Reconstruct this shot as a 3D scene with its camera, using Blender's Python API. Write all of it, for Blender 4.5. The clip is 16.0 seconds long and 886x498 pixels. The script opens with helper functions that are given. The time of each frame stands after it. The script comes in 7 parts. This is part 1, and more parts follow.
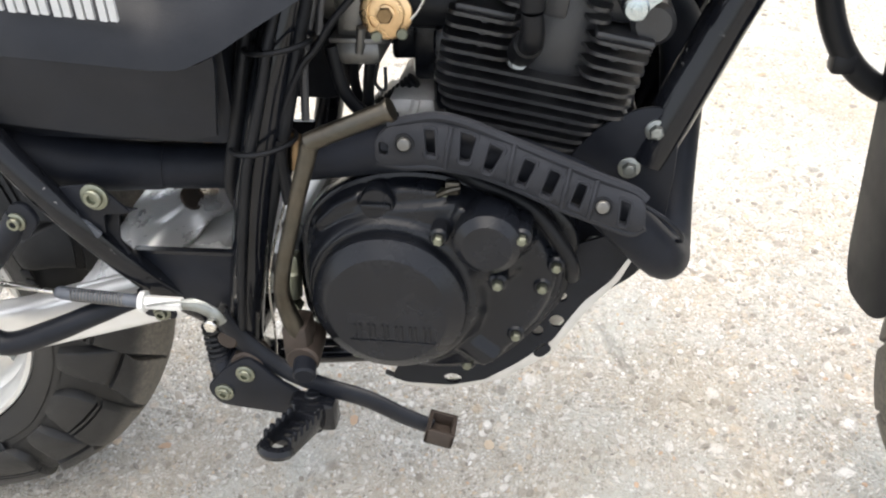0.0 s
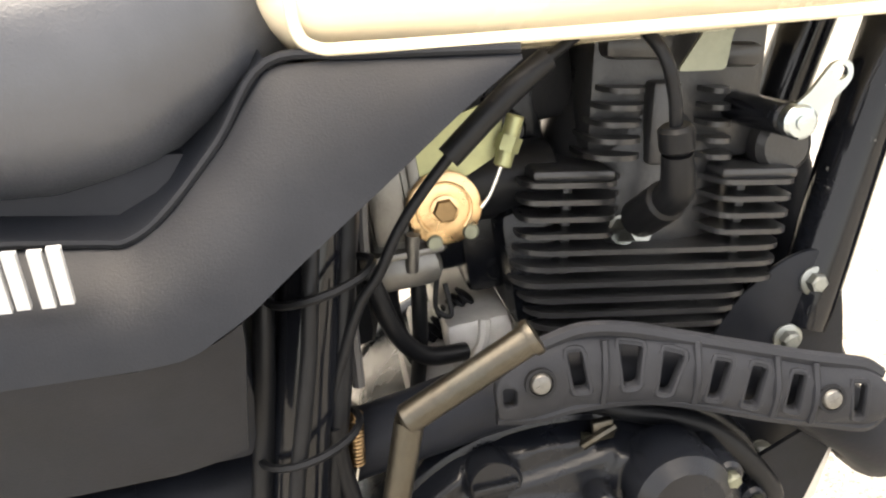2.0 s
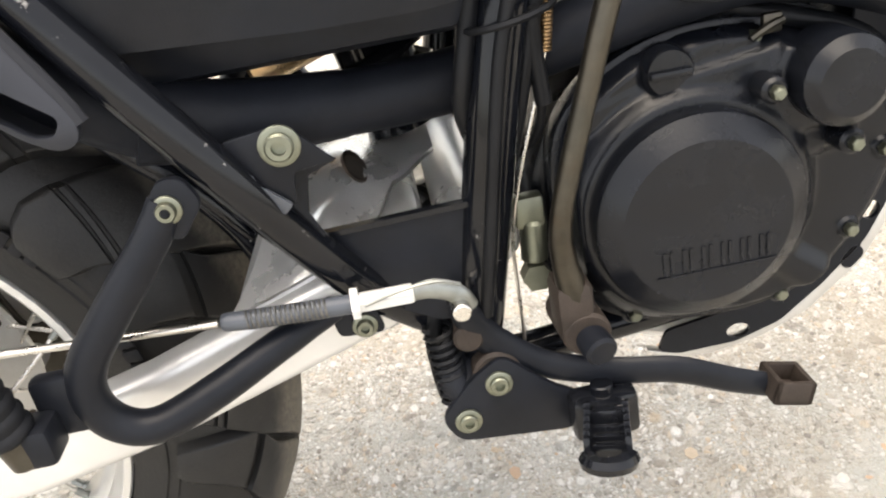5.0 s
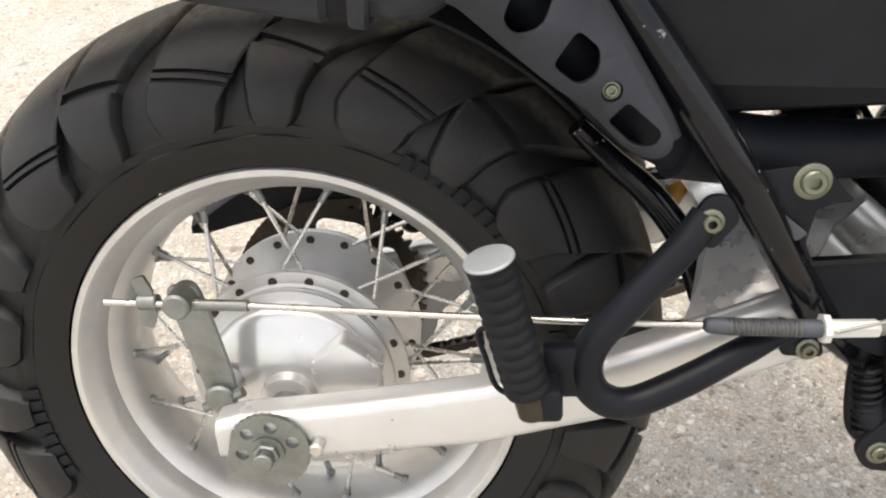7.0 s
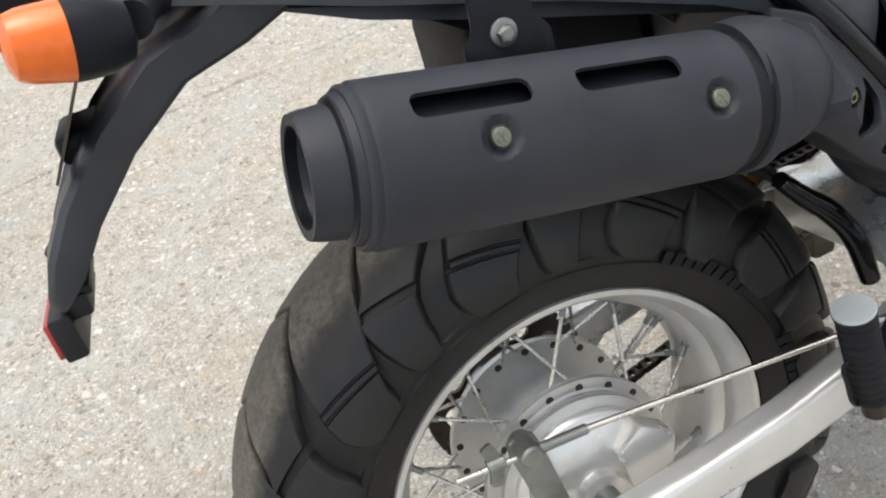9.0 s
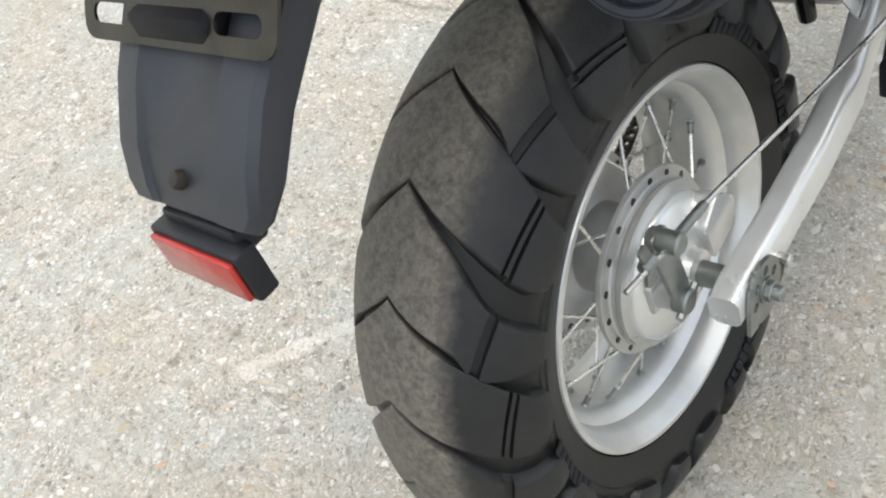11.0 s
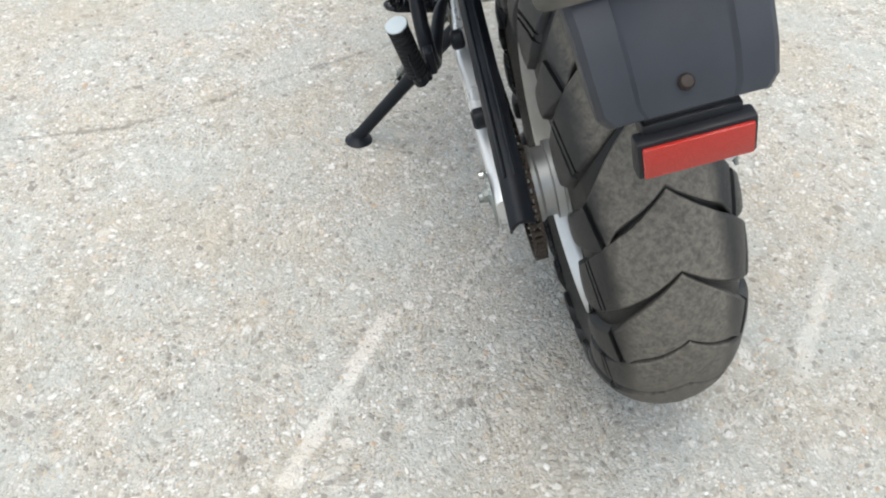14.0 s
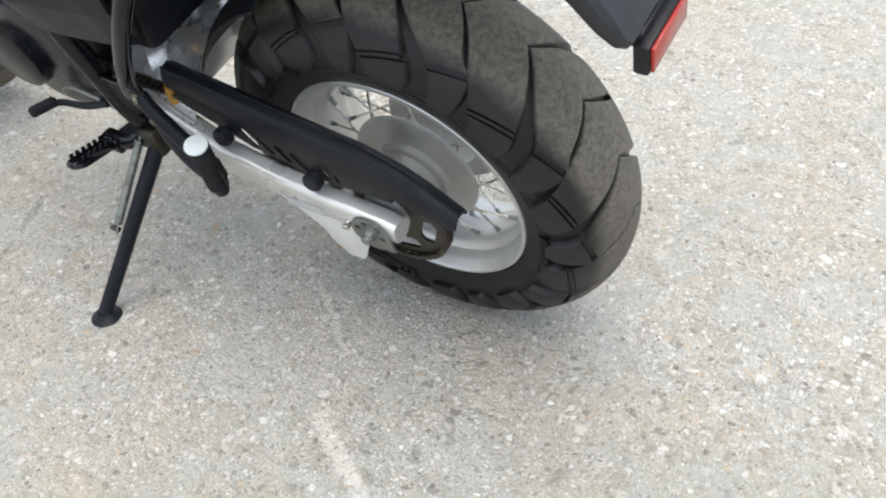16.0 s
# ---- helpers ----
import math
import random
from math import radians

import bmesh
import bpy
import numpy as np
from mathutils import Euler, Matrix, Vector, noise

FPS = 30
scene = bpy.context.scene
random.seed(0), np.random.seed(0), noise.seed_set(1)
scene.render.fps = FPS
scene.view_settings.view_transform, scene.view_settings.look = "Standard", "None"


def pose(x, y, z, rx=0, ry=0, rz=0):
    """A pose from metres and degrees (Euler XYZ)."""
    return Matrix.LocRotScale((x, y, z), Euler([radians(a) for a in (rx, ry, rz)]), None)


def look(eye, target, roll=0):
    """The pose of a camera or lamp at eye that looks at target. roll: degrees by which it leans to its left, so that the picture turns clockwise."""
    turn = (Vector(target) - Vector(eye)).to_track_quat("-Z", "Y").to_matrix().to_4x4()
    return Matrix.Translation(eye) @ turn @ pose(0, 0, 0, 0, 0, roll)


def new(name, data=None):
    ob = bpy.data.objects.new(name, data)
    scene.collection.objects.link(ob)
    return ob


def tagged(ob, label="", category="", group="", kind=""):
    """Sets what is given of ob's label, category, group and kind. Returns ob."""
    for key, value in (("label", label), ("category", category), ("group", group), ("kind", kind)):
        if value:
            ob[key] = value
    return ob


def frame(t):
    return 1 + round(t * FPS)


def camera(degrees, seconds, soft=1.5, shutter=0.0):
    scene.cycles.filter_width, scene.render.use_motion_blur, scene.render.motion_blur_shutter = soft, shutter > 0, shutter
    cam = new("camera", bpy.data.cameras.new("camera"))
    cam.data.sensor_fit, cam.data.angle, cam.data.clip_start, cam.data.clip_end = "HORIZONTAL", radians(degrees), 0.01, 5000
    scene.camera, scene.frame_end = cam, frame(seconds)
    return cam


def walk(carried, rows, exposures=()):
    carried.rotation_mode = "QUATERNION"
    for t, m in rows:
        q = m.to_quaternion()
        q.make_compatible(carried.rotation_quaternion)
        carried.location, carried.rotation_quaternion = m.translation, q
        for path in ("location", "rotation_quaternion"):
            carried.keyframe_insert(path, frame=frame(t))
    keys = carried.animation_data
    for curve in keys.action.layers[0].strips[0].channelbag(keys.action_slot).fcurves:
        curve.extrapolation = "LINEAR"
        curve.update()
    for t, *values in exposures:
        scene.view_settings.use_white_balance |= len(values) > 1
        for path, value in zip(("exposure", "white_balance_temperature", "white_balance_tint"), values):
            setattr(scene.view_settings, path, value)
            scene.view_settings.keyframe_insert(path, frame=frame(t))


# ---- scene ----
# the camera: seconds, place in metres, turn in degrees
cam = camera(55.10, 16.0, soft=2.1, shutter=0.0)
ROWS = [
    (0.0, 0.7328, -0.5889, 0.9931, 44.34, 2.75, 6.88),
    (0.5, 0.6584, -0.5222, 0.9661, 45.83, 2.35, 4.31),
    (1.0, 0.6037, -0.4117, 0.9369, 48.30, 7.20, -3.61),
    (1.5, 0.5727, -0.3740, 0.8967, 51.82, 7.11, -6.11),
    (2.0, 0.5554, -0.4027, 0.8783, 57.21, 7.25, -10.38),
    (2.5, 0.5483, -0.4329, 0.8666, 57.73, 7.94, -13.18),
    (3.0, 0.5518, -0.4423, 0.8448, 55.77, 7.32, -13.40),
    (3.2, 0.5507, -0.4465, 0.8349, 54.50, 7.19, -14.04),
    (5.3, 0.3998, -0.5269, 0.7775, 50.26, 8.16, -6.48),
    (5.5, 0.3774, -0.5317, 0.7788, 50.30, 8.28, -4.94),
    (6.0, 0.3258, -0.5376, 0.7836, 50.61, 7.89, -1.35),
    (6.5, 0.2635, -0.5535, 0.8051, 51.09, 6.30, 1.56),
    (7.0, 0.1882, -0.5612, 0.8429, 52.50, 4.44, 2.57),
    (7.5, 0.1036, -0.5351, 0.8807, 51.90, 4.20, 1.16),
    (8.0, 0.0054, -0.4918, 0.9448, 50.12, 5.22, -9.28),
    (8.5, -0.0790, -0.4696, 0.9909, 49.78, 7.18, -14.98),
    (9.0, -0.2063, -0.4887, 1.0113, 50.02, 10.20, -24.21),
    (9.2, -0.2404, -0.4954, 1.0181, 49.40, 11.16, -27.22),
    (11.3, -0.5288, -0.2383, 0.9854, 39.18, 6.84, -57.48),
    (11.5, -0.5543, -0.2221, 0.9774, 38.93, 6.06, -60.57),
    (12.0, -0.5891, -0.1672, 0.9274, 35.51, 2.83, -69.19),
    (12.5, -0.6534, -0.0784, 0.9418, 33.91, 0.85, -79.61),
    (13.0, -0.7492, 0.0448, 0.9884, 39.34, -1.27, -84.17),
    (13.5, -0.8428, 0.1848, 1.0107, 42.47, -3.66, -92.08),
    (14.0, -0.8297, 0.3542, 1.0133, 45.07, -1.41, -98.06),
    (14.5, -0.7861, 0.5345, 1.0273, 46.01, 1.11, -104.99),
    (15.0, -0.7629, 0.6496, 1.0451, 47.95, 2.77, -120.95),
    (15.5, -0.7232, 0.7626, 1.0372, 47.44, 2.15, -132.91),
    (16.0, -0.5829, 0.8265, 1.0266, 47.87, 3.43, -148.36),
]
EXPOSURES = [(0.0, 1.83, 6850, 10), (1.0, 1.80, 6950, 10), (1.5, 2.38, 7250, 10), (2.0, 2.56, 7900, 11), (3.2, 2.40, 7900, 11), (5.5, 1.90, 7350, 11), (7.0, 1.47, 7350, 12), (8.0, 1.50, 7000, 11), (8.5, 1.42, 6900, 9.5), (9.0, 1.03, 6850, 8), (12.0, 1.20, 6500, 5.5), (14.5, 1.17, 6400, 5.5), (16.0, 1.17, 6450, 6.5)]
walk(cam, [(t, pose(*place)) for t, *place in ROWS], EXPOSURES)

LEAN, RIDE = -14.13, 0.3081  # how far the machine leans on its stand, and its rear axle's height
# ---- light: bright, thinly clouded sky ----
world = bpy.data.worlds.new("sky")
scene.world = world
world.use_nodes = True
wn, wl = world.node_tree.nodes, world.node_tree.links
sky = wn.new("ShaderNodeTexSky")
sky.sky_type, sky.sun_disc = "NISHITA", False
sky.sun_elevation, sky.sun_rotation = radians(83), radians(315)
sky.air_density, sky.dust_density, sky.ozone_density = 1.0, 3.0, 1.0
pale = wn.new("ShaderNodeHueSaturation")
pale.inputs["Saturation"].default_value = 0.42
wl.new(sky.outputs[0], pale.inputs["Color"])
wl.new(pale.outputs[0], wn["Background"].inputs["Color"])
wn["Background"].inputs["Strength"].default_value = 0.150
sun = new("sun", bpy.data.lights.new("sun", "SUN"))
sun.data.energy, sun.data.angle, sun.data.color = 0.90, radians(70), (1.0, 0.965, 0.90)
sun.matrix_world = look((-0.5, 0.5, 6.0), (0, 0, 0))


# ---- materials ----
def ramp(nt, fac, stops):
    r = nt.nodes.new("ShaderNodeValToRGB")
    els = r.color_ramp.elements
    while len(els) < len(stops):
        els.new(0.5)
    for e, (p, c) in zip(els, stops):
        e.position = p
        e.color = (c, c, c, 1) if isinstance(c, (int, float)) else (*c, 1)
    nt.links.new(fac, r.inputs[0])
    return r.outputs[0]


def noise_tex(nt, co, scale, detail=4.0, rough=0.6):
    n = nt.nodes.new("ShaderNodeTexNoise")
    n.inputs["Scale"].default_value, n.inputs["Detail"].default_value, n.inputs["Roughness"].default_value = scale, detail, rough
    nt.links.new(co, n.inputs["Vector"])
    return n.outputs["Fac"]


def mix(nt, fac, a, b, kind="MIX"):
    m = nt.nodes.new("ShaderNodeMix")
    m.data_type, m.blend_type = "RGBA", kind
    for sock, v in ((m.inputs[0], fac), (m.inputs[6], a), (m.inputs[7], b)):
        if isinstance(v, (int, float)):
            sock.default_value = v
        elif isinstance(v, tuple):
            sock.default_value = (*v, 1)
        else:
            nt.links.new(v, sock)
    return m.outputs[2]


def calc(nt, op, a, b=0.0):
    m = nt.nodes.new("ShaderNodeMath")
    m.operation = op
    for sock, v in zip(m.inputs, (a, b)):
        if isinstance(v, (int, float)):
            sock.default_value = v
        else:
            nt.links.new(v, sock)
    return m.outputs[0]


def blank(name):
    m = bpy.data.materials.new(name)
    m.use_nodes = True
    nt = m.node_tree
    bsdf = nt.nodes["Principled BSDF"]
    co = nt.nodes.new("ShaderNodeTexCoord").outputs["Object"]
    return m, nt, bsdf, co


def bumped(nt, bsdf, height, strength, distance):
    b = nt.nodes.new("ShaderNodeBump")
    b.inputs["Strength"].default_value, b.inputs["Distance"].default_value = strength, distance
    nt.links.new(height, b.inputs["Height"])
    nt.links.new(b.outputs[0], bsdf.inputs["Normal"])


def material(name, base, rough=0.5, metal=0.0, vary=0.25, coarse=18.0, fine=260.0, bump=0.15, dust=0.0, dust_colour=(0.30, 0.27, 0.23), coat=0.0, spec=0.5, stretch=(1, 1, 1), chips=0.0):
    m, nt, bsdf, co = blank(name)
    if stretch != (1, 1, 1):
        mp = nt.nodes.new("ShaderNodeMapping")
        mp.inputs["Scale"].default_value = stretch
        nt.links.new(co, mp.inputs[0])
        fine_co = mp.outputs[0]
    else:
        fine_co = co
    big, small = noise_tex(nt, co, coarse, 5.0), noise_tex(nt, fine_co, fine, 3.0)
    dark, light = tuple(c * (1 - vary) for c in base), tuple(min(1.0, c * (1 + vary)) for c in base)
    col = mix(nt, ramp(nt, big, [(0.3, 0.0), (0.7, 1.0)]), dark, light)
    col = mix(nt, vary * 0.6, col, mix(nt, small, dark, light))
    if dust:
        spots = calc(nt, "MULTIPLY", ramp(nt, noise_tex(nt, co, coarse * 0.6, 8.0, 0.7), [(0.42, 0.0), (0.75, 1.0)]), dust)
        col = mix(nt, spots, col, dust_colour)
    if chips:
        flakes = ramp(nt, noise_tex(nt, co, 75, 9.0, 0.72), [(0.655, 0.0), (0.675, chips)])
        col = mix(nt, flakes, col, (0.30, 0.29, 0.28))
    nt.links.new(col, bsdf.inputs["Base Color"])
    r = ramp(nt, big, [(0.25, max(0.02, rough - 0.09)), (0.75, min(1.0, rough + 0.09))])
    nt.links.new(r, bsdf.inputs["Roughness"])
    bsdf.inputs["Metallic"].default_value = metal
    bsdf.inputs["Coat Weight"].default_value = coat
    bsdf.inputs["Specular IOR Level"].default_value = spec
    if bump:
        bumped(nt, bsdf, small, bump, 0.0006)
    return m


PLASTIC = material("black_side_plastic", (0.0072, 0.0087, 0.0122), 0.46, spec=0.22, vary=0.3, dust=0.040, fine=900, bump=0.25, dust_colour=(0.17, 0.165, 0.16))
FENDER = material("black_fender_plastic", (0.0215, 0.0245, 0.0320), 0.42, spec=0.45, vary=0.25, dust=0.040, fine=900, bump=0.3, dust_colour=(0.17, 0.165, 0.16))
VINYL = material("black_seat_vinyl", (0.0440, 0.0480, 0.0580), 0.36, spec=0.60, vary=0.2, fine=700, bump=0.5, dust=0.020, dust_colour=(0.17, 0.165, 0.16))
GLOSS = material("gloss_black_frame_paint", (0.0042, 0.0050, 0.0072), 0.13, spec=0.30, chips=0.7, vary=0.4, bump=0.08, dust=0.024, dust_colour=(0.17, 0.165, 0.16))
SATIN = material("satin_black_paint", (0.0068, 0.0082, 0.0118), 0.4, spec=0.18, vary=0.35, bump=0.15, dust=0.032, dust_colour=(0.17, 0.165, 0.16))
ENGINE = material("black_engine_paint", (0.0050, 0.0060, 0.0086), 0.25, spec=0.28, vary=0.35, fine=500, bump=0.3, dust=0.020, dust_colour=(0.17, 0.165, 0.16))
FINS = material("sooty_black_fin_paint", (0.0195, 0.0202, 0.0222), 0.34, spec=0.50, vary=0.4, fine=350, bump=0.5, dust=0.020, dust_colour=(0.17, 0.165, 0.16))
CAN = material("charcoal_silencer_paint", (0.0245, 0.0270, 0.0345), 0.48, spec=0.25, vary=0.2, fine=800, bump=0.3, dust=0.03, dust_colour=(0.17, 0.165, 0.16))
HEAT = material("charcoal_heat_shield_paint", (0.0185, 0.0200, 0.0245), 0.50, spec=0.18, vary=0.22, fine=800, bump=0.3, dust=0.032, dust_colour=(0.17, 0.165, 0.16))
PIPE = material("matt_black_exhaust_paint", (0.0082, 0.0098, 0.0140), 0.52, spec=0.14, vary=0.4, fine=300, bump=0.3, dust=0.024, dust_colour=(0.17, 0.165, 0.16))
# sheen of the black tail panel painted in as grey; also the lit fold
TAIL = material("sheen_grey_plastic", (0.058, 0.066, 0.080), 0.42, spec=0.45, vary=0.2, fine=900, bump=0.3, dust=0.05, dust_colour=(0.17, 0.165, 0.16))
RUBBER = material("black_rubber", (0.0069, 0.0078, 0.0102), 0.6, spec=0.22, vary=0.3, fine=400, bump=0.3, dust=0.048, dust_colour=(0.17, 0.165, 0.16))
HOSE = material("black_hose_rubber", (0.0065, 0.0071, 0.0086), 0.42, spec=0.18, vary=0.3, bump=0.1, dust=0.024, dust_colour=(0.17, 0.165, 0.16))
ALLOY = material("brushed_alloy", (0.66, 0.66, 0.65), 0.30, 0.50, vary=0.12, coarse=9, fine=500, bump=0.12, dust=0.10, stretch=(0.08, 1, 1))
CAST = material("cast_silver_alloy", (0.52, 0.52, 0.51), 0.36, 0.70, vary=0.14, coarse=22, fine=380, bump=0.3, dust=0.14)
POLISHED = material("polished_silver_alloy", (0.70, 0.70, 0.69), 0.22, 0.60, vary=0.07, coarse=14, bump=0.05, dust=0.08)
RIM = material("silver_rim", (0.64, 0.64, 0.63), 0.38, 0.75, vary=0.10, coarse=20, fine=600, bump=0.12, dust=0.16)
ZINC = material("dull_zinc_plate", (0.27, 0.285, 0.275), 0.46, 1.0, vary=0.25, coarse=60, fine=700, bump=0.25, dust=0.15, dust_colour=(0.25, 0.20, 0.13))
YELLOW_ZINC = material("yellow_zinc_plate", (0.20, 0.21, 0.165), 0.46, 1.0, vary=0.2, coarse=70, bump=0.2, dust=0.12)
GOLD = material("gold_zinc_plate", (0.66, 0.46, 0.26), 0.30, 1.0, vary=0.25, coarse=50, bump=0.15)
STEEL = material("bright_spoke_steel", (0.62, 0.60, 0.56), 0.28, 1.0, vary=0.15, coarse=50, bump=0.1, dust=0.1)
BARE = material("worn_bare_steel", (0.072, 0.068, 0.058), 0.40, 1.0, vary=0.3, coarse=40, fine=500, bump=0.3, dust=0.2, dust_colour=(0.16, 0.11, 0.07))
RUST = material("rusty_brown_steel", (0.032, 0.023, 0.018), 0.65, 0.3, vary=0.5, coarse=60, fine=500, bump=0.6, dust=0.3, dust_colour=(0.05, 0.04, 0.035))
CHAIN = material("greasy_chain_steel", (0.055, 0.045, 0.038), 0.42, 0.7, vary=0.4, coarse=80, bump=0.4, dust=0.25, dust_colour=(0.13, 0.07, 0.04))
PANEL = material("bright_cast_panel", (0.74, 0.74, 0.73), 0.30, 0.70, vary=0.05, coarse=25, fine=400, bump=0.05, dust=0.03, dust_colour=(0.30, 0.22, 0.14))
CREAM = material("cream_tank_paint", (0.74, 0.65, 0.48), 0.25, vary=0.03, bump=0.03, coat=0.6)
WHITE = material("white_plastic", (0.62, 0.62, 0.60), 0.4, vary=0.08, bump=0.1, dust=0.15)
LETTER = material("pale_grey_decal", (0.44, 0.45, 0.46), 0.45, vary=0.1, bump=0.1)
CHROME = material("plated_steel", (0.42, 0.47, 0.49), 0.22, 1.0, vary=0.08, bump=0.05)
PALE_CAP = material("pale_zinc_cap", (0.40, 0.44, 0.455), 0.42, 0.35, vary=0.10, bump=0.08)
PALE_YELLOW = material("pale_yellow_zinc", (0.30, 0.31, 0.17), 0.42, 0.6, vary=0.15, coarse=70, bump=0.1)
CABLE_GREY = material("grey_wire_sheath", (0.05, 0.05, 0.053), 0.45, vary=0.2)
BRONZE = material("tarnished_brass_spring", (0.24, 0.16, 0.085), 0.42, 1.0, vary=0.3, coarse=80)
CARB = material("dull_carburettor_alloy", (0.15, 0.148, 0.142), 0.42, 0.8, vary=0.25, coarse=45, fine=500, bump=0.35, dust=0.15)
CASTING = material("bare_grey_casting", (0.46, 0.455, 0.44), 0.45, 0.35, vary=0.2, coarse=40, fine=500, bump=0.35, dust=0.12)
REFLECTOR_BACK = material("black_reflector_housing", (0.0077, 0.0088, 0.0115), 0.45, spec=0.30, vary=0.2, dust=0.040, dust_colour=(0.17, 0.165, 0.16))


def lens(name, colour, grain):
    m, nt, bsdf, co = blank(name)
    v = nt.nodes.new("ShaderNodeTexVoronoi")
    v.inputs["Scale"].default_value = grain
    nt.links.new(co, v.inputs["Vector"])
    nt.links.new(mix(nt, calc(nt, "MULTIPLY", v.outputs["Distance"], 0.8), tuple(c * 0.8 for c in colour), colour), bsdf.inputs["Base Color"])
    bsdf.inputs["Roughness"].default_value = 0.18
    bsdf.inputs["Coat Weight"].default_value = 0.2
    bumped(nt, bsdf, v.outputs["Distance"], 0.4, 0.0008)
    return m


RED_LENS = lens("red_reflector_prism", (0.38, 0.022, 0.015), 500)
RED_TAIL = lens("red_tail_light_lens", (0.70, 0.02, 0.012), 160)
AMBER = lens("amber_indicator_lens", (0.82, 0.15, 0.008), 120)


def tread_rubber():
    """Black rubber; the worn running faces carry grey-brown dust, heaviest along the middle. Shade in the grooves is
    painted in as blacker rubber.
    """
    m, nt, bsdf, co = blank("dusty_shaded_tread_rubber")
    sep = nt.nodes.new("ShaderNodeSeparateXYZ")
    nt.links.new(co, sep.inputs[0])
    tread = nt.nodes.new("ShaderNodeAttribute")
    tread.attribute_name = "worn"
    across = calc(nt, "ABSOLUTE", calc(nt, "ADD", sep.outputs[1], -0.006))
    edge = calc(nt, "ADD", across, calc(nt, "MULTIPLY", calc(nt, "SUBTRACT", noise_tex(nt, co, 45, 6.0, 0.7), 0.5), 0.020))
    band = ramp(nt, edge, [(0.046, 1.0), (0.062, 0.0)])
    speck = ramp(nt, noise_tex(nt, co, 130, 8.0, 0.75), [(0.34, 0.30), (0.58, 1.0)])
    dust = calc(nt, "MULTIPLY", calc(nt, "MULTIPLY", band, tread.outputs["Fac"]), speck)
    # faces scuffed grey by wear; the rest stays blacker, painting in groove shade
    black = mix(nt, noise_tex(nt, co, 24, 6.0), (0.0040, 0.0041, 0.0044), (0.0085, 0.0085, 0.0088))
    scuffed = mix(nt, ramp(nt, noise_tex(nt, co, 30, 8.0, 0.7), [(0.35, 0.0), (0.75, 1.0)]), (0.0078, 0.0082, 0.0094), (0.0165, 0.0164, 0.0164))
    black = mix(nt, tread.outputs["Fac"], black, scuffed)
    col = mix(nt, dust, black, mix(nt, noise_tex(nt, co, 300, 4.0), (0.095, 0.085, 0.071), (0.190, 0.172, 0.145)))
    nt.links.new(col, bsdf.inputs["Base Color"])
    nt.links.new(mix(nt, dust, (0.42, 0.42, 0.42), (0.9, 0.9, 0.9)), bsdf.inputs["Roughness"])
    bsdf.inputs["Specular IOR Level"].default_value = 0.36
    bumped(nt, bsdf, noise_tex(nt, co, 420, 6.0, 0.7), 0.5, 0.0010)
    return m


TREAD = tread_rubber()


def segment_distance(nt, co, a, b):
    """Distance in the plane from the segment a-b, and the way along it from 0 to 1."""
    sep = nt.nodes.new("ShaderNodeSeparateXYZ")
    nt.links.new(co, sep.inputs[0])
    dx, dy = b[0] - a[0], b[1] - a[1]
    n2 = dx * dx + dy * dy
    px, py = calc(nt, "SUBTRACT", sep.outputs[0], a[0]), calc(nt, "SUBTRACT", sep.outputs[1], a[1])
    u = calc(nt, "DIVIDE", calc(nt, "ADD", calc(nt, "MULTIPLY", px, dx), calc(nt, "MULTIPLY", py, dy)), n2)
    u = calc(nt, "MINIMUM", calc(nt, "MAXIMUM", u, 0.0), 1.0)
    ex, ey = calc(nt, "SUBTRACT", px, calc(nt, "MULTIPLY", u, dx)), calc(nt, "SUBTRACT", py, calc(nt, "MULTIPLY", u, dy))
    return calc(nt, "SQRT", calc(nt, "ADD", calc(nt, "MULTIPLY", ex, ex), calc(nt, "MULTIPLY", ey, ey)))


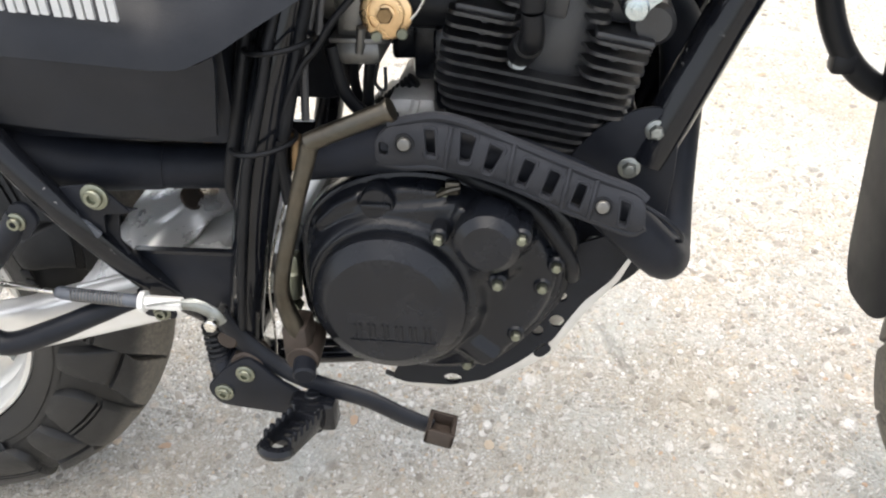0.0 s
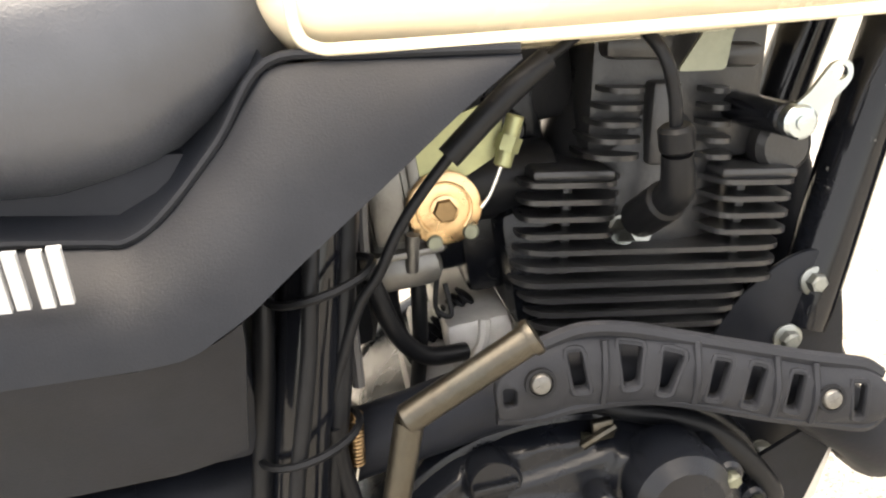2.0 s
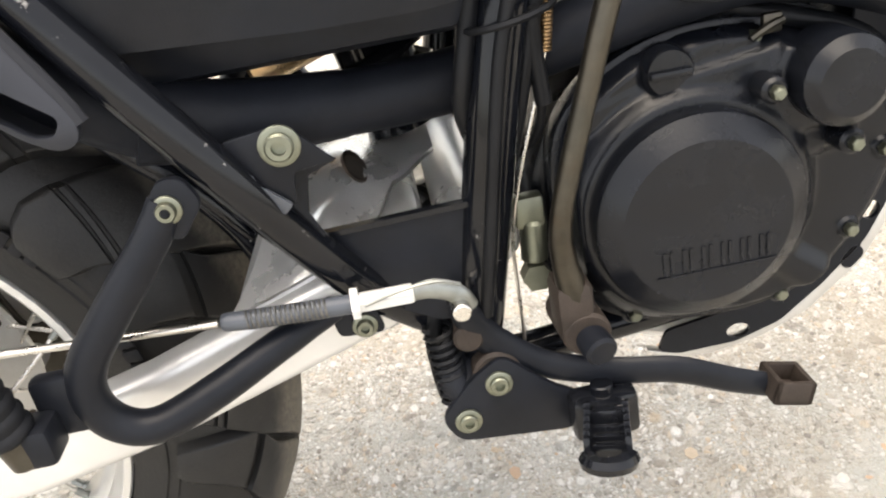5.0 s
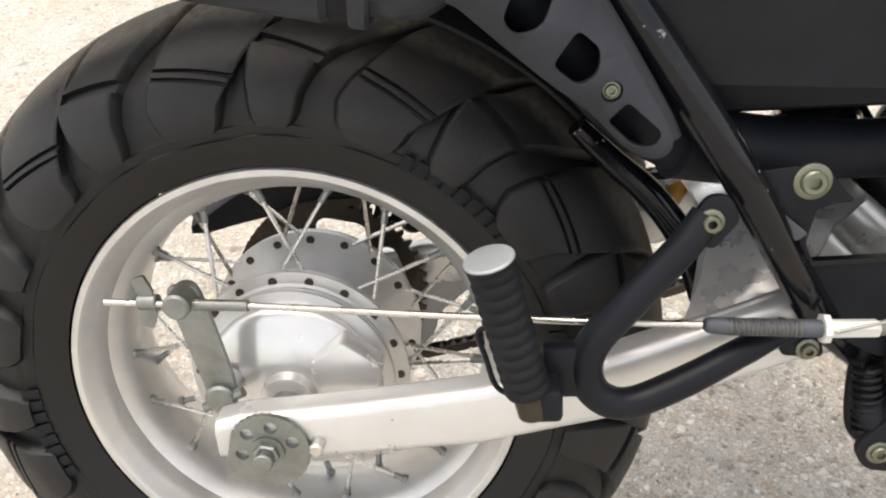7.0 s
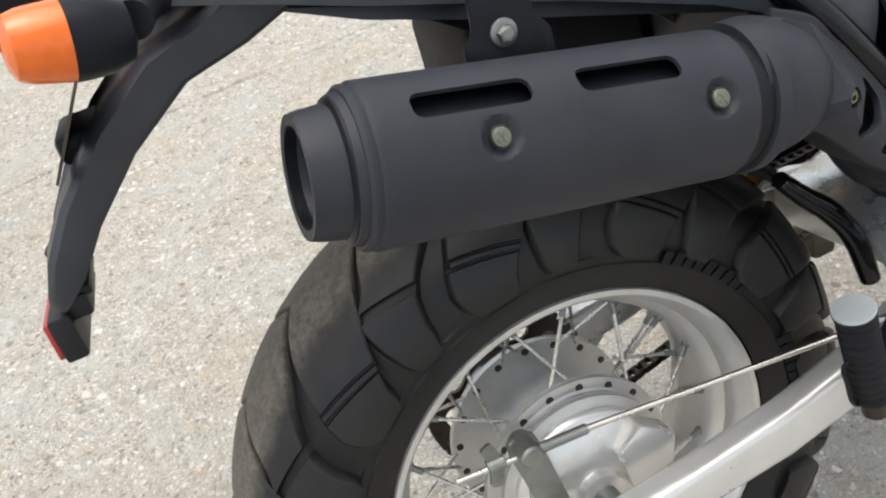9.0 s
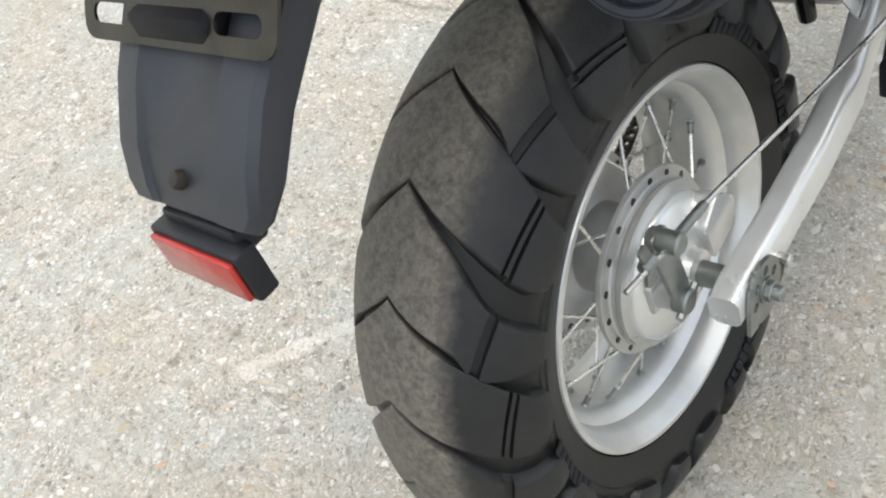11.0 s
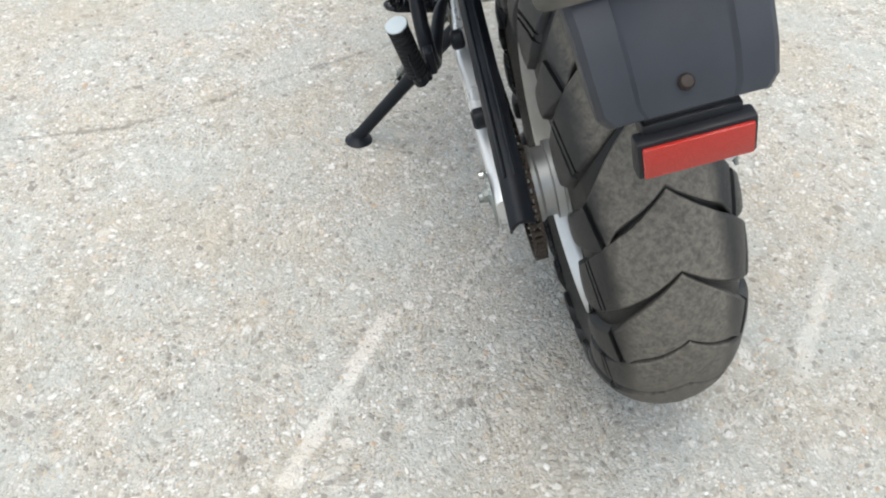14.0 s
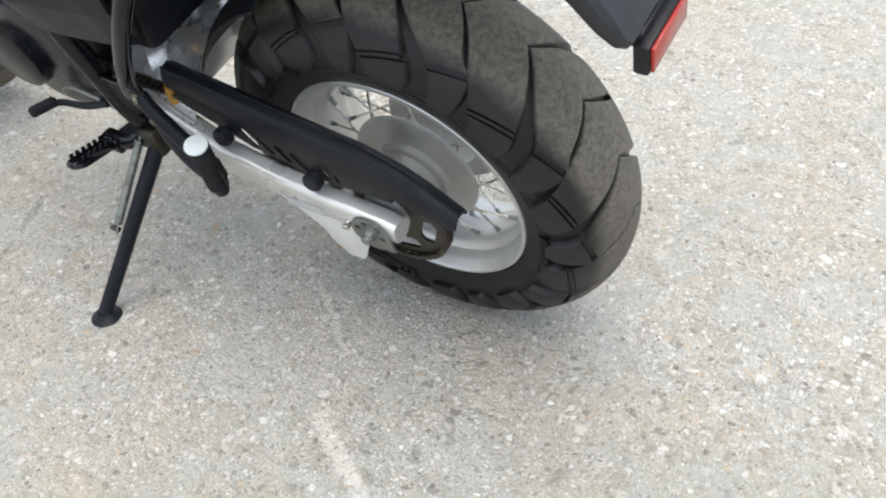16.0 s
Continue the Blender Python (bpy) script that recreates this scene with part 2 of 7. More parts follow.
def paving():
    """Worn old asphalt: pale binder washed off, stones of many colours, scraps of a white line, cracks, damp-brown stains."""
    m, nt, bsdf, co = blank("worn_aggregate_asphalt")
    warp = nt.nodes.new("ShaderNodeTexNoise")
    warp.inputs["Scale"].default_value, warp.inputs["Detail"].default_value = 9.0, 3.0
    nt.links.new(co, warp.inputs["Vector"])
    off = nt.nodes.new("ShaderNodeVectorMath")
    off.operation = "MULTIPLY_ADD"
    nt.links.new(warp.outputs["Color"], off.inputs[0])
    off.inputs[1].default_value = (0.05, 0.05, 0.0)
    nt.links.new(co, off.inputs[2])
    bent = off.outputs[0]
    height = None
    col = mix(nt, noise_tex(nt, co, 3.5, 8.0, 0.65), (0.300, 0.290, 0.252), (0.420, 0.410, 0.365))
    col = mix(nt, ramp(nt, noise_tex(nt, co, 420, 5.0, 0.7), [(0.36, 0.0), (0.60, 1.0)]), mix(nt, 0.45, col, (0.16, 0.14, 0.12)), mix(nt, 0.35, col, (0.70, 0.68, 0.64)))
    for scale, keep, relief in ((260.0, 0.02, 0.5), (150.0, 0.35, 0.9), (88.0, 0.60, 1.0), (52.0, 0.86, 1.0)):
        v = nt.nodes.new("ShaderNodeTexVoronoi")
        v.inputs["Scale"].default_value, v.inputs["Randomness"].default_value = scale, 1.0
        nt.links.new(bent, v.inputs["Vector"])
        hsv = nt.nodes.new("ShaderNodeSeparateColor")
        nt.links.new(v.outputs["Color"], hsv.inputs[0])
        tone = nt.nodes.new("ShaderNodeValToRGB")
        els = tone.color_ramp.elements
        for _ in range(5):
            els.new(0.5)
        for e, (p, c) in zip(els, ((0.0, (0.15, 0.135, 0.115)), (0.14, (0.28, 0.25, 0.21)), (0.36, (0.42, 0.39, 0.335)), (0.58, (0.55, 0.52, 0.465)), (0.76, (0.47, 0.37, 0.26)), (0.82, (0.63, 0.605, 0.56)), (1.0, (0.80, 0.79, 0.76)))):
            e.position, e.color = p, (*c, 1)
        nt.links.new(hsv.outputs[1], tone.inputs[0])
        body = ramp(nt, v.outputs["Distance"], [(0.34, 1.0), (0.56, 0.0)])
        here = calc(nt, "MULTIPLY", body, ramp(nt, hsv.outputs[0], [(keep - 0.01, 0.0), (keep, 1.0)]))
        col = mix(nt, calc(nt, "MULTIPLY", here, 0.86), col, tone.outputs[0])
        lift = calc(nt, "MULTIPLY", here, relief)
        height = lift if height is None else calc(nt, "ADD", height, lift)
    crumbs = noise_tex(nt, co, 26, 10.0, 0.75)
    blotch = noise_tex(nt, co, 24, 7.0, 0.7)
    col = mix(nt, ramp(nt, blotch, [(0.44, 0.0), (0.70, 0.26)]), mix(nt, ramp(nt, blotch, [(0.36, 0.34), (0.52, 0.0)]), col, (0.25, 0.225, 0.185)), (0.58, 0.565, 0.53))
    # scraps of an old white line
    for a, b, w, k in (((0.03, 0.300), (-0.235, 0.455), 0.012, 0.62), ((0.235, 0.046), (0.075, 0.175), 0.006, 0.40), ((0.05, -0.450), (-0.155, -0.300), 0.012, 0.55), ((0.030, 0.285), (0.075, 0.245), 0.008, 0.25)):
        d = calc(nt, "ADD", segment_distance(nt, co, a, b), calc(nt, "MULTIPLY", calc(nt, "SUBTRACT", crumbs, 0.5), 0.055))
        col = mix(nt, calc(nt, "MULTIPLY", ramp(nt, calc(nt, "DIVIDE", d, w * 2), [(0.35, 1.0), (0.62, 0.0)]), k), col, (0.72, 0.68, 0.62))
    # cracks
    for a, b in (((0.86, 0.15), (0.644, 0.588)), ((0.644, 0.588), (0.575, 0.76)), ((0.575, 0.76), (0.55, 1.10)), ((-0.95, 1.48), (-0.20, 1.66)), ((-0.20, 1.66), (0.5, 1.75))):
        d = calc(nt, "ADD", segment_distance(nt, co, a, b), calc(nt, "MULTIPLY", calc(nt, "SUBTRACT", noise_tex(nt, co, 14, 8.0, 0.7), 0.5), 0.06))
        line = ramp(nt, calc(nt, "ABSOLUTE", d), [(0.0015, 1.0), (0.006, 0.0)])
        col = mix(nt, calc(nt, "MULTIPLY", line, 0.6), col, (0.10, 0.09, 0.08))
        height = calc(nt, "SUBTRACT", height, line)
    stain = ramp(nt, noise_tex(nt, co, 1.8, 7.0, 0.6), [(0.46, 0.0), (0.70, 0.55)])
    col = mix(nt, stain, col, (0.34, 0.300, 0.235))
    hue = noise_tex(nt, co, 5.5, 5.0, 0.6)
    col = mix(nt, ramp(nt, hue, [(0.52, 0.0), (0.72, 0.36)]), col, (0.47, 0.40, 0.30))
    col = mix(nt, ramp(nt, hue, [(0.34, 0.50), (0.52, 0.0)]), col, (0.415, 0.44, 0.42))
    nt.links.new(col, bsdf.inputs["Base Color"])
    bsdf.inputs["Roughness"].default_value = 0.85
    height = calc(nt, "ADD", calc(nt, "MULTIPLY", height, 0.7), noise_tex(nt, co, 320, 6.0, 0.7))
    bumped(nt, bsdf, height, 0.9, 0.0036)
    return m


PAVING = paving()


def pebble_material():
    m, nt, bsdf, co = blank("paving_stones_mixed")
    isle = nt.nodes.new("ShaderNodeNewGeometry").outputs["Random Per Island"]
    tone = nt.nodes.new("ShaderNodeValToRGB")
    tone.color_ramp.interpolation = "CONSTANT"
    els = tone.color_ramp.elements
    for _ in range(6):
        els.new(0.5)
    for e, (p, c) in zip(els, ((0.0, (0.20, 0.18, 0.155)), (0.14, (0.34, 0.31, 0.265)), (0.36, (0.46, 0.43, 0.375)), (0.62, (0.48, 0.38, 0.27)), (0.70, (0.57, 0.545, 0.50)), (0.92, (0.70, 0.69, 0.66)), (0.965, (0.46, 0.31, 0.20)), (1.0, (0.34, 0.36, 0.36)))):
        e.position, e.color = p, (*c, 1)
    nt.links.new(isle, tone.inputs[0])
    nt.links.new(mix(nt, calc(nt, "MULTIPLY", noise_tex(nt, co, 300, 5.0), 0.5), tone.outputs[0], (0.28, 0.26, 0.23)), bsdf.inputs["Base Color"])
    bsdf.inputs["Roughness"].default_value = 0.8
    bumped(nt, bsdf, noise_tex(nt, co, 700, 4.0), 0.4, 0.0008)
    return m


PEBBLES = pebble_material()


# ---- shaping helpers; the machine's own axes: x ahead, y to its left, z up, from the middle of the rear axle ----


def finish(name, bm, mat, crease=38):
    me = bpy.data.meshes.new(name)
    bmesh.ops.recalc_face_normals(bm, faces=bm.faces)
    bm.to_mesh(me)
    bm.free()
    me.materials.append(mat)
    me.polygons.foreach_set("use_smooth", [True] * len(me.polygons))
    me.set_sharp_from_angle(angle=radians(crease))
    return me


def part(name, bm, mat, parent, label="", crease=38):
    """One mesh, shaped in the machine's axes, under a thing or under one of its parts."""
    ob = new(name, finish(name, bm, mat, crease))
    ob.parent = parent
    if label:
        tagged(ob, label)
    return ob


def again(name, ob, m, parent):
    """One more piece on the same mesh, moved by m."""
    o = new(name, ob.data)
    o.parent, o.matrix_basis = parent, m
    return o


def merge(*parts_of_mesh):
    """Join several bmeshes into one."""
    out = bmesh.new()
    for b in parts_of_mesh:
        me = bpy.data.meshes.new("tmp")
        b.to_mesh(me)
        b.free()
        out.from_mesh(me)
        bpy.data.meshes.remove(me)
    return out


def soften(bm, width, angle=40, steps=2):
    edges = [e for e in bm.edges if len(e.link_faces) == 2 and e.calc_face_angle(0) > radians(angle)]
    bmesh.ops.bevel(bm, geom=edges, offset=width, offset_type="OFFSET", segments=steps, profile=0.5, affect="EDGES", clamp_overlap=True)
    return bm


def box(x0, x1, y0, y1, z0, z1, soft=0.0, steps=2):
    bm = bmesh.new()
    bmesh.ops.create_cube(bm, size=1)
    for v in bm.verts:
        v.co = Vector((x0 + (v.co.x + 0.5) * (x1 - x0), y0 + (v.co.y + 0.5) * (y1 - y0), z0 + (v.co.z + 0.5) * (z1 - z0)))
    return soften(bm, soft, steps=steps) if soft else bm


def shifted(bm, m):
    bmesh.ops.transform(bm, matrix=m, verts=bm.verts)
    return bm


def curve_through(pts, per=6):
    """A smooth line through the points."""
    p = [Vector(q) for q in pts]
    if len(p) < 3:
        return p
    p = [2 * p[0] - p[1], *p, 2 * p[-1] - p[-2]]
    out = []
    for i in range(1, len(p) - 2):
        a, b, c, d = p[i - 1:i + 3]
        for k in range(per):
            t = k / per
            out.append(0.5 * (2 * b + (c - a) * t + (2 * a - 5 * b + 4 * c - d) * t * t + (3 * b - a - 3 * c + d) * t ** 3))
    return out + [p[-2]]


def bridge_rings(bm, rings, close=False, caps=True):
    loops = [[bm.verts.new(v) for v in r] for r in rings]
    n = len(loops[0])
    pairs = list(zip(loops, loops[1:])) + ([(loops[-1], loops[0])] if close else [])
    for a, b in pairs:
        for i in range(n):
            bm.faces.new((a[i], a[(i + 1) % n], b[(i + 1) % n], b[i]))
    if caps and not close:
        bm.faces.new(loops[0][::-1])
        bm.faces.new(loops[-1])
    return bm


def tube(pts, r, sides=12, smooth=6, closed=False, flat=1.0, hint=None):
    """A pipe along the points. r: one radius or one for each point. flat: squeezes the section along the hint."""
    line = curve_through(pts, smooth) if smooth > 1 else [Vector(q) for q in pts]
    if closed:
        line = line[:-1]
    n = len(line)
    rad = [r] * n if isinstance(r, (int, float)) else [float(np.interp(i / (n - 1) * (len(r) - 1), range(len(r)), r)) for i in range(n)]
    tan = [(line[(i + 1) % n] - line[i - 1] if closed else line[min(i + 1, n - 1)] - line[max(i - 1, 0)]).normalized() for i in range(n)]
    side = (Vector(hint) if hint else tan[0].orthogonal())
    rings = []
    for c, t, q in zip(line, tan, rad):
        side = (side - t * side.dot(t)).normalized()
        up = t.cross(side)
        rings.append([c + (side * math.cos(a) * flat + up * math.sin(a)) * q for a in (2 * math.pi * k / sides for k in range(sides))])
    return bridge_rings(bmesh.new(), rings, close=closed)


def lathe(profile, centre=(0, 0, 0), axis=(0, 1, 0), sides=48, closed=False, caps=True):
    """Turn a profile of (radius, height along the axis) round the axis."""
    axis = Vector(axis).normalized()
    a = axis.orthogonal().normalized() if abs(axis.y) < 0.99 else Vector((1, 0, 0))
    b = axis.cross(a)
    c = Vector(centre)
    rings = [[c + axis * h + (a * math.cos(w) + b * math.sin(w)) * r for w in (2 * math.pi * k / sides for k in range(sides))] for r, h in profile]
    return bridge_rings(bmesh.new(), rings, close=closed, caps=caps)


def rod(a, b, r, sides=12, soft=0.0):
    a, b = Vector(a), Vector(b)
    n = (b - a).length
    s = min(soft, r * 0.6, n * 0.4)
    prof = [(r, 0), (r, n)] if not s else [(r - s, 0), (r, s), (r, n - s), (r - s, n)]
    return lathe(prof, a, b - a, sides)


def round_corners(pts, r, steps=4):
    """A closed outline with its corners rounded."""
    out, n = [], len(pts)
    for i in range(n):
        p, a, b = Vector(pts[i]), Vector(pts[i - 1]), Vector(pts[(i + 1) % n])
        ra = min(r, (a - p).length * 0.45)
        rb = min(r, (b - p).length * 0.45)
        s, e = p + (a - p).normalized() * ra, p + (b - p).normalized() * rb
        for k in range(steps + 1):
            t = k / steps
            out.append(s * (1 - t) ** 2 + p * 2 * t * (1 - t) + e * t * t)
    return out


def disc_outline(cx, cz, r, n=18, squash=1.0, turn=0.0):
    out = []
    for k in range(n):
        a = 2 * math.pi * k / n
        x, z = r * math.cos(a), r * squash * math.sin(a)
        out.append((cx + x * math.cos(turn) - z * math.sin(turn), cz + x * math.sin(turn) + z * math.cos(turn)))
    return out


def slot_outline(ax, az, bx, bz, r, n=7):
    """A long hole with round ends."""
    d = Vector((bx - ax, bz - az)).normalized()
    a0 = math.atan2(d.y, d.x)
    ends = [(bx, bz, a0 - math.pi / 2), (ax, az, a0 + math.pi / 2)]
    return [(x + r * math.cos(s + math.pi * k / n), z + r * math.sin(s + math.pi * k / n)) for x, z, s in ends for k in range(n + 1)]


def plate(outline, y0, y1, holes=(), soft=0.0, bend=None):
    """A flat plate with the outline in (x, z), between y0 and y1, with holes through it. bend: moves each point."""
    bm = bmesh.new()
    edges = []
    for loop in (outline, *holes):
        vs = [bm.verts.new((q[0], y0, q[1])) for q in loop]
        edges += [bm.edges.new((vs[i - 1], vs[i])) for i in range(len(vs))]
    bmesh.ops.triangle_fill(bm, edges=edges, use_beauty=True, use_dissolve=not holes)
    faces = list(bm.faces)
    ext = bmesh.ops.extrude_face_region(bm, geom=faces)
    for v in ext["geom"]:
        if isinstance(v, bmesh.types.BMVert):
            v.co.y = y1
    bmesh.ops.recalc_face_normals(bm, faces=bm.faces)
    if soft:
        soften(bm, soft, 50, 2)
    if bend:
        for v in bm.verts:
            v.co = Vector(bend(v.co))
    return bm


def facing(place, way):
    """A pose whose z points along way."""
    return Matrix.Translation(place) @ Vector(way).to_track_quat("Z", "Y").to_matrix().to_4x4()


def hex_bolt_mesh(r=0.0065, h=0.006, washer=True):
    bm = lathe([(r, 0), (r, h * 0.8), (r * 0.82, h)], (0, 0, 0), (0, 0, 1), 6)
    extra = [lathe([(r * 1.5, -0.0005), (r * 1.5, 0.0012), (r * 1.35, 0.0018), (0.001, 0.0019)], (0, 0, 0), (0, 0, 1), 20)] if washer else []
    dish = lathe([(r * 0.62, h), (r * 0.55, h + 0.0004), (0.0005, h + 0.0004)], (0, 0, 0), (0, 0, 1), 16)
    return merge(bm, dish, *extra)


def socket_bolt_mesh(r=0.008, h=0.005):
    cup = lathe([(r * 1.45, -0.0008), (r * 1.45, 0.0014), (r * 1.32, 0.002), (r, 0.0022), (r, h * 0.8), (r * 0.86, h), (r * 0.5, h), (r * 0.5, h * 0.4), (0.0004, h * 0.35)], (0, 0, 0), (0, 0, 1), 24)
    return cup


def cross_screw_mesh(r=0.007, h=0.004):
    head = lathe([(r, 0), (r * 0.98, h * 0.5), (r * 0.8, h * 0.9), (r * 0.35, h * 1.05), (0.0003, h * 1.08)], (0, 0, 0), (0, 0, 1), 24)
    bars = [shifted(box(-r * 0.55, r * 0.55, -r * 0.1, r * 0.1, h * 1.0, h * 1.12), pose(0, 0, 0, 0, 0, a)) for a in (25, 115)]
    return merge(head, *bars)


# ---- the ground ----
def make_ground():
    bm = bmesh.new()
    side, n = 4.0, 80
    grid = [[bm.verts.new((-2 + side * i / n + 0.2, -2 + side * j / n + 0.6, 0)) for j in range(n + 1)] for i in range(n + 1)]
    for i in range(n):
        for j in range(n):
            bm.faces.new((grid[i][j], grid[i + 1][j], grid[i + 1][j + 1], grid[i][j + 1]))
    rim = [v for v in bm.verts if v.is_boundary]
    rim.sort(key=lambda v: math.atan2(v.co.y - 0.6, v.co.x - 0.2))
    last = rim
    for far in (12.0, 120.0, 2500.0):
        ring = [bm.verts.new((0.2 + far * math.cos(a), 0.6 + far * math.sin(a), 0)) for a in (math.atan2(v.co.y - 0.6, v.co.x - 0.2) for v in rim)]
        for i in range(len(ring)):
            k = (i + 1) % len(ring)
            bm.faces.new((last[i], last[k], ring[k], ring[i]))
        last = ring
    for v in bm.verts:
        if v.co.length < 5:
            v.co.z = 0.0025 * noise.noise((v.co.x * 2.2, v.co.y * 2.2, 1.0)) * min(1.0, max(0.0, 3.0 - v.co.length))
    g = new("ground", finish("ground", bm, PAVING, 180))
    tagged(g, "worn pale asphalt with exposed stones and faded white paint", "ground", kind="structure")


make_ground()


def make_stones():
    """Loose and half-bedded stone chips all over the asphalt."""
    rng = np.random.default_rng(7)
    verts, faces = [], []
    base = [(0, 0, 1.0)] + [(math.cos(a), math.sin(a), 0.25) for a in (2 * math.pi * k / 6 for k in range(6))] + [(1.05 * math.cos(a), 1.05 * math.sin(a), -0.6) for a in (2 * math.pi * k / 6 + 0.2 for k in range(6))]
    tri = [(0, 1 + k, 1 + (k + 1) % 6) for k in range(6)] + [(1 + k, 7 + k, 7 + (k + 1) % 6, 1 + (k + 1) % 6) for k in range(6)]
    base = np.array(base)
    count = 42000
    for _ in range(count):
        x, y = rng.uniform(-1.35, 1.85), rng.uniform(-1.0, 2.6)
        s = min(0.0080, 0.0011 + rng.gamma(1.3, 0.00085))
        a = rng.uniform(0, 6.3)
        q = base * np.array([s * rng.uniform(0.8, 1.5), s * rng.uniform(0.6, 1.1), s * rng.uniform(0.25, 0.65)]) * rng.uniform(0.65, 1.3, (13, 1))
        c, d = math.cos(a), math.sin(a)
        z = 0.0025 * noise.noise((x * 2.2, y * 2.2, 1.0)) * min(1.0, max(0.0, 3.0 - math.hypot(x, y)))
        k = len(verts)
        verts += [(x + u * c - v * d, y + u * d + v * c, z + w) for u, v, w in q]
        faces += [tuple(k + i for i in f) for f in tri]
    me = bpy.data.meshes.new("stones")
    me.from_pydata(verts, [], faces)
    me.materials.append(PEBBLES)
    tagged(new("stone_chips", me), "small pale grey, white and tan stone chips bedded in asphalt", "gravel", kind="stuff")


make_stones()


# ---- the motorcycle ----
bike = new("motorcycle")
bike.matrix_world = pose(0, 0, RIDE, LEAN)
tagged(bike, "black dual-sport motorcycle, cream tank, fat tyres, leaning on side stand", "motorcycle")

R_TYRE, PITCHES = 0.3175, 22


def tyre_profile(v):
    """Half-section of the tyre: v from 0 at the crown to 1 at the bead gives (distance across, radius, tread share)."""
    key = [(0.0, 0.0, R_TYRE), (0.18, 0.024, R_TYRE - 0.0030), (0.34, 0.046, R_TYRE - 0.0115), (0.48, 0.065, R_TYRE - 0.0260), (0.58, 0.0785, R_TYRE - 0.0430), (0.68, 0.0870, R_TYRE - 0.0640), (0.78, 0.0895, R_TYRE - 0.0830), (0.88, 0.0835, R_TYRE - 0.1030), (0.95, 0.0745, R_TYRE - 0.1170), (1.0, 0.0700, R_TYRE - 0.1255)]
    vs = [k[0] for k in key]
    return float(np.interp(v, vs, [k[1] for k in key])), float(np.interp(v, vs, [k[2] for k in key]))


def smooth_profile(v):
    y = r = 0.0
    for d, w in ((-0.04, 0.25), (0.0, 0.5), (0.04, 0.25)):
        a, b = tyre_profile(min(1.0, abs(v + d)))
        y += w * a * (1 if v + d >= 0 else -1)
        r += w * b
    return y, r


GROOVES = {  # from crown to bead: where the groove before a wide block and before a narrow one begins and ends, in pitches
    "across": (0.0, 0.08, 0.25, 0.36, 0.46, 0.52, 0.58, 0.64, 0.70, 0.77, 0.80, 0.822, 1.0),
    "wide": ((-0.02, 0.08, 0.24, 0.33, 0.41, 0.49, 0.59, 0.68, 0.70, 0.68, 0.66, 0.63, 0.63), (0.03, 0.14, 0.34, 0.46, 0.58, 0.70, 0.82, 0.93, 1.01, 1.05, 1.08, 1.13, 1.13)),
    "narrow": ((-0.02, 0.07, 0.25, 0.36, 0.46, 0.53, 0.60, 0.70, 0.78, 0.75, 0.70, 0.62, 0.62), (0.03, 0.14, 0.36, 0.53, 0.72, 0.84, 0.97, 1.08, 1.18, 1.22, 1.25, 1.29, 1.29)),
}
SIPES = ((0.584, 0.594), (0.612, 0.622))


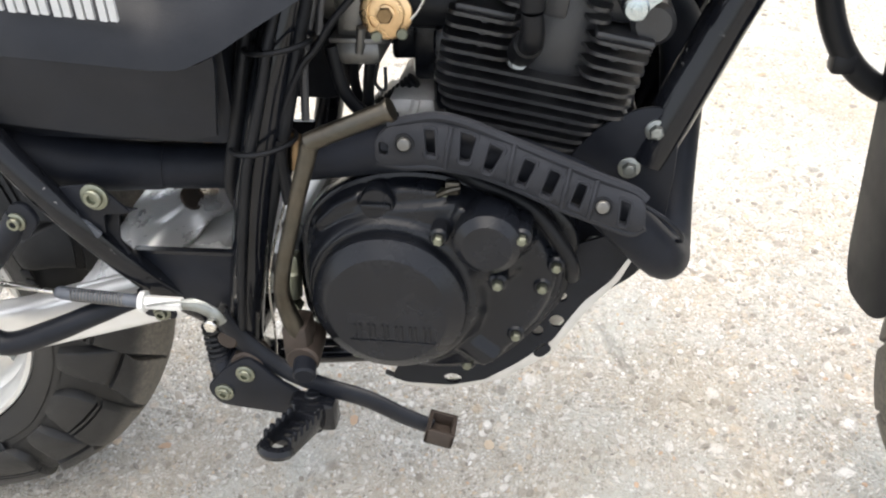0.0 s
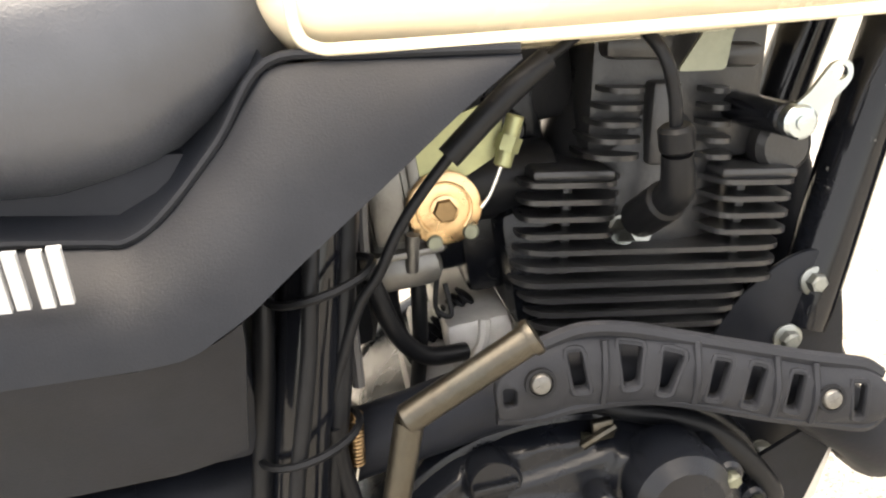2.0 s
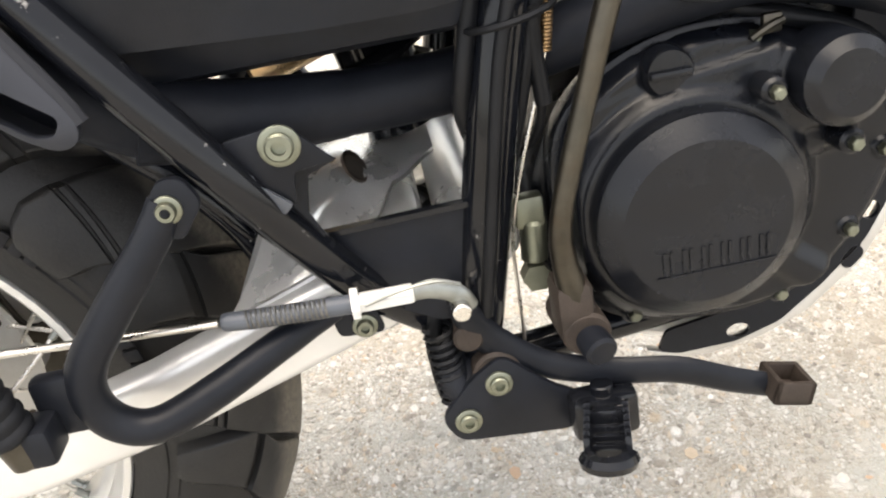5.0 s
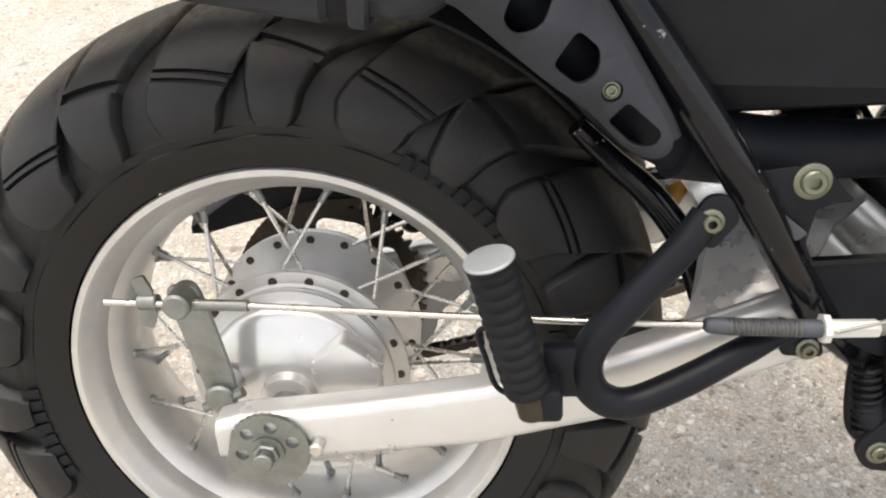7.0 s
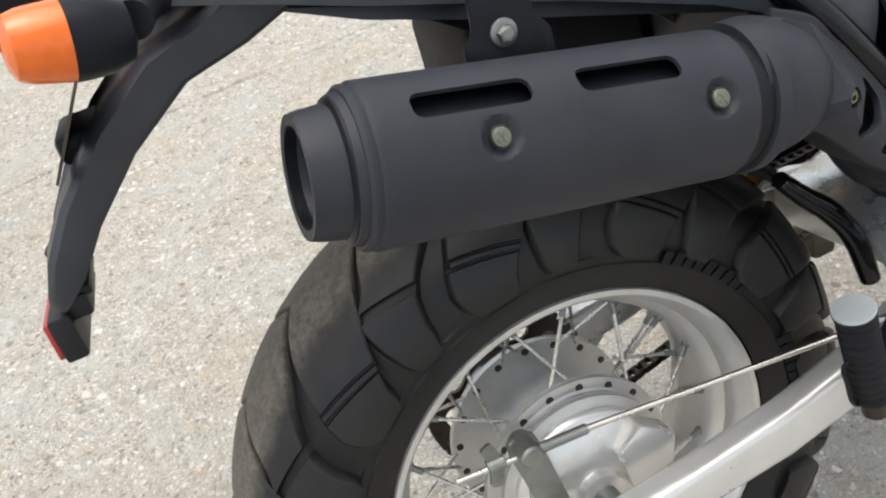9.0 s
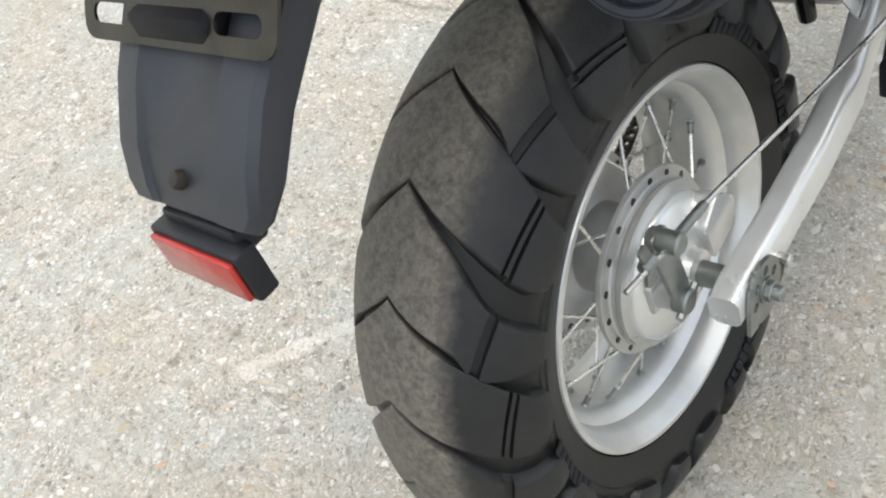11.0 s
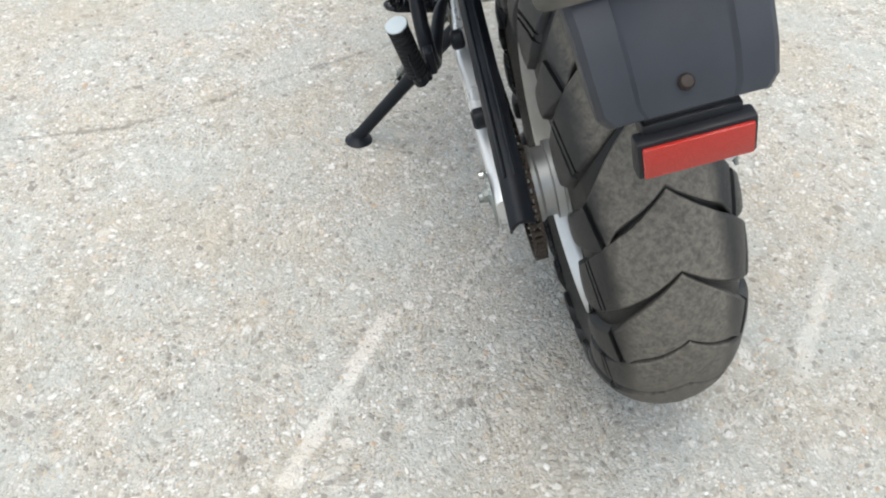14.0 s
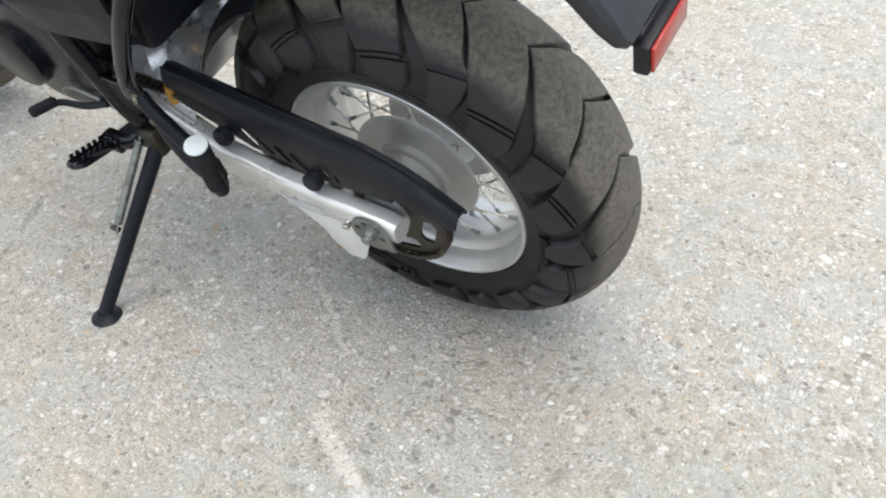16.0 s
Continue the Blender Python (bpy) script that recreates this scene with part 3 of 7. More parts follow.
def tread_tyre(name, centre, scale=1.0, narrow=1.0, turn=0.0, phase=0.0, label=""):
    """A fat trail tyre: chevron grooves that open into wide voids between round-ended shoulder lugs, wide and narrow by turns,
    each lug cut off from its crown block by slanted sipes; smooth walls below."""
    rows = [0.0, 0.02, 0.05, 0.08, 0.12, 0.16, 0.20, 0.25, 0.30, 0.36, 0.41, 0.46, 0.50, 0.54, 0.565, 0.582, 0.585, 0.593, 0.596, 0.610, 0.613, 0.621, 0.624, 0.645, 0.67, 0.70, 0.725, 0.75, 0.77, 0.785, 0.80, 0.811, 0.820, 0.824, 0.836, 0.846, 0.852, 0.862, 0.866, 0.90, 0.95, 1.0]
    rows = [-v for v in rows[:0:-1]] + rows
    verts, worn, faces = [], [], []
    per = 15
    pitch = 2 * math.pi / PITCHES
    rng = random.Random(4)
    wob = [rng.uniform(-0.012, 0.012) for _ in range(PITCHES)]

    def section(v):
        y, r = smooth_profile(v)
        y1, r1 = smooth_profile(v + 0.01)
        y0, r0 = smooth_profile(v - 0.01)
        d = Vector((y1 - y0, r1 - r0)).normalized()
        return y, r, -d.y, d.x

    for row in rows:
        a0 = abs(row)
        low = a0 > 0.822
        bend = max(0.0, 1.0 - abs(a0 - 0.60) / 0.24)
        for p in range(PITCHES):
            kinds = ("wide", "narrow") if p % 2 == 0 else ("narrow", "wide")
            edge = [[float(np.interp(a0, GROOVES["across"], GROOVES[k][e])) for e in (0, 1)] for k in kinds]
            s, e, nxt = edge[0][0] + wob[p], edge[0][1] + wob[p], 1 + edge[1][0] + wob[(p + 1) % PITCHES]
            w, span = e - s, nxt - e
            lip, chamfer = min(0.05, w * 0.22), 0.022
            us = [s, s + lip, s + w * 0.38, s + w * 0.62, e - lip, e, e + chamfer, e + 0.12 * span, e + 0.27 * span, e + 0.42 * span, e + 0.57 * span, e + 0.72 * span, e + 0.86 * span, nxt - chamfer - 0.012, nxt - chamfer]
            for k, u in enumerate(us):
                q = (u - e) / span if k >= 5 else 1.0 - (u - s) / w
                wide = p % 2 == 0
                if k < 5:
                    f_wide = (u - s) / w if wide else 1 - (u - s) / w
                else:
                    f_wide = 1.0 if wide else 0.0
                slim = float(np.interp(a0, (0.0, 0.38, 0.575, 0.632, 0.76, 1.0), (0.0, 0.36, 0.493, 0.543, 0.745, 1.0)))
                a = a0 * f_wide + slim * (1 - f_wide) + 0.036 * bend * (1 - 2 * q)
                v = math.copysign(a, row) if row else 0.0
                deep = float(np.interp(a, (0.0, 0.10, 0.30, 0.50, 0.70, 0.80, 0.84), (0.0030, 0.0055, 0.0085, 0.0100, 0.0100, 0.0082, 0.0062)))
                # bare 0 in grooves, sipes and walls: the blacker rubber paints their shade
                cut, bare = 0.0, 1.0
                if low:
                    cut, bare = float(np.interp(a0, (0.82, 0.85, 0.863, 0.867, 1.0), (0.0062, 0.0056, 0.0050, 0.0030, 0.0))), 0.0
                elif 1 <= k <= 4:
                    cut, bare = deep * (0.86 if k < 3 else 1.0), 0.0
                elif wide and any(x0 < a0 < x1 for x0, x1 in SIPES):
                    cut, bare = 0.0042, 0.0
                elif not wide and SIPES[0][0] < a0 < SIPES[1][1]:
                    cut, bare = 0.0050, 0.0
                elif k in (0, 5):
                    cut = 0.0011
                if not low and 5 <= k and a0 > 0.60:
                    cut -= 0.0012 * math.sin(math.pi * min(1.0, max(0.0, q))) * min(1.0, (a0 - 0.60) / 0.1)
                y, r, ny, nr = section(v)
                ang = (p + u) * pitch + phase
                yy, rr = y - ny * cut, r - nr * cut
                verts.append((rr * scale * math.cos(ang), yy * narrow, rr * scale * math.sin(ang)))
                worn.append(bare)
    n = PITCHES * per
    for i in range(len(rows) - 1):
        for k in range(n):
            q = (k + 1) % n
            faces.append((i * n + k, i * n + q, (i + 1) * n + q, (i + 1) * n + k))
    me = bpy.data.meshes.new(name)
    me.from_pydata(verts, [], faces)
    # worn: 1 on the block faces, 0 where groove shade is painted
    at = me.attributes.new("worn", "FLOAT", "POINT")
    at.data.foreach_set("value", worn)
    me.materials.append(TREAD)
    me.polygons.foreach_set("use_smooth", [True] * len(me.polygons))
    me.set_sharp_from_angle(angle=radians(34))
    ob = new(name, me)
    ob.parent = bike
    ob.matrix_basis = Matrix.Translation(centre) @ pose(0, 0, 0, 0, 0, turn)
    tagged(ob, label)
    return ob


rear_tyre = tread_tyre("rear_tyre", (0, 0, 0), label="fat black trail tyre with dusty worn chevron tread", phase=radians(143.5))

# raised sidewall writing, too worn to read: plain bars
bar = box(-0.0045, 0.0045, -0.0008, 0.0008, -0.007, 0.007, 0.0004)
first = None
for side in (-1, 1):
    for a0, count in ((60, 9), (15, 7), (200, 8), (300, 8)):
        for k in range(count):
            a = radians(a0 - 3.0 * k)
            m = Matrix.Translation((0.2255 * math.cos(a), side * 0.0842, 0.2255 * math.sin(a))) @ Matrix.Rotation(-a + math.pi / 2, 4, "Y") @ pose(0, 0, 0, side * -16)
            if first is None:
                first = part("raised_bar", bar, RUBBER, rear_tyre)
                first.matrix_basis = m
            else:
                again("raised_bar", first, m, rear_tyre)


def make_rim():
    half = [(0.1905, -0.0670), (0.1925, -0.0690), (0.1910, -0.0715), (0.1860, -0.0715), (0.1835, -0.0690), (0.1815, -0.0620), (0.1775, -0.0580), (0.1745, -0.0480), (0.1735, -0.0400), (0.1655, -0.0330), (0.1605, -0.0220), (0.1600, -0.0080)]
    outer = [(0.1640, 0.012), (0.1645, 0.020), (0.1690, 0.031), (0.1775, 0.041), (0.1790, 0.055), (0.1830, 0.062), (0.1860, 0.069)]
    inner = half + [(r, -y) for r, y in half[::-1]]
    back = outer[::-1] + [(r, -y) for r, y in outer]
    return part("rear_rim", lathe(inner + back, sides=96, closed=True), RIM, bike, "silver alloy rim with dusty film")


rear_rim = make_rim()


def make_spokes():
    spoke = nipple = None
    for k in range(36):
        near = k % 2 == 0
        y_hub = -0.047 if near else 0.034
        hub_a = radians(17.5 + 10 * k)
        cross = radians(21 if (k // 2) % 2 else -21)
        rim_a = hub_a + cross
        a = Vector((0.0855 * math.cos(hub_a), y_hub, 0.0855 * math.sin(hub_a)))
        b = Vector((0.1600 * math.cos(rim_a), -0.019 if near else 0.017, 0.1600 * math.sin(rim_a)))
        d = b - a
        m = facing(a, d) @ Matrix.Diagonal((1, 1, d.length / 0.1, 1))
        if spoke is None:
            spoke = part("spoke", rod((0, 0, 0), (0, 0, 0.1), 0.0019, 8), STEEL, rear_rim)
            spoke.matrix_basis = m
            s = spoke
        else:
            s = again("spoke", spoke, m, rear_rim)
        n = facing(b - d.normalized() * 0.013, d)
        if nipple is None:
            nipple = part("nipple", lathe([(0.0026, 0), (0.0031, 0.001), (0.0031, 0.010), (0.0045, 0.0115), (0.0045, 0.016)], (0, 0, 0), (0, 0, 1), 8), ZINC, rear_rim)
            nipple.matrix_basis = n
        else:
            again("nipple", nipple, n, rear_rim)


make_spokes()


def make_hub():
    body = lathe([(0.060, -0.052), (0.086, -0.0515), (0.0955, -0.0500), (0.0960, -0.0480), (0.0955, -0.0440), (0.084, -0.0425), (0.060, -0.034), (0.048, -0.012), (0.048, 0.014), (0.062, 0.026), (0.092, 0.030), (0.0985, 0.031), (0.0990, 0.034), (0.0985, 0.038), (0.080, 0.040), (0.055, 0.042), (0.040, 0.050), (0.036, 0.060), (0.020, 0.062)], sides=72)
    hub = part("rear_hub", body, CAST, bike, "silver cast hub with two drilled spoke flanges")
    drum = lathe([(0.086, -0.0515), (0.0835, -0.053), (0.0835, -0.056), (0.0815, -0.057), (0.0815, -0.060), (0.0845, -0.0605), (0.0845, -0.064), (0.078, -0.0655), (0.075, -0.068)], sides=72)
    part("drum_ring", drum, CAST, hub, "ribbed silver drum ring")
    panel = lathe([(0.0755, -0.064), (0.0755, -0.0695), (0.0735, -0.0735), (0.068, -0.0765), (0.055, -0.0820), (0.040, -0.0865), (0.024, -0.0885), (0.022, -0.0975), (0.017, -0.0990), (0.012, -0.0990)], sides=72)
    part("brake_panel", panel, POLISHED, hub, "polished domed brake panel")
    lug = shifted(box(-0.012, 0.012, -0.0100, 0.0, -0.017, 0.017, 0.004), Matrix.Translation((-0.050, -0.075, 0.014)))
    part("cam_boss", merge(lug, rod((-0.0487, -0.070, 0.015), (-0.0487, -0.103, 0.015), 0.012, 20, 0.002)), CAST, hub)
    part("torque_lug", plate(round_corners([(0.022, 0.036), (0.050, 0.055), (0.081, 0.030), (0.074, 0.000), (0.030, -0.010)], 0.004), -0.074, -0.0985, soft=0.002), POLISHED, hub, "bright flat torque lug")
    # dark raised disc: its colour is the shade inside a spoke hole
    hole = lathe([(0.0040, 0), (0.0040, 0.0006), (0.0018, 0.0007)], (0, 0, 0), (0, -1, 0), 10)
    first = None
    for k in range(18):
        for side, r, y in ((-1, 0.0880, -0.0509), (1, 0.0905, 0.0300)):
            a = radians(17.5 + 20 * k + (10 if side > 0 else 0))
            m = Matrix.Translation((r * math.cos(a), y, r * math.sin(a)))
            if first is None:
                first = part("spoke_hole", hole, CHAIN, hub)
                first.matrix_basis = m
            else:
                again("spoke_hole", first, m, hub)


make_hub()


def make_sprocket_and_chain():
    teeth = 47
    out = []
    for k in range(teeth):
        for da, r in ((-0.28, 0.0930), (-0.13, 0.0990), (0.13, 0.0990), (0.28, 0.0930)):
            a = 2 * math.pi * (k + da) / teeth
            out.append((r * math.cos(a), r * math.sin(a)))
    holes = [slot_outline(0.068 * math.cos(a - 0.22), 0.068 * math.sin(a - 0.22), 0.068 * math.cos(a + 0.22), 0.068 * math.sin(a + 0.22), 0.0115) for a in (2 * math.pi * k / 6 + 0.3 for k in range(6))]
    spr = part("rear_sprocket", plate(out, 0.1125, 0.1175, holes), BARE, bike, "dull grey toothed sprocket with long holes")
    part("carrier", lathe([(0.058, 0.036), (0.056, 0.052), (0.048, 0.054), (0.048, 0.066), (0.053, 0.068), (0.053, 0.078), (0.047, 0.080), (0.047, 0.094), (0.052, 0.098), (0.052, 0.1135), (0.030, 0.1195), (0.016, 0.122), (0.012, 0.124)], sides=48), CAST, spr)
    # the chain runs from the rear sprocket to the small one at the gearbox
    c1, r1, c2, r2 = Vector((0, 0)), 0.0960, Vector((0.520, 0.085)), 0.036
    d = (c2 - c1).length
    base, lean_ = math.atan2(c2.y - c1.y, c2.x - c1.x), math.acos((r1 - r2) / d)
    path = []
    for k in range(60):
        a = base + lean_ + (2 * math.pi - 2 * lean_) * k / 59
        path.append(c1 + r1 * Vector((math.cos(a), math.sin(a))))
    low = c2 + r2 * Vector((math.cos(base - lean_), math.sin(base - lean_)))
    for k in range(1, 40):
        p = path[59].lerp(low, k / 40)
        path.append(p - Vector((0, 0.012 * math.sin(math.pi * k / 40))))
    for k in range(24):
        a = base - lean_ + 2 * lean_ * k / 23
        path.append(c2 + r2 * Vector((math.cos(a), math.sin(a))))
    for k in range(1, 40):
        path.append(path[122].lerp(path[0], k / 40))
    path.append(path[0])
    cum = np.concatenate([[0], np.cumsum([(path[i + 1] - path[i]).length for i in range(len(path) - 1)])])
    n = int(cum[-1] / 0.0127) // 2 * 2
    xs, zs = np.interp(np.linspace(0, cum[-1], n + 1), cum, [p.x for p in path]), np.interp(np.linspace(0, cum[-1], n + 1), cum, [p.y for p in path])
    link = part("chain", rod((0.520, 0.104, 0.085), (0.520, 0.126, 0.085), 0.034, 24, 0.002), CHAIN, bike, "greasy dark roller chain round both sprockets")
    waist = [(0.0065 * math.cos(a) + (0.00635 if math.cos(a) > 0 else -0.00635), (0.0055 if abs(math.cos(a)) > 0.45 else 0.0042) * math.sin(a)) for a in (2 * math.pi * k / 14 for k in range(14))]
    shapes = []
    for gap in (0.0045, 0.0065):
        bm = merge(plate(waist, -gap - 0.0016, -gap), plate(waist, gap, gap + 0.0016), rod((-0.00635, -gap - 0.002, 0), (-0.00635, gap + 0.002, 0), 0.0038, 8), rod((0.00635, -gap - 0.002, 0), (0.00635, gap + 0.002, 0), 0.0038, 8))
        shapes.append(bm)
    firsts = [None, None]
    for k in range(n):
        ax, az, bx, bz = xs[k], zs[k], xs[k + 1], zs[k + 1]
        m = Matrix.Translation(((ax + bx) / 2, 0.1150, (az + bz) / 2)) @ Matrix.Rotation(-math.atan2(bz - az, bx - ax), 4, "Y")
        if firsts[k % 2] is None:
            firsts[k % 2] = part("chain_link", shapes[k % 2], CHAIN, link)
            firsts[k % 2].matrix_basis = m
        else:
            again("chain_link", firsts[k % 2], m, link)


make_sprocket_and_chain()


# ---- front wheel, turned a little to the left ----
STEER = pose(1.388, -0.005, 0.02, 0, 0, 8)
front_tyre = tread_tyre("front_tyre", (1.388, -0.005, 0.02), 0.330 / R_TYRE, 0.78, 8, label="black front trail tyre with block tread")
front_rim = part("front_rim", shifted(lathe([(0.240, -0.048), (0.243, -0.052), (0.235, -0.052), (0.228, -0.040), (0.215, -0.02), (0.214, 0.02), (0.228, 0.040), (0.235, 0.052), (0.243, 0.052), (0.240, 0.048), (0.232, 0.03), (0.220, 0.018), (0.220, -0.018), (0.232, -0.03)], sides=64, closed=True), STEER), RIM, bike)
part("front_hub", shifted(lathe([(0.012, -0.07), (0.05, -0.06), (0.055, -0.03), (0.03, -0.02), (0.03, 0.03), (0.055, 0.04), (0.05, 0.06), (0.012, 0.07)], sides=32), STEER), CAST, bike)
fs = None
for k in range(36):
    a = 2 * math.pi * k / 36
    b = a + (0.5 if k % 4 < 2 else -0.5)
    p, q = Vector((0.05 * math.cos(a), 0.035 * (1 if k % 2 else -1), 0.05 * math.sin(a))), Vector((0.215 * math.cos(b), 0.006, 0.215 * math.sin(b)))
    m = STEER @ facing(p, q - p) @ Matrix.Diagonal((1, 1, (q - p).length / 0.1, 1))
    if fs is None:
        fs = part("spoke", rod((0, 0, 0), (0, 0, 0.1), 0.0019, 6), STEEL, front_rim)
        fs.matrix_basis = m
    else:
        again("spoke", fs, m, front_rim)
for side in (-1, 1):
    leg = tube([STEER @ Vector(p) for p in ((0.01, side * 0.095, -0.02), (-0.07, side * 0.095, 0.16), (-0.17, side * 0.095, 0.42), (-0.22, side * 0.095, 0.55))], [0.026, 0.028, 0.030, 0.022], 16)
    part("fork_leg", leg, SATIN, bike)


def fender_sheet(a0, a1, r, half, drop, thick=0.003, n=20, m_=9):
    rings = []
    for i in range(n + 1):
        a = radians(a0 + (a1 - a0) * i / n)
        ring = []
        for side, rr in ((1, r), (-1, r - thick)):
            for j in range(m_):
                y = half * (2 * j / (m_ - 1) - 1) * side
                q = rr - drop * (abs(y) / half) ** 3
                ring.append(Vector((q * math.cos(a), y, q * math.sin(a))))
        rings.append(ring)
    return bridge_rings(bmesh.new(), rings)


part("front_fender", shifted(fender_sheet(35, 138, 0.385, 0.075, 0.03), STEER), FENDER, bike, "black plastic front fender")
flap_sheet = plate(round_corners([(-0.060, 0.30), (0.060, 0.30), (0.050, 0.075), (0.030, 0.040), (-0.030, 0.040), (-0.050, 0.075)], 0.022, 6), 0.0, 0.004, soft=0.001)
for v in flap_sheet.verts:
    v.co = Vector((-0.3655 - v.co.y - 0.05 * max(0.0, v.co.z - 0.10) + 1.6 * v.co.x ** 2, v.co.x, v.co.z))
part("front_mud_flap", shifted(flap_sheet, STEER), HOSE, bike, "black rounded rubber mud flap")


# ---- swingarm, axle and rear brake ----
def arm_half(side):
    """One leg of the swingarm: a box section that grows and rises towards its pivot."""
    keys = [(-0.040, 0.004, 0.017), (-0.020, 0.006, 0.0205), (0.06, 0.0105, 0.0225), (0.16, 0.021, 0.0245), (0.25, 0.042, 0.026), (0.32, 0.060, 0.027), (0.39, 0.078, 0.028), (0.47, 0.092, 0.029)]
    rings = []
    for x, z, h in keys:
        y0, y1 = (0.1265, 0.1565) if x < 0.25 else (0.1265 - (x - 0.25) * 0.14, 0.1565 - (x - 0.25) * 0.14)
        c = 0.009
        arc = [(1 - math.cos(a), 1 - math.sin(a)) for a in (math.pi / 2 * k / 4 for k in range(5))]
        sec = [(y1 - c * p, h - c * q) for p, q in arc] + [(y0 + c * p, h - c * q) for p, q in arc[::-1]] + [(y0 + c * p, -h + c * q) for p, q in arc] + [(y1 - c * p, -h + c * q) for p, q in arc[::-1]]
        rings.append([Vector((x, side * y, z + q)) for y, q in sec])
    return bridge_rings(bmesh.new(), rings)


swing = part("swingarm", merge(arm_half(-1), arm_half(1), rod((0.475, -0.105, 0.093), (0.475, 0.105, 0.093), 0.027, 24, 0.002), box(0.36, 0.44, -0.10, 0.10, 0.060, 0.115, 0.012)), ALLOY, bike, "brushed aluminium box-section swingarm")


def web():
    """The bright pressed sheet that bridges the two legs: it rises inwards from their tops, with a hollow rear edge and soft folds."""
    half = []
    for i in range(31):
        u = i / 30
        row = []
        for k in range(13):
            w = k / 12
            x0 = float(np.interp(w, (0, 0.2, 0.4, 0.65, 1.0), (0.303, 0.315, 0.3245, 0.332, 0.3365)))
            x = x0 + (float(np.interp(w, (0, 0.3, 1.0), (0.394, 0.402, 0.456))) - x0) * u
            low = float(np.interp(x, (0.30, 0.32, 0.39, 0.48), (0.080, 0.086, 0.105, 0.120)))
            high = float(np.interp(x, (0.30, 0.336, 0.36, 0.39, 0.48), (0.112, 0.131, 0.138, 0.142, 0.145)))
            y = -(0.1440 - (x - 0.25) * 0.14) * (1 - w) - 0.052 * w
            rise = w ** 0.85
            z = low + (high - low) * rise
            z += 0.0050 * math.sin(math.pi * w) * math.exp(-((x - 0.352 - 0.05 * w) / 0.010) ** 2)
            z -= 0.0075 * math.sin(math.pi * w) * math.exp(-((x - 0.425 + 0.05 * w) / 0.016) ** 2)
            z += 0.0045 * math.sin(math.pi * w) * math.exp(-((x - 0.452 + 0.05 * w) / 0.010) ** 2)
            row.append(Vector((x, y, z)))
        half.append(row)
    rings = []
    for row in half:
        top = row + [Vector((row[-1].x, 0, row[-1].z + 0.003))] + [Vector((p.x, -p.y, p.z)) for p in row[::-1]]
        rings.append(top + [p - Vector((0, 0, 0.003)) for p in top[::-1]])
    return bridge_rings(bmesh.new(), rings)


web_ob = part("brace_web", web(), PANEL, swing, "bright pressed aluminium brace sheet with folds", 50)
for side in (-1, 1):
    part("weld_bead", tube([(0.306, side * 0.1345, 0.0830), (0.34, side * 0.1310, 0.0925), (0.39, side * 0.1235, 0.1060), (0.46, side * 0.1145, 0.1190)], 0.0028, 8), CAST, web_ob)
# dark disc set on the sheet paints the shade within a hole
part("web_hole", shifted(lathe([(0.0125, 0.0004), (0.0125, 0.0022), (0.0105, 0.0028), (0.0100, 0.0006), (0.001, 0.0005)], (0, 0, 0), (0, 0, 1), 22), facing((0.4000, -0.066, 0.1450), (0.80, -0.33, 0.50))), CHAIN, web_ob, "dark round hole")


def snail_plate(side):
    out = [(q * math.cos(a), q * math.sin(a)) for q, a in ((0.0335 * (1 - 0.08 * k / 48) - 0.0009 * (k % 2), -2.2 + 0.10 * k) for k in range(49))]
    out += [(-0.032, -0.006), (-0.036, -0.027), (-0.022, -0.029)]
    hs = [disc_outline(0.0, 0.0, 0.0080, 14)] + [disc_outline(0.0205 * math.cos(a), 0.0205 * math.sin(a), 0.0050, 12) for a in (0.35, 1.35, 2.35, 3.30)]
    y = side * 0.1575
    return plate(out, y, y + side * 0.004, hs)


axle = part("rear_axle", rod((0, -0.178, 0), (0, 0.176, 0), 0.0075, 16, 0.001), ZINC, bike, "steel axle through both adjuster plates")
for side in (-1, 1):
    part("adjuster_plate", snail_plate(side), ZINC, axle, "dull grey toothed chain adjuster plate")
    part("axle_nut", shifted(lathe([(0.0100, 0), (0.0100, 0.0060), (0.0086, 0.0072), (0.0070, 0.0072)], (0, 0, 0), (0, 0, 1), 6), facing((0, side * 0.1620, 0), (0, side, 0))), ZINC, axle)
    part("axle_washer", lathe([(0.0128, side * 0.1616), (0.0128, side * 0.1636), (0.0080, side * 0.1640)], sides=24), ZINC, axle)
    part("adjuster_stop", rod((0.038, side * 0.155, 0.004), (0.038, side * 0.169, 0.004), 0.0055, 12, 0.0015), STEEL, axle)
    part("axle_spacer", rod((0, side * 0.096, 0), (0, side * 0.127, 0), 0.0125, 20, 0.001), ZINC, axle)

brake_arm = part("brake_arm", plate(round_corners([(-0.038, 0.003), (-0.060, 0.008), (-0.062, 0.028), (-0.076, 0.098), (-0.076, 0.114), (-0.052, 0.114), (-0.046, 0.090), (-0.036, 0.030)], 0.006), -0.1045, -0.110, soft=0.001), ZINC, bike, "dull zinc brake arm")
part("pinch_bolt", rod((-0.064, -0.111, 0.006), (-0.030, -0.111, 0.020), 0.0045, 8), ZINC, brake_arm)
part("arm_boss", rod((-0.0487, -0.100, 0.015), (-0.0487, -0.116, 0.015), 0.0125, 20, 0.002), ZINC, brake_arm)
part("pivot_barrel", rod((-0.063, -0.099, 0.105), (-0.063, -0.130, 0.105), 0.0105, 18, 0.002), ZINC, brake_arm)
rod_line = [(-0.125, -0.112, 0.1035), (-0.063, -0.118, 0.1025), (-0.01, -0.122, 0.1020), (0.11, -0.142, 0.1020), (0.22, -0.161, 0.1035), (0.31, -0.174, 0.1045)]
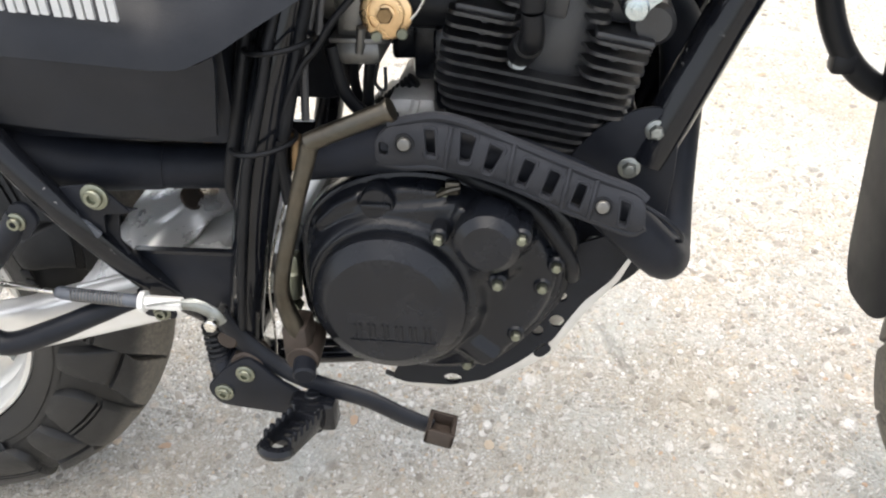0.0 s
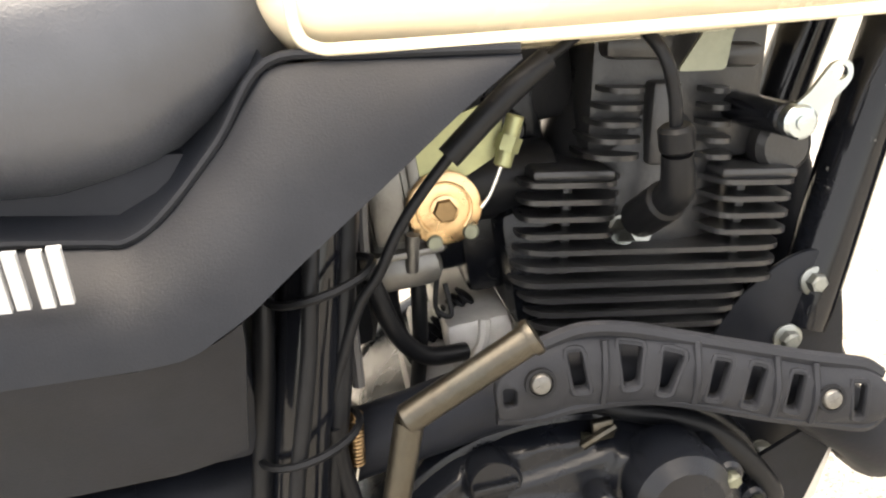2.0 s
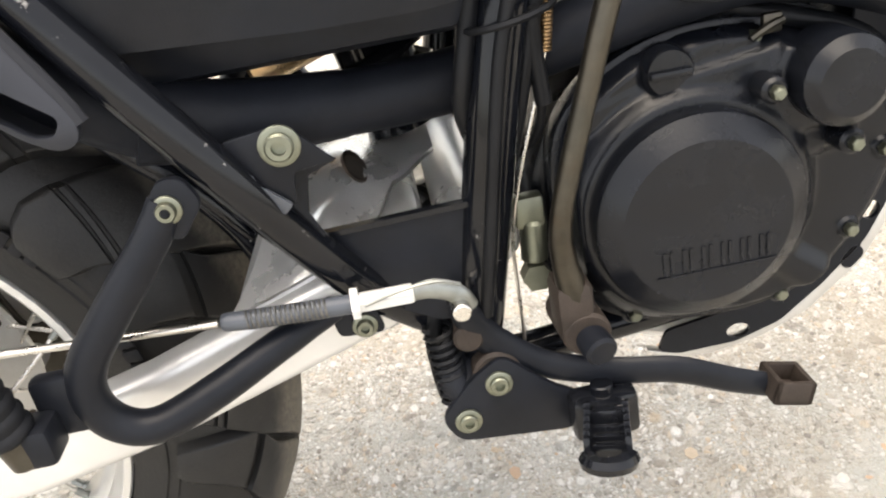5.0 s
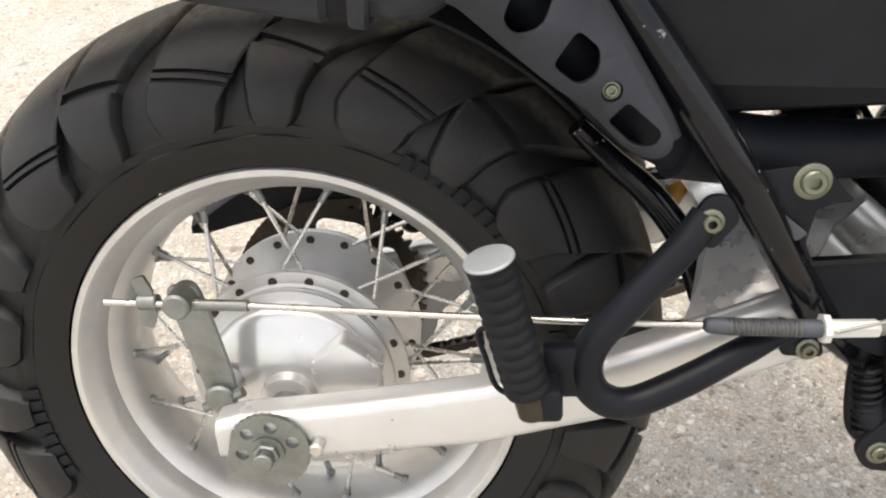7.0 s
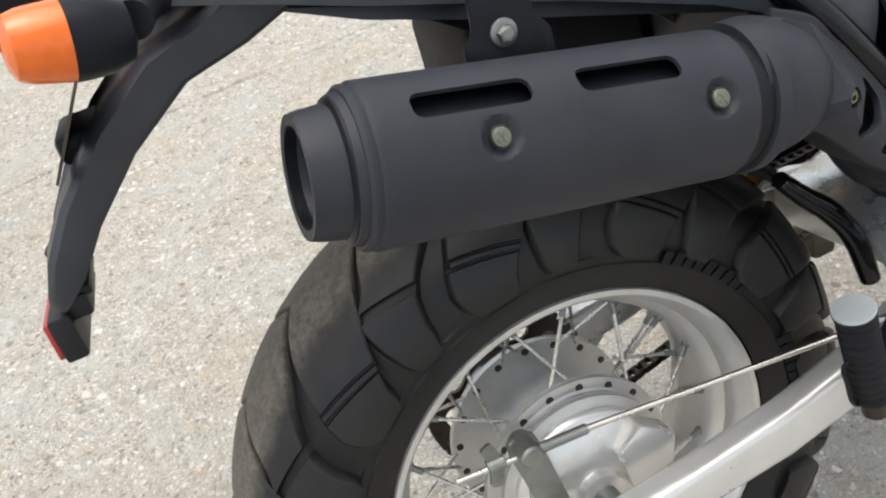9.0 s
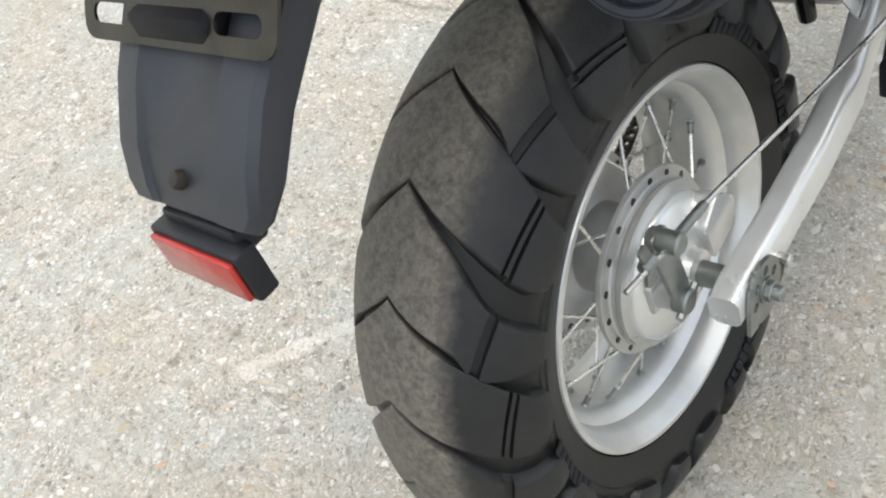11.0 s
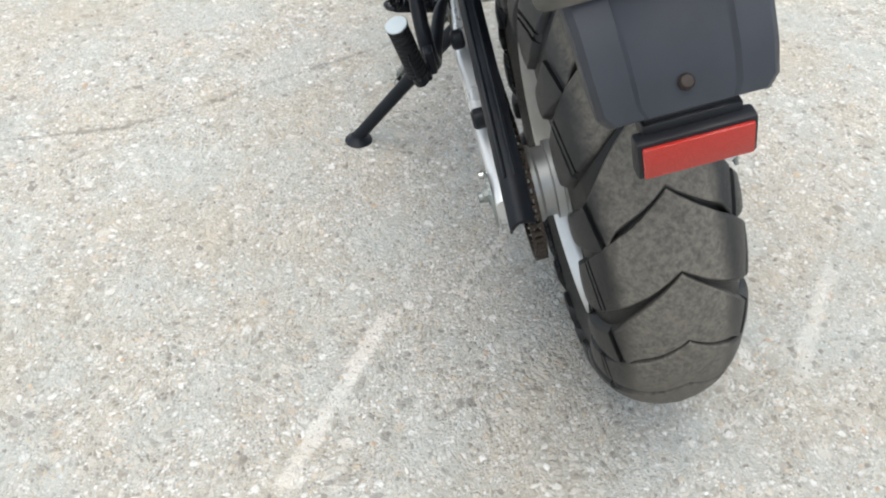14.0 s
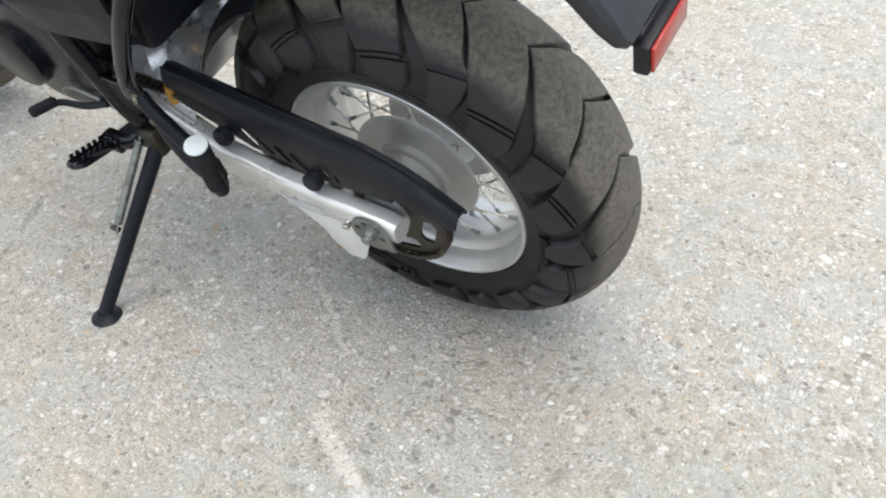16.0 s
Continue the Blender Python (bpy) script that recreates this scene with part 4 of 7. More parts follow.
brake_rod = part("brake_rod", tube(rod_line, 0.0027, 10), STEEL, bike, "long bright steel brake rod")
part("rod_sleeve", tube(rod_line[1:3], 0.0046, 10, 1), ZINC, brake_rod)
wing = merge(rod((-0.098, -0.112, 0.103), (-0.082, -0.1135, 0.103), 0.0065, 12, 0.001), shifted(plate(round_corners([(-0.006, 0), (-0.010, 0.016), (0.0, 0.020), (0.006, 0.004)], 0.003), -0.0016, 0.0016), pose(-0.09, -0.113, 0.106)), shifted(plate(round_corners([(-0.006, 0), (-0.010, -0.016), (0.0, -0.020), (0.006, -0.004)], 0.003), -0.0016, 0.0016), pose(-0.09, -0.113, 0.100)))
part("wing_nut", wing, ZINC, brake_rod)


def coil(a, b, r, wire, turns, per=10):
    a, b = Vector(a), Vector(b)
    d = (b - a)
    u = d.orthogonal().normalized()
    w = d.normalized().cross(u)
    pts = [a + d * (k / (turns * per)) + (u * math.cos(2 * math.pi * k / per) + w * math.sin(2 * math.pi * k / per)) * r for k in range(turns * per + 1)]
    return tube(pts, wire, 5, 1)


boot = part("rod_boot", tube([(0.312, -0.174, 0.1045), (0.314, -0.174, 0.1043), (0.330, -0.1735, 0.1025), (0.386, -0.1717, 0.0982), (0.388, -0.1715, 0.0980)], [0.0036, 0.0055, 0.0060, 0.0060, 0.0045], 14), TAIL, brake_rod, "dark rubber sleeve over the rod spring")
part("rod_spring", coil((0.326, -0.1742, 0.1030), (0.374, -0.1729, 0.0993), 0.0056, 0.0008, 17), CARB, boot, "grey coil spring")
part("rod_end", rod((0.388, -0.1715, 0.0980), (0.424, -0.1700, 0.0965), 0.0062, 6, 0.001), WHITE, brake_rod)
part("rod_collar", rod((0.387, -0.1715, 0.0980), (0.3915, -0.1714, 0.0978), 0.0098, 8), WHITE, brake_rod)
part("clevis", merge(tube([(0.421, -0.170, 0.0960), (0.436, -0.170, 0.0965), (0.450, -0.170, 0.0890), (0.456, -0.168, 0.078)], [0.0050, 0.0066, 0.0066, 0.0058], 12, flat=0.6, hint=(0, 1, 0)), tube([(0.395, -0.177, 0.098), (0.42, -0.178, 0.104), (0.44, -0.176, 0.1035), (0.452, -0.174, 0.098)], 0.0011, 6)), ZINC, brake_rod, "zinc clevis with return wire")
part("clevis_pin", rod((0.4499, -0.150, 0.0815), (0.4499, -0.181, 0.0815), 0.0058, 16, 0.001), STEEL, brake_rod)


# ---- frame ----
def mirror(pts, side):
    return [(x, y * side, z) for x, y, z in pts]


frame_ob = part("frame", tube([(0.816, -0.0565, 0.200), (0.828, -0.056, 0.228), (0.870, -0.050, 0.330), (0.902, -0.046, 0.400), (0.975, -0.030, 0.560)], 0.0190, 18), GLOSS, bike, "glossy black tubular steel frame with chipped paint")
part("down_tube", tube([(0.816, 0.0565, 0.200), (0.828, 0.056, 0.228), (0.870, 0.050, 0.330), (0.902, 0.046, 0.400), (0.975, 0.030, 0.560)], 0.0190, 18), GLOSS, frame_ob)
part("backbone", tube([(0.975, 0, 0.56), (0.86, 0, 0.505), (0.72, 0, 0.475), (0.56, 0, 0.455), (0.50, 0, 0.42)], 0.024, 14), GLOSS, frame_ob)
for side in (-1, 1):
    part("seat_tube", tube(mirror([(0.545, 0.108, 0.400), (0.521, 0.132, 0.307), (0.4955, 0.139, 0.210), (0.4800, 0.138, 0.137), (0.4640, 0.134, 0.057), (0.458, 0.124, 0.020), (0.470, 0.108, -0.005)], side), 0.0160, 18), GLOSS, frame_ob)
    part("rear_strut", tube(mirror([(0.170, 0.150, 0.430), (0.218, 0.168, 0.372), (0.270, 0.178, 0.295), (0.330, 0.175, 0.202), (0.372, 0.156, 0.130), (0.405, 0.135, 0.080), (0.452, 0.116, 0.035)], side), 0.0125, 14), GLOSS, frame_ob)
    part("seat_rail", tube(mirror([(0.540, 0.080, 0.430), (0.40, 0.120, 0.425), (0.20, 0.130, 0.435), (0.0, 0.115, 0.470), (-0.12, 0.09, 0.50)], side), 0.0125, 12), GLOSS, frame_ob)
    part("lower_gusset", plate(round_corners([(0.376, 0.134), (0.466, 0.136), (0.460, 0.062), (0.440, 0.058), (0.405, 0.078), (0.374, 0.104)], 0.006), side * 0.1402, side * 0.1432), SATIN, frame_ob)
    part("gusset_lip", plate(round_corners([(0.376, 0.1315), (0.467, 0.1335), (0.467, 0.1370), (0.376, 0.1350)], 0.001), side * 0.1395, side * 0.1465), GLOSS, frame_ob)
    part("lower_rail", tube(mirror([(0.470, 0.108, 0.000), (0.56, 0.10, 0.004), (0.66, 0.085, 0.012), (0.74, 0.06, 0.06), (0.795, 0.03, 0.13)], side), 0.0125, 12), GLOSS, frame_ob)
part("lower_loop", tube([(0.236, -0.078, 0.216), (0.262, -0.074, 0.188), (0.292, -0.072, 0.158), (0.318, -0.070, 0.118), (0.336, -0.068, 0.064)], [0.008, 0.0095, 0.011, 0.011, 0.010], 14), GLOSS, frame_ob, "glossy black inner loop behind the tyre")
part("cross_tube", rod((0.455, -0.108, 0.03), (0.455, 0.108, 0.03), 0.0155, 14), GLOSS, frame_ob)
part("pivot_bolt", shifted(hex_bolt_mesh(0.011, 0.009), facing((0.475, -0.118, 0.093), (0, -1, 0))), ZINC, frame_ob)
for side in (-1, 1):
    part("engine_plate", plate(round_corners([(0.750, 0.205), (0.772, 0.232), (0.803, 0.250), (0.824, 0.253), (0.839, 0.240), (0.840, 0.200), (0.838, 0.160), (0.832, 0.115), (0.818, 0.088), (0.788, 0.064), (0.752, 0.070), (0.745, 0.150)], 0.012), side * 0.066, side * 0.070, soft=0.0012), SATIN, frame_ob)
BOLT = shifted(hex_bolt_mesh(0.0064, 0.007), Matrix.Identity(4))
bolt_first = part("engine_bolt", BOLT, ZINC, frame_ob)
bolt_first.matrix_basis = facing((0.8203, -0.0705, 0.2316), (0, -1, 0))
for p in ((0.8012, -0.0705, 0.1967), (0.778, -0.0705, 0.118)):
    again("engine_bolt", bolt_first, facing(p, (0, -1, 0)), frame_ob)
part("strut_gusset", plate(round_corners([(0.338, 0.192), (0.398, 0.184), (0.3795, 0.1775), (0.3750, 0.1550), (0.3815, 0.1395), (0.3700, 0.1330), (0.3500, 0.1600)], 0.002), -0.1580, -0.1610, soft=0.0006), SATIN, frame_ob, "black gusset plate behind the rear strut")
link_plate = part("silencer_hanger", plate(round_corners([(0.3400, 0.2085), (0.3718, 0.2121), (0.3816, 0.2049), (0.3978, 0.1868), (0.3740, 0.1845), (0.3715, 0.1660), (0.3560, 0.1790)], 0.003), -0.170, -0.1725, soft=0.0008), SATIN, frame_ob, "black folded bracket plate")
# TAIL grey paints the light on this face of the black bracket
part("hanger_fold", plate(round_corners([(0.3336, 0.2010), (0.3400, 0.2085), (0.3560, 0.1800), (0.3700, 0.1680), (0.3640, 0.1620), (0.3528, 0.1740)], 0.002), -0.1725, -0.1755, [round_corners([(0.3465, 0.1935), (0.3520, 0.1885), (0.3545, 0.1825), (0.3490, 0.1845)], 0.001)], soft=0.0005, bend=lambda v: (v.x, v.y + 0.25 * (0.352 - v.x - (v.z - 0.190) * 0.6), v.z)), TAIL, link_plate, "folded flange painted lit grey, with a square window")
part("hanger_bolt", shifted(socket_bolt_mesh(0.0080, 0.006), facing((0.3702, -0.1732, 0.2013), (0, -1, 0))), YELLOW_ZINC, link_plate)


# ---- passenger foot rests on their tube loops ----
def foot_rest(side):
    s = -side
    loop = [(0.306, 0.184, 0.186), (0.293, 0.188, 0.168), (0.262, 0.192, 0.134), (0.238, 0.193, 0.105), (0.2325, 0.192, 0.082), (0.241, 0.190, 0.062), (0.262, 0.187, 0.0535), (0.300, 0.178, 0.0640), (0.345, 0.162, 0.079), (0.376, 0.148, 0.084)]
    ob = part("passenger_foot_rest", tube(mirror(loop, side), [0.0100, 0.0105, 0.0112, 0.0115, 0.0115, 0.0112, 0.0110, 0.0108, 0.0100, 0.006], 16), SATIN, bike, "black tube loop with folded-up ribbed rubber peg")
    part("upper_tab", plate(round_corners([(0.290, 0.176), (0.305, 0.200), (0.318, 0.200), (0.326, 0.184), (0.310, 0.164)], 0.006), side * 0.1835, side * 0.1895, soft=0.001), SATIN, ob)
    part("lower_tab", plate(round_corners([(0.368, 0.092), (0.398, 0.080), (0.402, 0.060), (0.372, 0.062)], 0.005), side * 0.140, side * 0.1450, soft=0.001), SATIN, ob)
    for p in ((0.3072, side * 0.190, 0.1839), (0.3895, side * 0.1456, 0.0678)):
        part("tab_bolt", shifted(socket_bolt_mesh(0.0056, 0.006), facing(p, (0, side, 0))), YELLOW_ZINC, ob)
    part("hinge_lug", merge(box(0.204, 0.236, min(side * 0.186, side * 0.2), max(side * 0.186, side * 0.2), 0.066, 0.104, 0.004), box(0.196, 0.216, min(side * 0.196, side * 0.222), max(side * 0.196, side * 0.222), 0.062, 0.086, 0.004)), SATIN, ob)
    base, cap = Vector((0.197, side * 0.213, 0.070)), Vector((0.1735, side * 0.2235, 0.1795))
    d = (cap - base)
    n = d.length
    part("peg_core", rod(base - d * 0.06, base + d * 0.12, 0.0108, 18, 0.002), BARE if side < 0 else SATIN, ob)
    prof = [(0.0110, n * 0.10)]
    for k in range(11):
        h = n * (0.12 + 0.078 * k)
        prof += [(0.0140, h), (0.0150, h + n * 0.02), (0.0150, h + n * 0.045), (0.0136, h + n * 0.062)]
    prof += [(0.0152, n * 0.960), (0.0162, n * 0.985), (0.0155, n * 0.992)]
    part("ribbed_rubber", lathe(prof, base, d, 28), RUBBER, ob, "ribbed black rubber sleeve")
    part("end_cap", lathe([(0.0158, n * 0.985), (0.0158, n * 0.997), (0.0150, n * 1.006), (0.0005, n * 1.010)], base, d, 28), PALE_CAP, ob, "pale plated end cap")
    hoop = [base + d * 0.06 + Vector((-0.004, 0, 0)), base + d * 0.14 + Vector((-0.0185, 0, 0)), base + d * 0.35 + Vector((-0.0200, 0, 0)), base + d * 0.52 + Vector((-0.0200, 0, 0)), base + d * 0.57 + Vector((-0.012, 0, 0))]
    part("wire_hoop", tube(hoop, 0.0019, 8), SATIN, ob)
    return ob


foot_rest(-1)
foot_rest(1)


# ---- rider's foot pegs, brake pedal, gear pedal, side stand ----
peg_plate = part("foot_peg_bracket", plate(round_corners([(0.470, 0.034), (0.448, 0.020), (0.424, -0.006), (0.434, -0.026), (0.512, -0.034), (0.520, -0.008), (0.500, 0.004)], 0.009), -0.154, -0.160, soft=0.0015), SATIN, bike, "black bracket plate with two bolts and toothed foot peg")
for p in ((0.4656, -0.1605, 0.0145), (0.4419, -0.1605, -0.0096)):
    part("bracket_bolt", shifted(socket_bolt_mesh(0.0062, 0.005), facing(p, (0, -1, 0))), YELLOW_ZINC, peg_plate)
part("bracket_arm", merge(tube([(0.440, -0.125, 0.040), (0.438, -0.145, 0.015), (0.450, -0.150, -0.005)], 0.011, 12), tube([(0.452, -0.108, 0.03), (0.446, -0.150, 0.004)], 0.013, 12)), SATIN, peg_plate)


def toothed_peg(root, tip, parent):
    """A folding peg: two toothed side plates, a round nose, rungs between them."""
    root, tip = Vector(root), Vector(tip)
    d = (tip - root).normalized()
    w = Vector((0, 0, 1)).cross(d).normalized()
    up = d.cross(w)
    n = (tip - root).length
    m = Matrix(((d.x, w.x, up.x, root.x), (d.y, w.y, up.y, root.y), (d.z, w.z, up.z, root.z), (0, 0, 0, 1)))
    half = 0.0120
    ob = part("toothed_peg", shifted(box(-0.004, 0.014, -half, half, -0.010, 0.006, 0.003), m), GLOSS, parent, "black toothed metal peg")
    for s in (-1, 1):
        out = [(0.0, -0.010), (n * 0.94, -0.010), (n * 0.94, 0.003)]
        for k in range(6):
            x = n * (0.94 - 0.155 * k)
            out += [(x, 0.010), (x - n * 0.07, 0.010), (x - n * 0.085, 0.003), (x - n * 0.145, 0.003)]
        part("tooth_plate", shifted(plate(out + [(0.0, 0.003)], s * half - 0.0020, s * half + 0.0020, soft=0.0006), m), GLOSS, ob)
    nose = [m @ Vector((n * 0.94 + 0.011 * math.cos(a), half * math.sin(a), -0.003)) for a in (math.pi / 2 - math.pi * k / 8 for k in range(9))]
    part("nose", tube(nose, 0.0060, 8, 1), GLOSS, ob)
    for k in range(3):
        part("rung", shifted(box(n * (0.30 + 0.2 * k), n * (0.30 + 0.2 * k) + 0.005, -half, half, -0.008, 0.000, 0.0008), m), GLOSS, ob)
    return ob


toothed_peg((0.5300, -0.176, -0.012), (0.5150, -0.236, 0.002), peg_plate)
part("peg_hinge", merge(box(0.508, 0.552, -0.178, -0.156, -0.034, -0.002, 0.005), rod((0.530, -0.168, -0.040), (0.530, -0.168, 0.004), 0.0075, 12, 0.001)), GLOSS, peg_plate)
pedal_line = [(0.4499, -0.158, 0.0815), (0.455, -0.152, 0.060), (0.470, -0.148, 0.036), (0.500, -0.150, 0.014), (0.540, -0.160, 0.006), (0.580, -0.168, 0.002), (0.615, -0.172, -0.012), (0.640, -0.172, -0.022)]
pedal = part("brake_pedal", tube(pedal_line, [0.008, 0.010, 0.012, 0.0105, 0.010, 0.010, 0.0095, 0.009], 12, flat=0.55, hint=(0, 1, 0)), SATIN, bike, "long black brake pedal with worn rusty tip")
tip = merge(*[shifted(b, pose(0.648, -0.176, -0.020, 0, 14, 0)) for b in (box(-0.012, 0.014, -0.014, 0.014, -0.009, -0.004, 0.002), box(-0.012, -0.008, -0.014, 0.014, -0.008, 0.008, 0.001), box(0.010, 0.014, -0.014, 0.014, -0.008, 0.008, 0.001), box(-0.012, 0.014, -0.014, -0.010, -0.008, 0.008, 0.001), box(-0.012, 0.014, 0.010, 0.014, -0.008, 0.008, 0.001))])
part("pedal_tip", tip, RUST, pedal, "rusty hollow pedal pad")
part("pedal_pivot", merge(rod((0.466, -0.128, 0.018), (0.466, -0.156, 0.018), 0.016, 20, 0.002), rod((0.452, -0.128, 0.048), (0.452, -0.156, 0.048), 0.010, 16, 0.002)), RUST, pedal, "rust-stained pivot")
part("pedal_spring", merge(coil((0.434, -0.142, 0.055), (0.438, -0.146, -0.005), 0.0095, 0.0020, 10), tube([(0.434, -0.134, 0.062), (0.430, -0.134, 0.040), (0.432, -0.136, 0.0), (0.440, -0.140, -0.012)], 0.0062, 10)), HOSE, pedal)

left_bracket = part("foot_peg_bracket", plate(round_corners([(0.470, 0.034), (0.440, 0.010), (0.440, -0.020), (0.520, -0.030), (0.524, -0.005)], 0.009), 0.140, 0.146, soft=0.0015), SATIN, bike, "black bracket plate with toothed foot peg")
toothed_peg((0.528, 0.160, -0.012), (0.507, 0.240, 0.025), left_bracket)
part("peg_hinge", merge(box(0.506, 0.546, 0.142, 0.170, -0.034, -0.002, 0.006), tube([(0.455, 0.108, 0.030), (0.48, 0.145, -0.01), (0.525, 0.155, -0.018)], 0.013, 12)), GLOSS, left_bracket)
gear = part("gear_pedal", tube([(0.530, 0.128, 0.040), (0.575, 0.140, 0.030), (0.612, 0.150, 0.035), (0.622, 0.158, 0.040)], [0.007, 0.006, 0.006, 0.006], 10, flat=0.7), SATIN, bike, "black gear pedal with rubber toe piece")
part("toe_rubber", rod((0.625, 0.156, 0.042), (0.640, 0.200, 0.048), 0.0095, 16, 0.004), RUBBER, gear)
part("gear_link", tube([(0.530, 0.135, 0.055), (0.60, 0.135, 0.06), (0.62, 0.14, 0.045)], 0.003, 8), ZINC, gear)

foot = Vector((0.488, 0.371, -0.2155))
hinge = Vector((0.440, 0.135, -0.010))
stand = part("side_stand", tube([hinge, hinge.lerp(foot, 0.5), foot], [0.0135, 0.0125, 0.0120], 14), SATIN, bike, "black side stand with round foot and return spring")
ground_up = Vector((0, math.sin(radians(LEAN)), math.cos(radians(LEAN))))
part("stand_foot", lathe([(0.0005, -0.0165), (0.024, -0.0160), (0.0275, -0.0125), (0.026, -0.0075), (0.018, -0.0030), (0.0130, 0.004)], foot, ground_up, 28), SATIN, stand)
part("stand_spring", merge(coil((0.462, 0.152, 0.000), (0.482, 0.258, -0.100), 0.0065, 0.0014, 22), tube([(0.462, 0.128, 0.020), (0.462, 0.152, 0.0)], 0.0014, 6), tube([(0.482, 0.258, -0.100), (0.480, 0.272, -0.113), (0.470, 0.270, -0.116)], 0.0014, 6), tube([(0.462, 0.152, 0.000), (0.472, 0.205, -0.050), (0.482, 0.258, -0.100)], 0.0058, 10)), ZINC, stand, "dull coil return spring")
part("stand_hinge", merge(box(0.424, 0.458, 0.112, 0.150, -0.030, 0.024, 0.007), rod((0.425, 0.136, 0.0), (0.460, 0.136, 0.0), 0.012, 16, 0.002)), BARE, stand, "worn bare hinge lug")
part("stand_pin", rod((0.485, 0.262, -0.112), (0.500, 0.262, -0.112), 0.005, 10), BARE, stand)


# ---- chain guard ----
def guard():
    """A black channel over the upper chain run, open below."""
    keys = [(0.330, 0.172, 0.030), (0.260, 0.166, 0.038), (0.180, 0.157, 0.044), (0.090, 0.148, 0.046), (0.000, 0.140, 0.050), (-0.060, 0.125, 0.048), (-0.095, 0.108, 0.038), (-0.125, 0.089, 0.026), (-0.142, 0.078, 0.014)]
    rings = []
    for x, z, drop in keys:
        o = 0.1440 - 0.040 * x
        i, t = o - 0.031, 0.003
        sec = [(o, z - drop), (o, z - 0.010), (o - 0.006, z - 0.001), (o - 0.012, z + 0.002), (i + 0.010, z + 0.002), (i, z - 0.006), (i, z - 0.9 * drop), (i + t, z - 0.9 * drop), (i + t, z - 0.007), (i + 0.011, z - t), (o - 0.012, z - t), (o - 0.008, z - 0.006), (o - t, z - 0.012), (o - t, z - drop)]
        rings.append([Vector((x, y, zz)) for y, zz in sec])
    return bridge_rings(bmesh.new(), rings)


guard_ob = part("chain_guard", guard(), PLASTIC, bike, "long black plastic chain guard with slots")
for inset in (0.008, 0.020):
    part("guard_ridge", tube([(x, 0.1440 - 0.040 * x - inset, z + 0.0015) for x, z in ((0.330, 0.172), (0.260, 0.166), (0.180, 0.157), (0.090, 0.148), (0.000, 0.140), (-0.060, 0.125), (-0.095, 0.108))], 0.0022, 8), PLASTIC, guard_ob)
low = [(0.318, 0.146), (0.180, 0.116), (0.090, 0.104), (0.010, 0.093), (-0.045, 0.080), (-0.048, 0.070), (0.000, 0.068), (0.050, 0.060), (0.110, 0.064), (0.160, 0.074), (0.190, 0.072), (0.240, 0.090), (0.318, 0.118)]
slots = [slot_outline(0.186 - 0.029 * k, 0.0865 - 0.004 * k, 0.200 - 0.029 * k, 0.1035 - 0.004 * k, 0.0068) for k in range(4)] + [slot_outline(0.060, 0.072, 0.065, 0.084, 0.004), slot_outline(0.042, 0.072, 0.045, 0.080, 0.003)]
part("guard_skirt", plate(round_corners(low, 0.006), 0.1410, 0.1440, slots, bend=lambda v: (v.x, v.y - 0.040 * v.x, v.z)), PLASTIC, guard_ob)
for p in ((0.232, 0.1215, 0.096), (0.085, 0.1215, 0.062)):
    part("guard_lug", rod((p[0], 0.138, p[2]), (p[0], 0.158, p[2]), 0.0145, 18, 0.004), PLASTIC, guard_ob)
part("chain_slider", tube([(0.345, 0.115, 0.128), (0.352, 0.116, 0.105), (0.340, 0.118, 0.078)], 0.010, 10), material("amber_nylon_slider", (0.42, 0.22, 0.035), 0.45, vary=0.25, coarse=50), swing)
part("chain_guide", plate(round_corners([(0.150, 0.000), (0.144, -0.018), (0.106, -0.050), (0.099, -0.074), (0.074, -0.105), (0.046, -0.100), (0.028, -0.058), (0.036, -0.015), (0.090, 0.000)], 0.006), 0.1480, 0.1525, soft=0.001), WHITE, swing, "white plastic chain fin")
part("arm_sticker", box(0.080, 0.150, 0.1572, 0.1578, -0.006, 0.012), LETTER, swing)


# ---- seat, tank, side covers, tail ----
def skin(cols, thick, side=-1, rows=10):
    """A curved panel: cols of (x, low z, high z, y at the low edge, y at the high edge, belly)."""
    bm = bmesh.new()
    front, back = [], []
    for x, z0, z1, y0, y1, belly in cols:
        f, b = [], []
        for k in range(rows + 1):
            t = k / rows
            y = y0 + (y1 - y0) * t + belly * math.sin(math.pi * t)
            f.append(bm.verts.new((x, side * y, z0 + (z1 - z0) * t)))
            b.append(bm.verts.new((x, side * (y - thick), z0 + (z1 - z0) * t)))
        front.append(f)
        back.append(b)
    n, m = len(cols), rows + 1
    for i in range(n - 1):
        for k in range(m - 1):
            bm.faces.new((front[i][k], front[i + 1][k], front[i + 1][k + 1], front[i][k + 1]))
            bm.faces.new((back[i][k + 1], back[i + 1][k + 1], back[i + 1][k], back[i][k]))
        bm.faces.new((front[i][0], back[i][0], back[i + 1][0], front[i + 1][0]))
        bm.faces.new((front[i][-1], front[i + 1][-1], back[i + 1][-1], back[i][-1]))
    for i in (0, n - 1):
        for k in range(m - 1):
            bm.faces.new((front[i][k], front[i][k + 1], back[i][k + 1], back[i][k]))
    return bm


def lerp_cols(keys, n):
    xs = np.linspace(keys[0][0], keys[-1][0], n)
    kx = [k[0] for k in keys]
    return [(x, *[float(np.interp(x, kx, [k[j] for k in keys])) for j in range(1, 6)]) for x in xs]


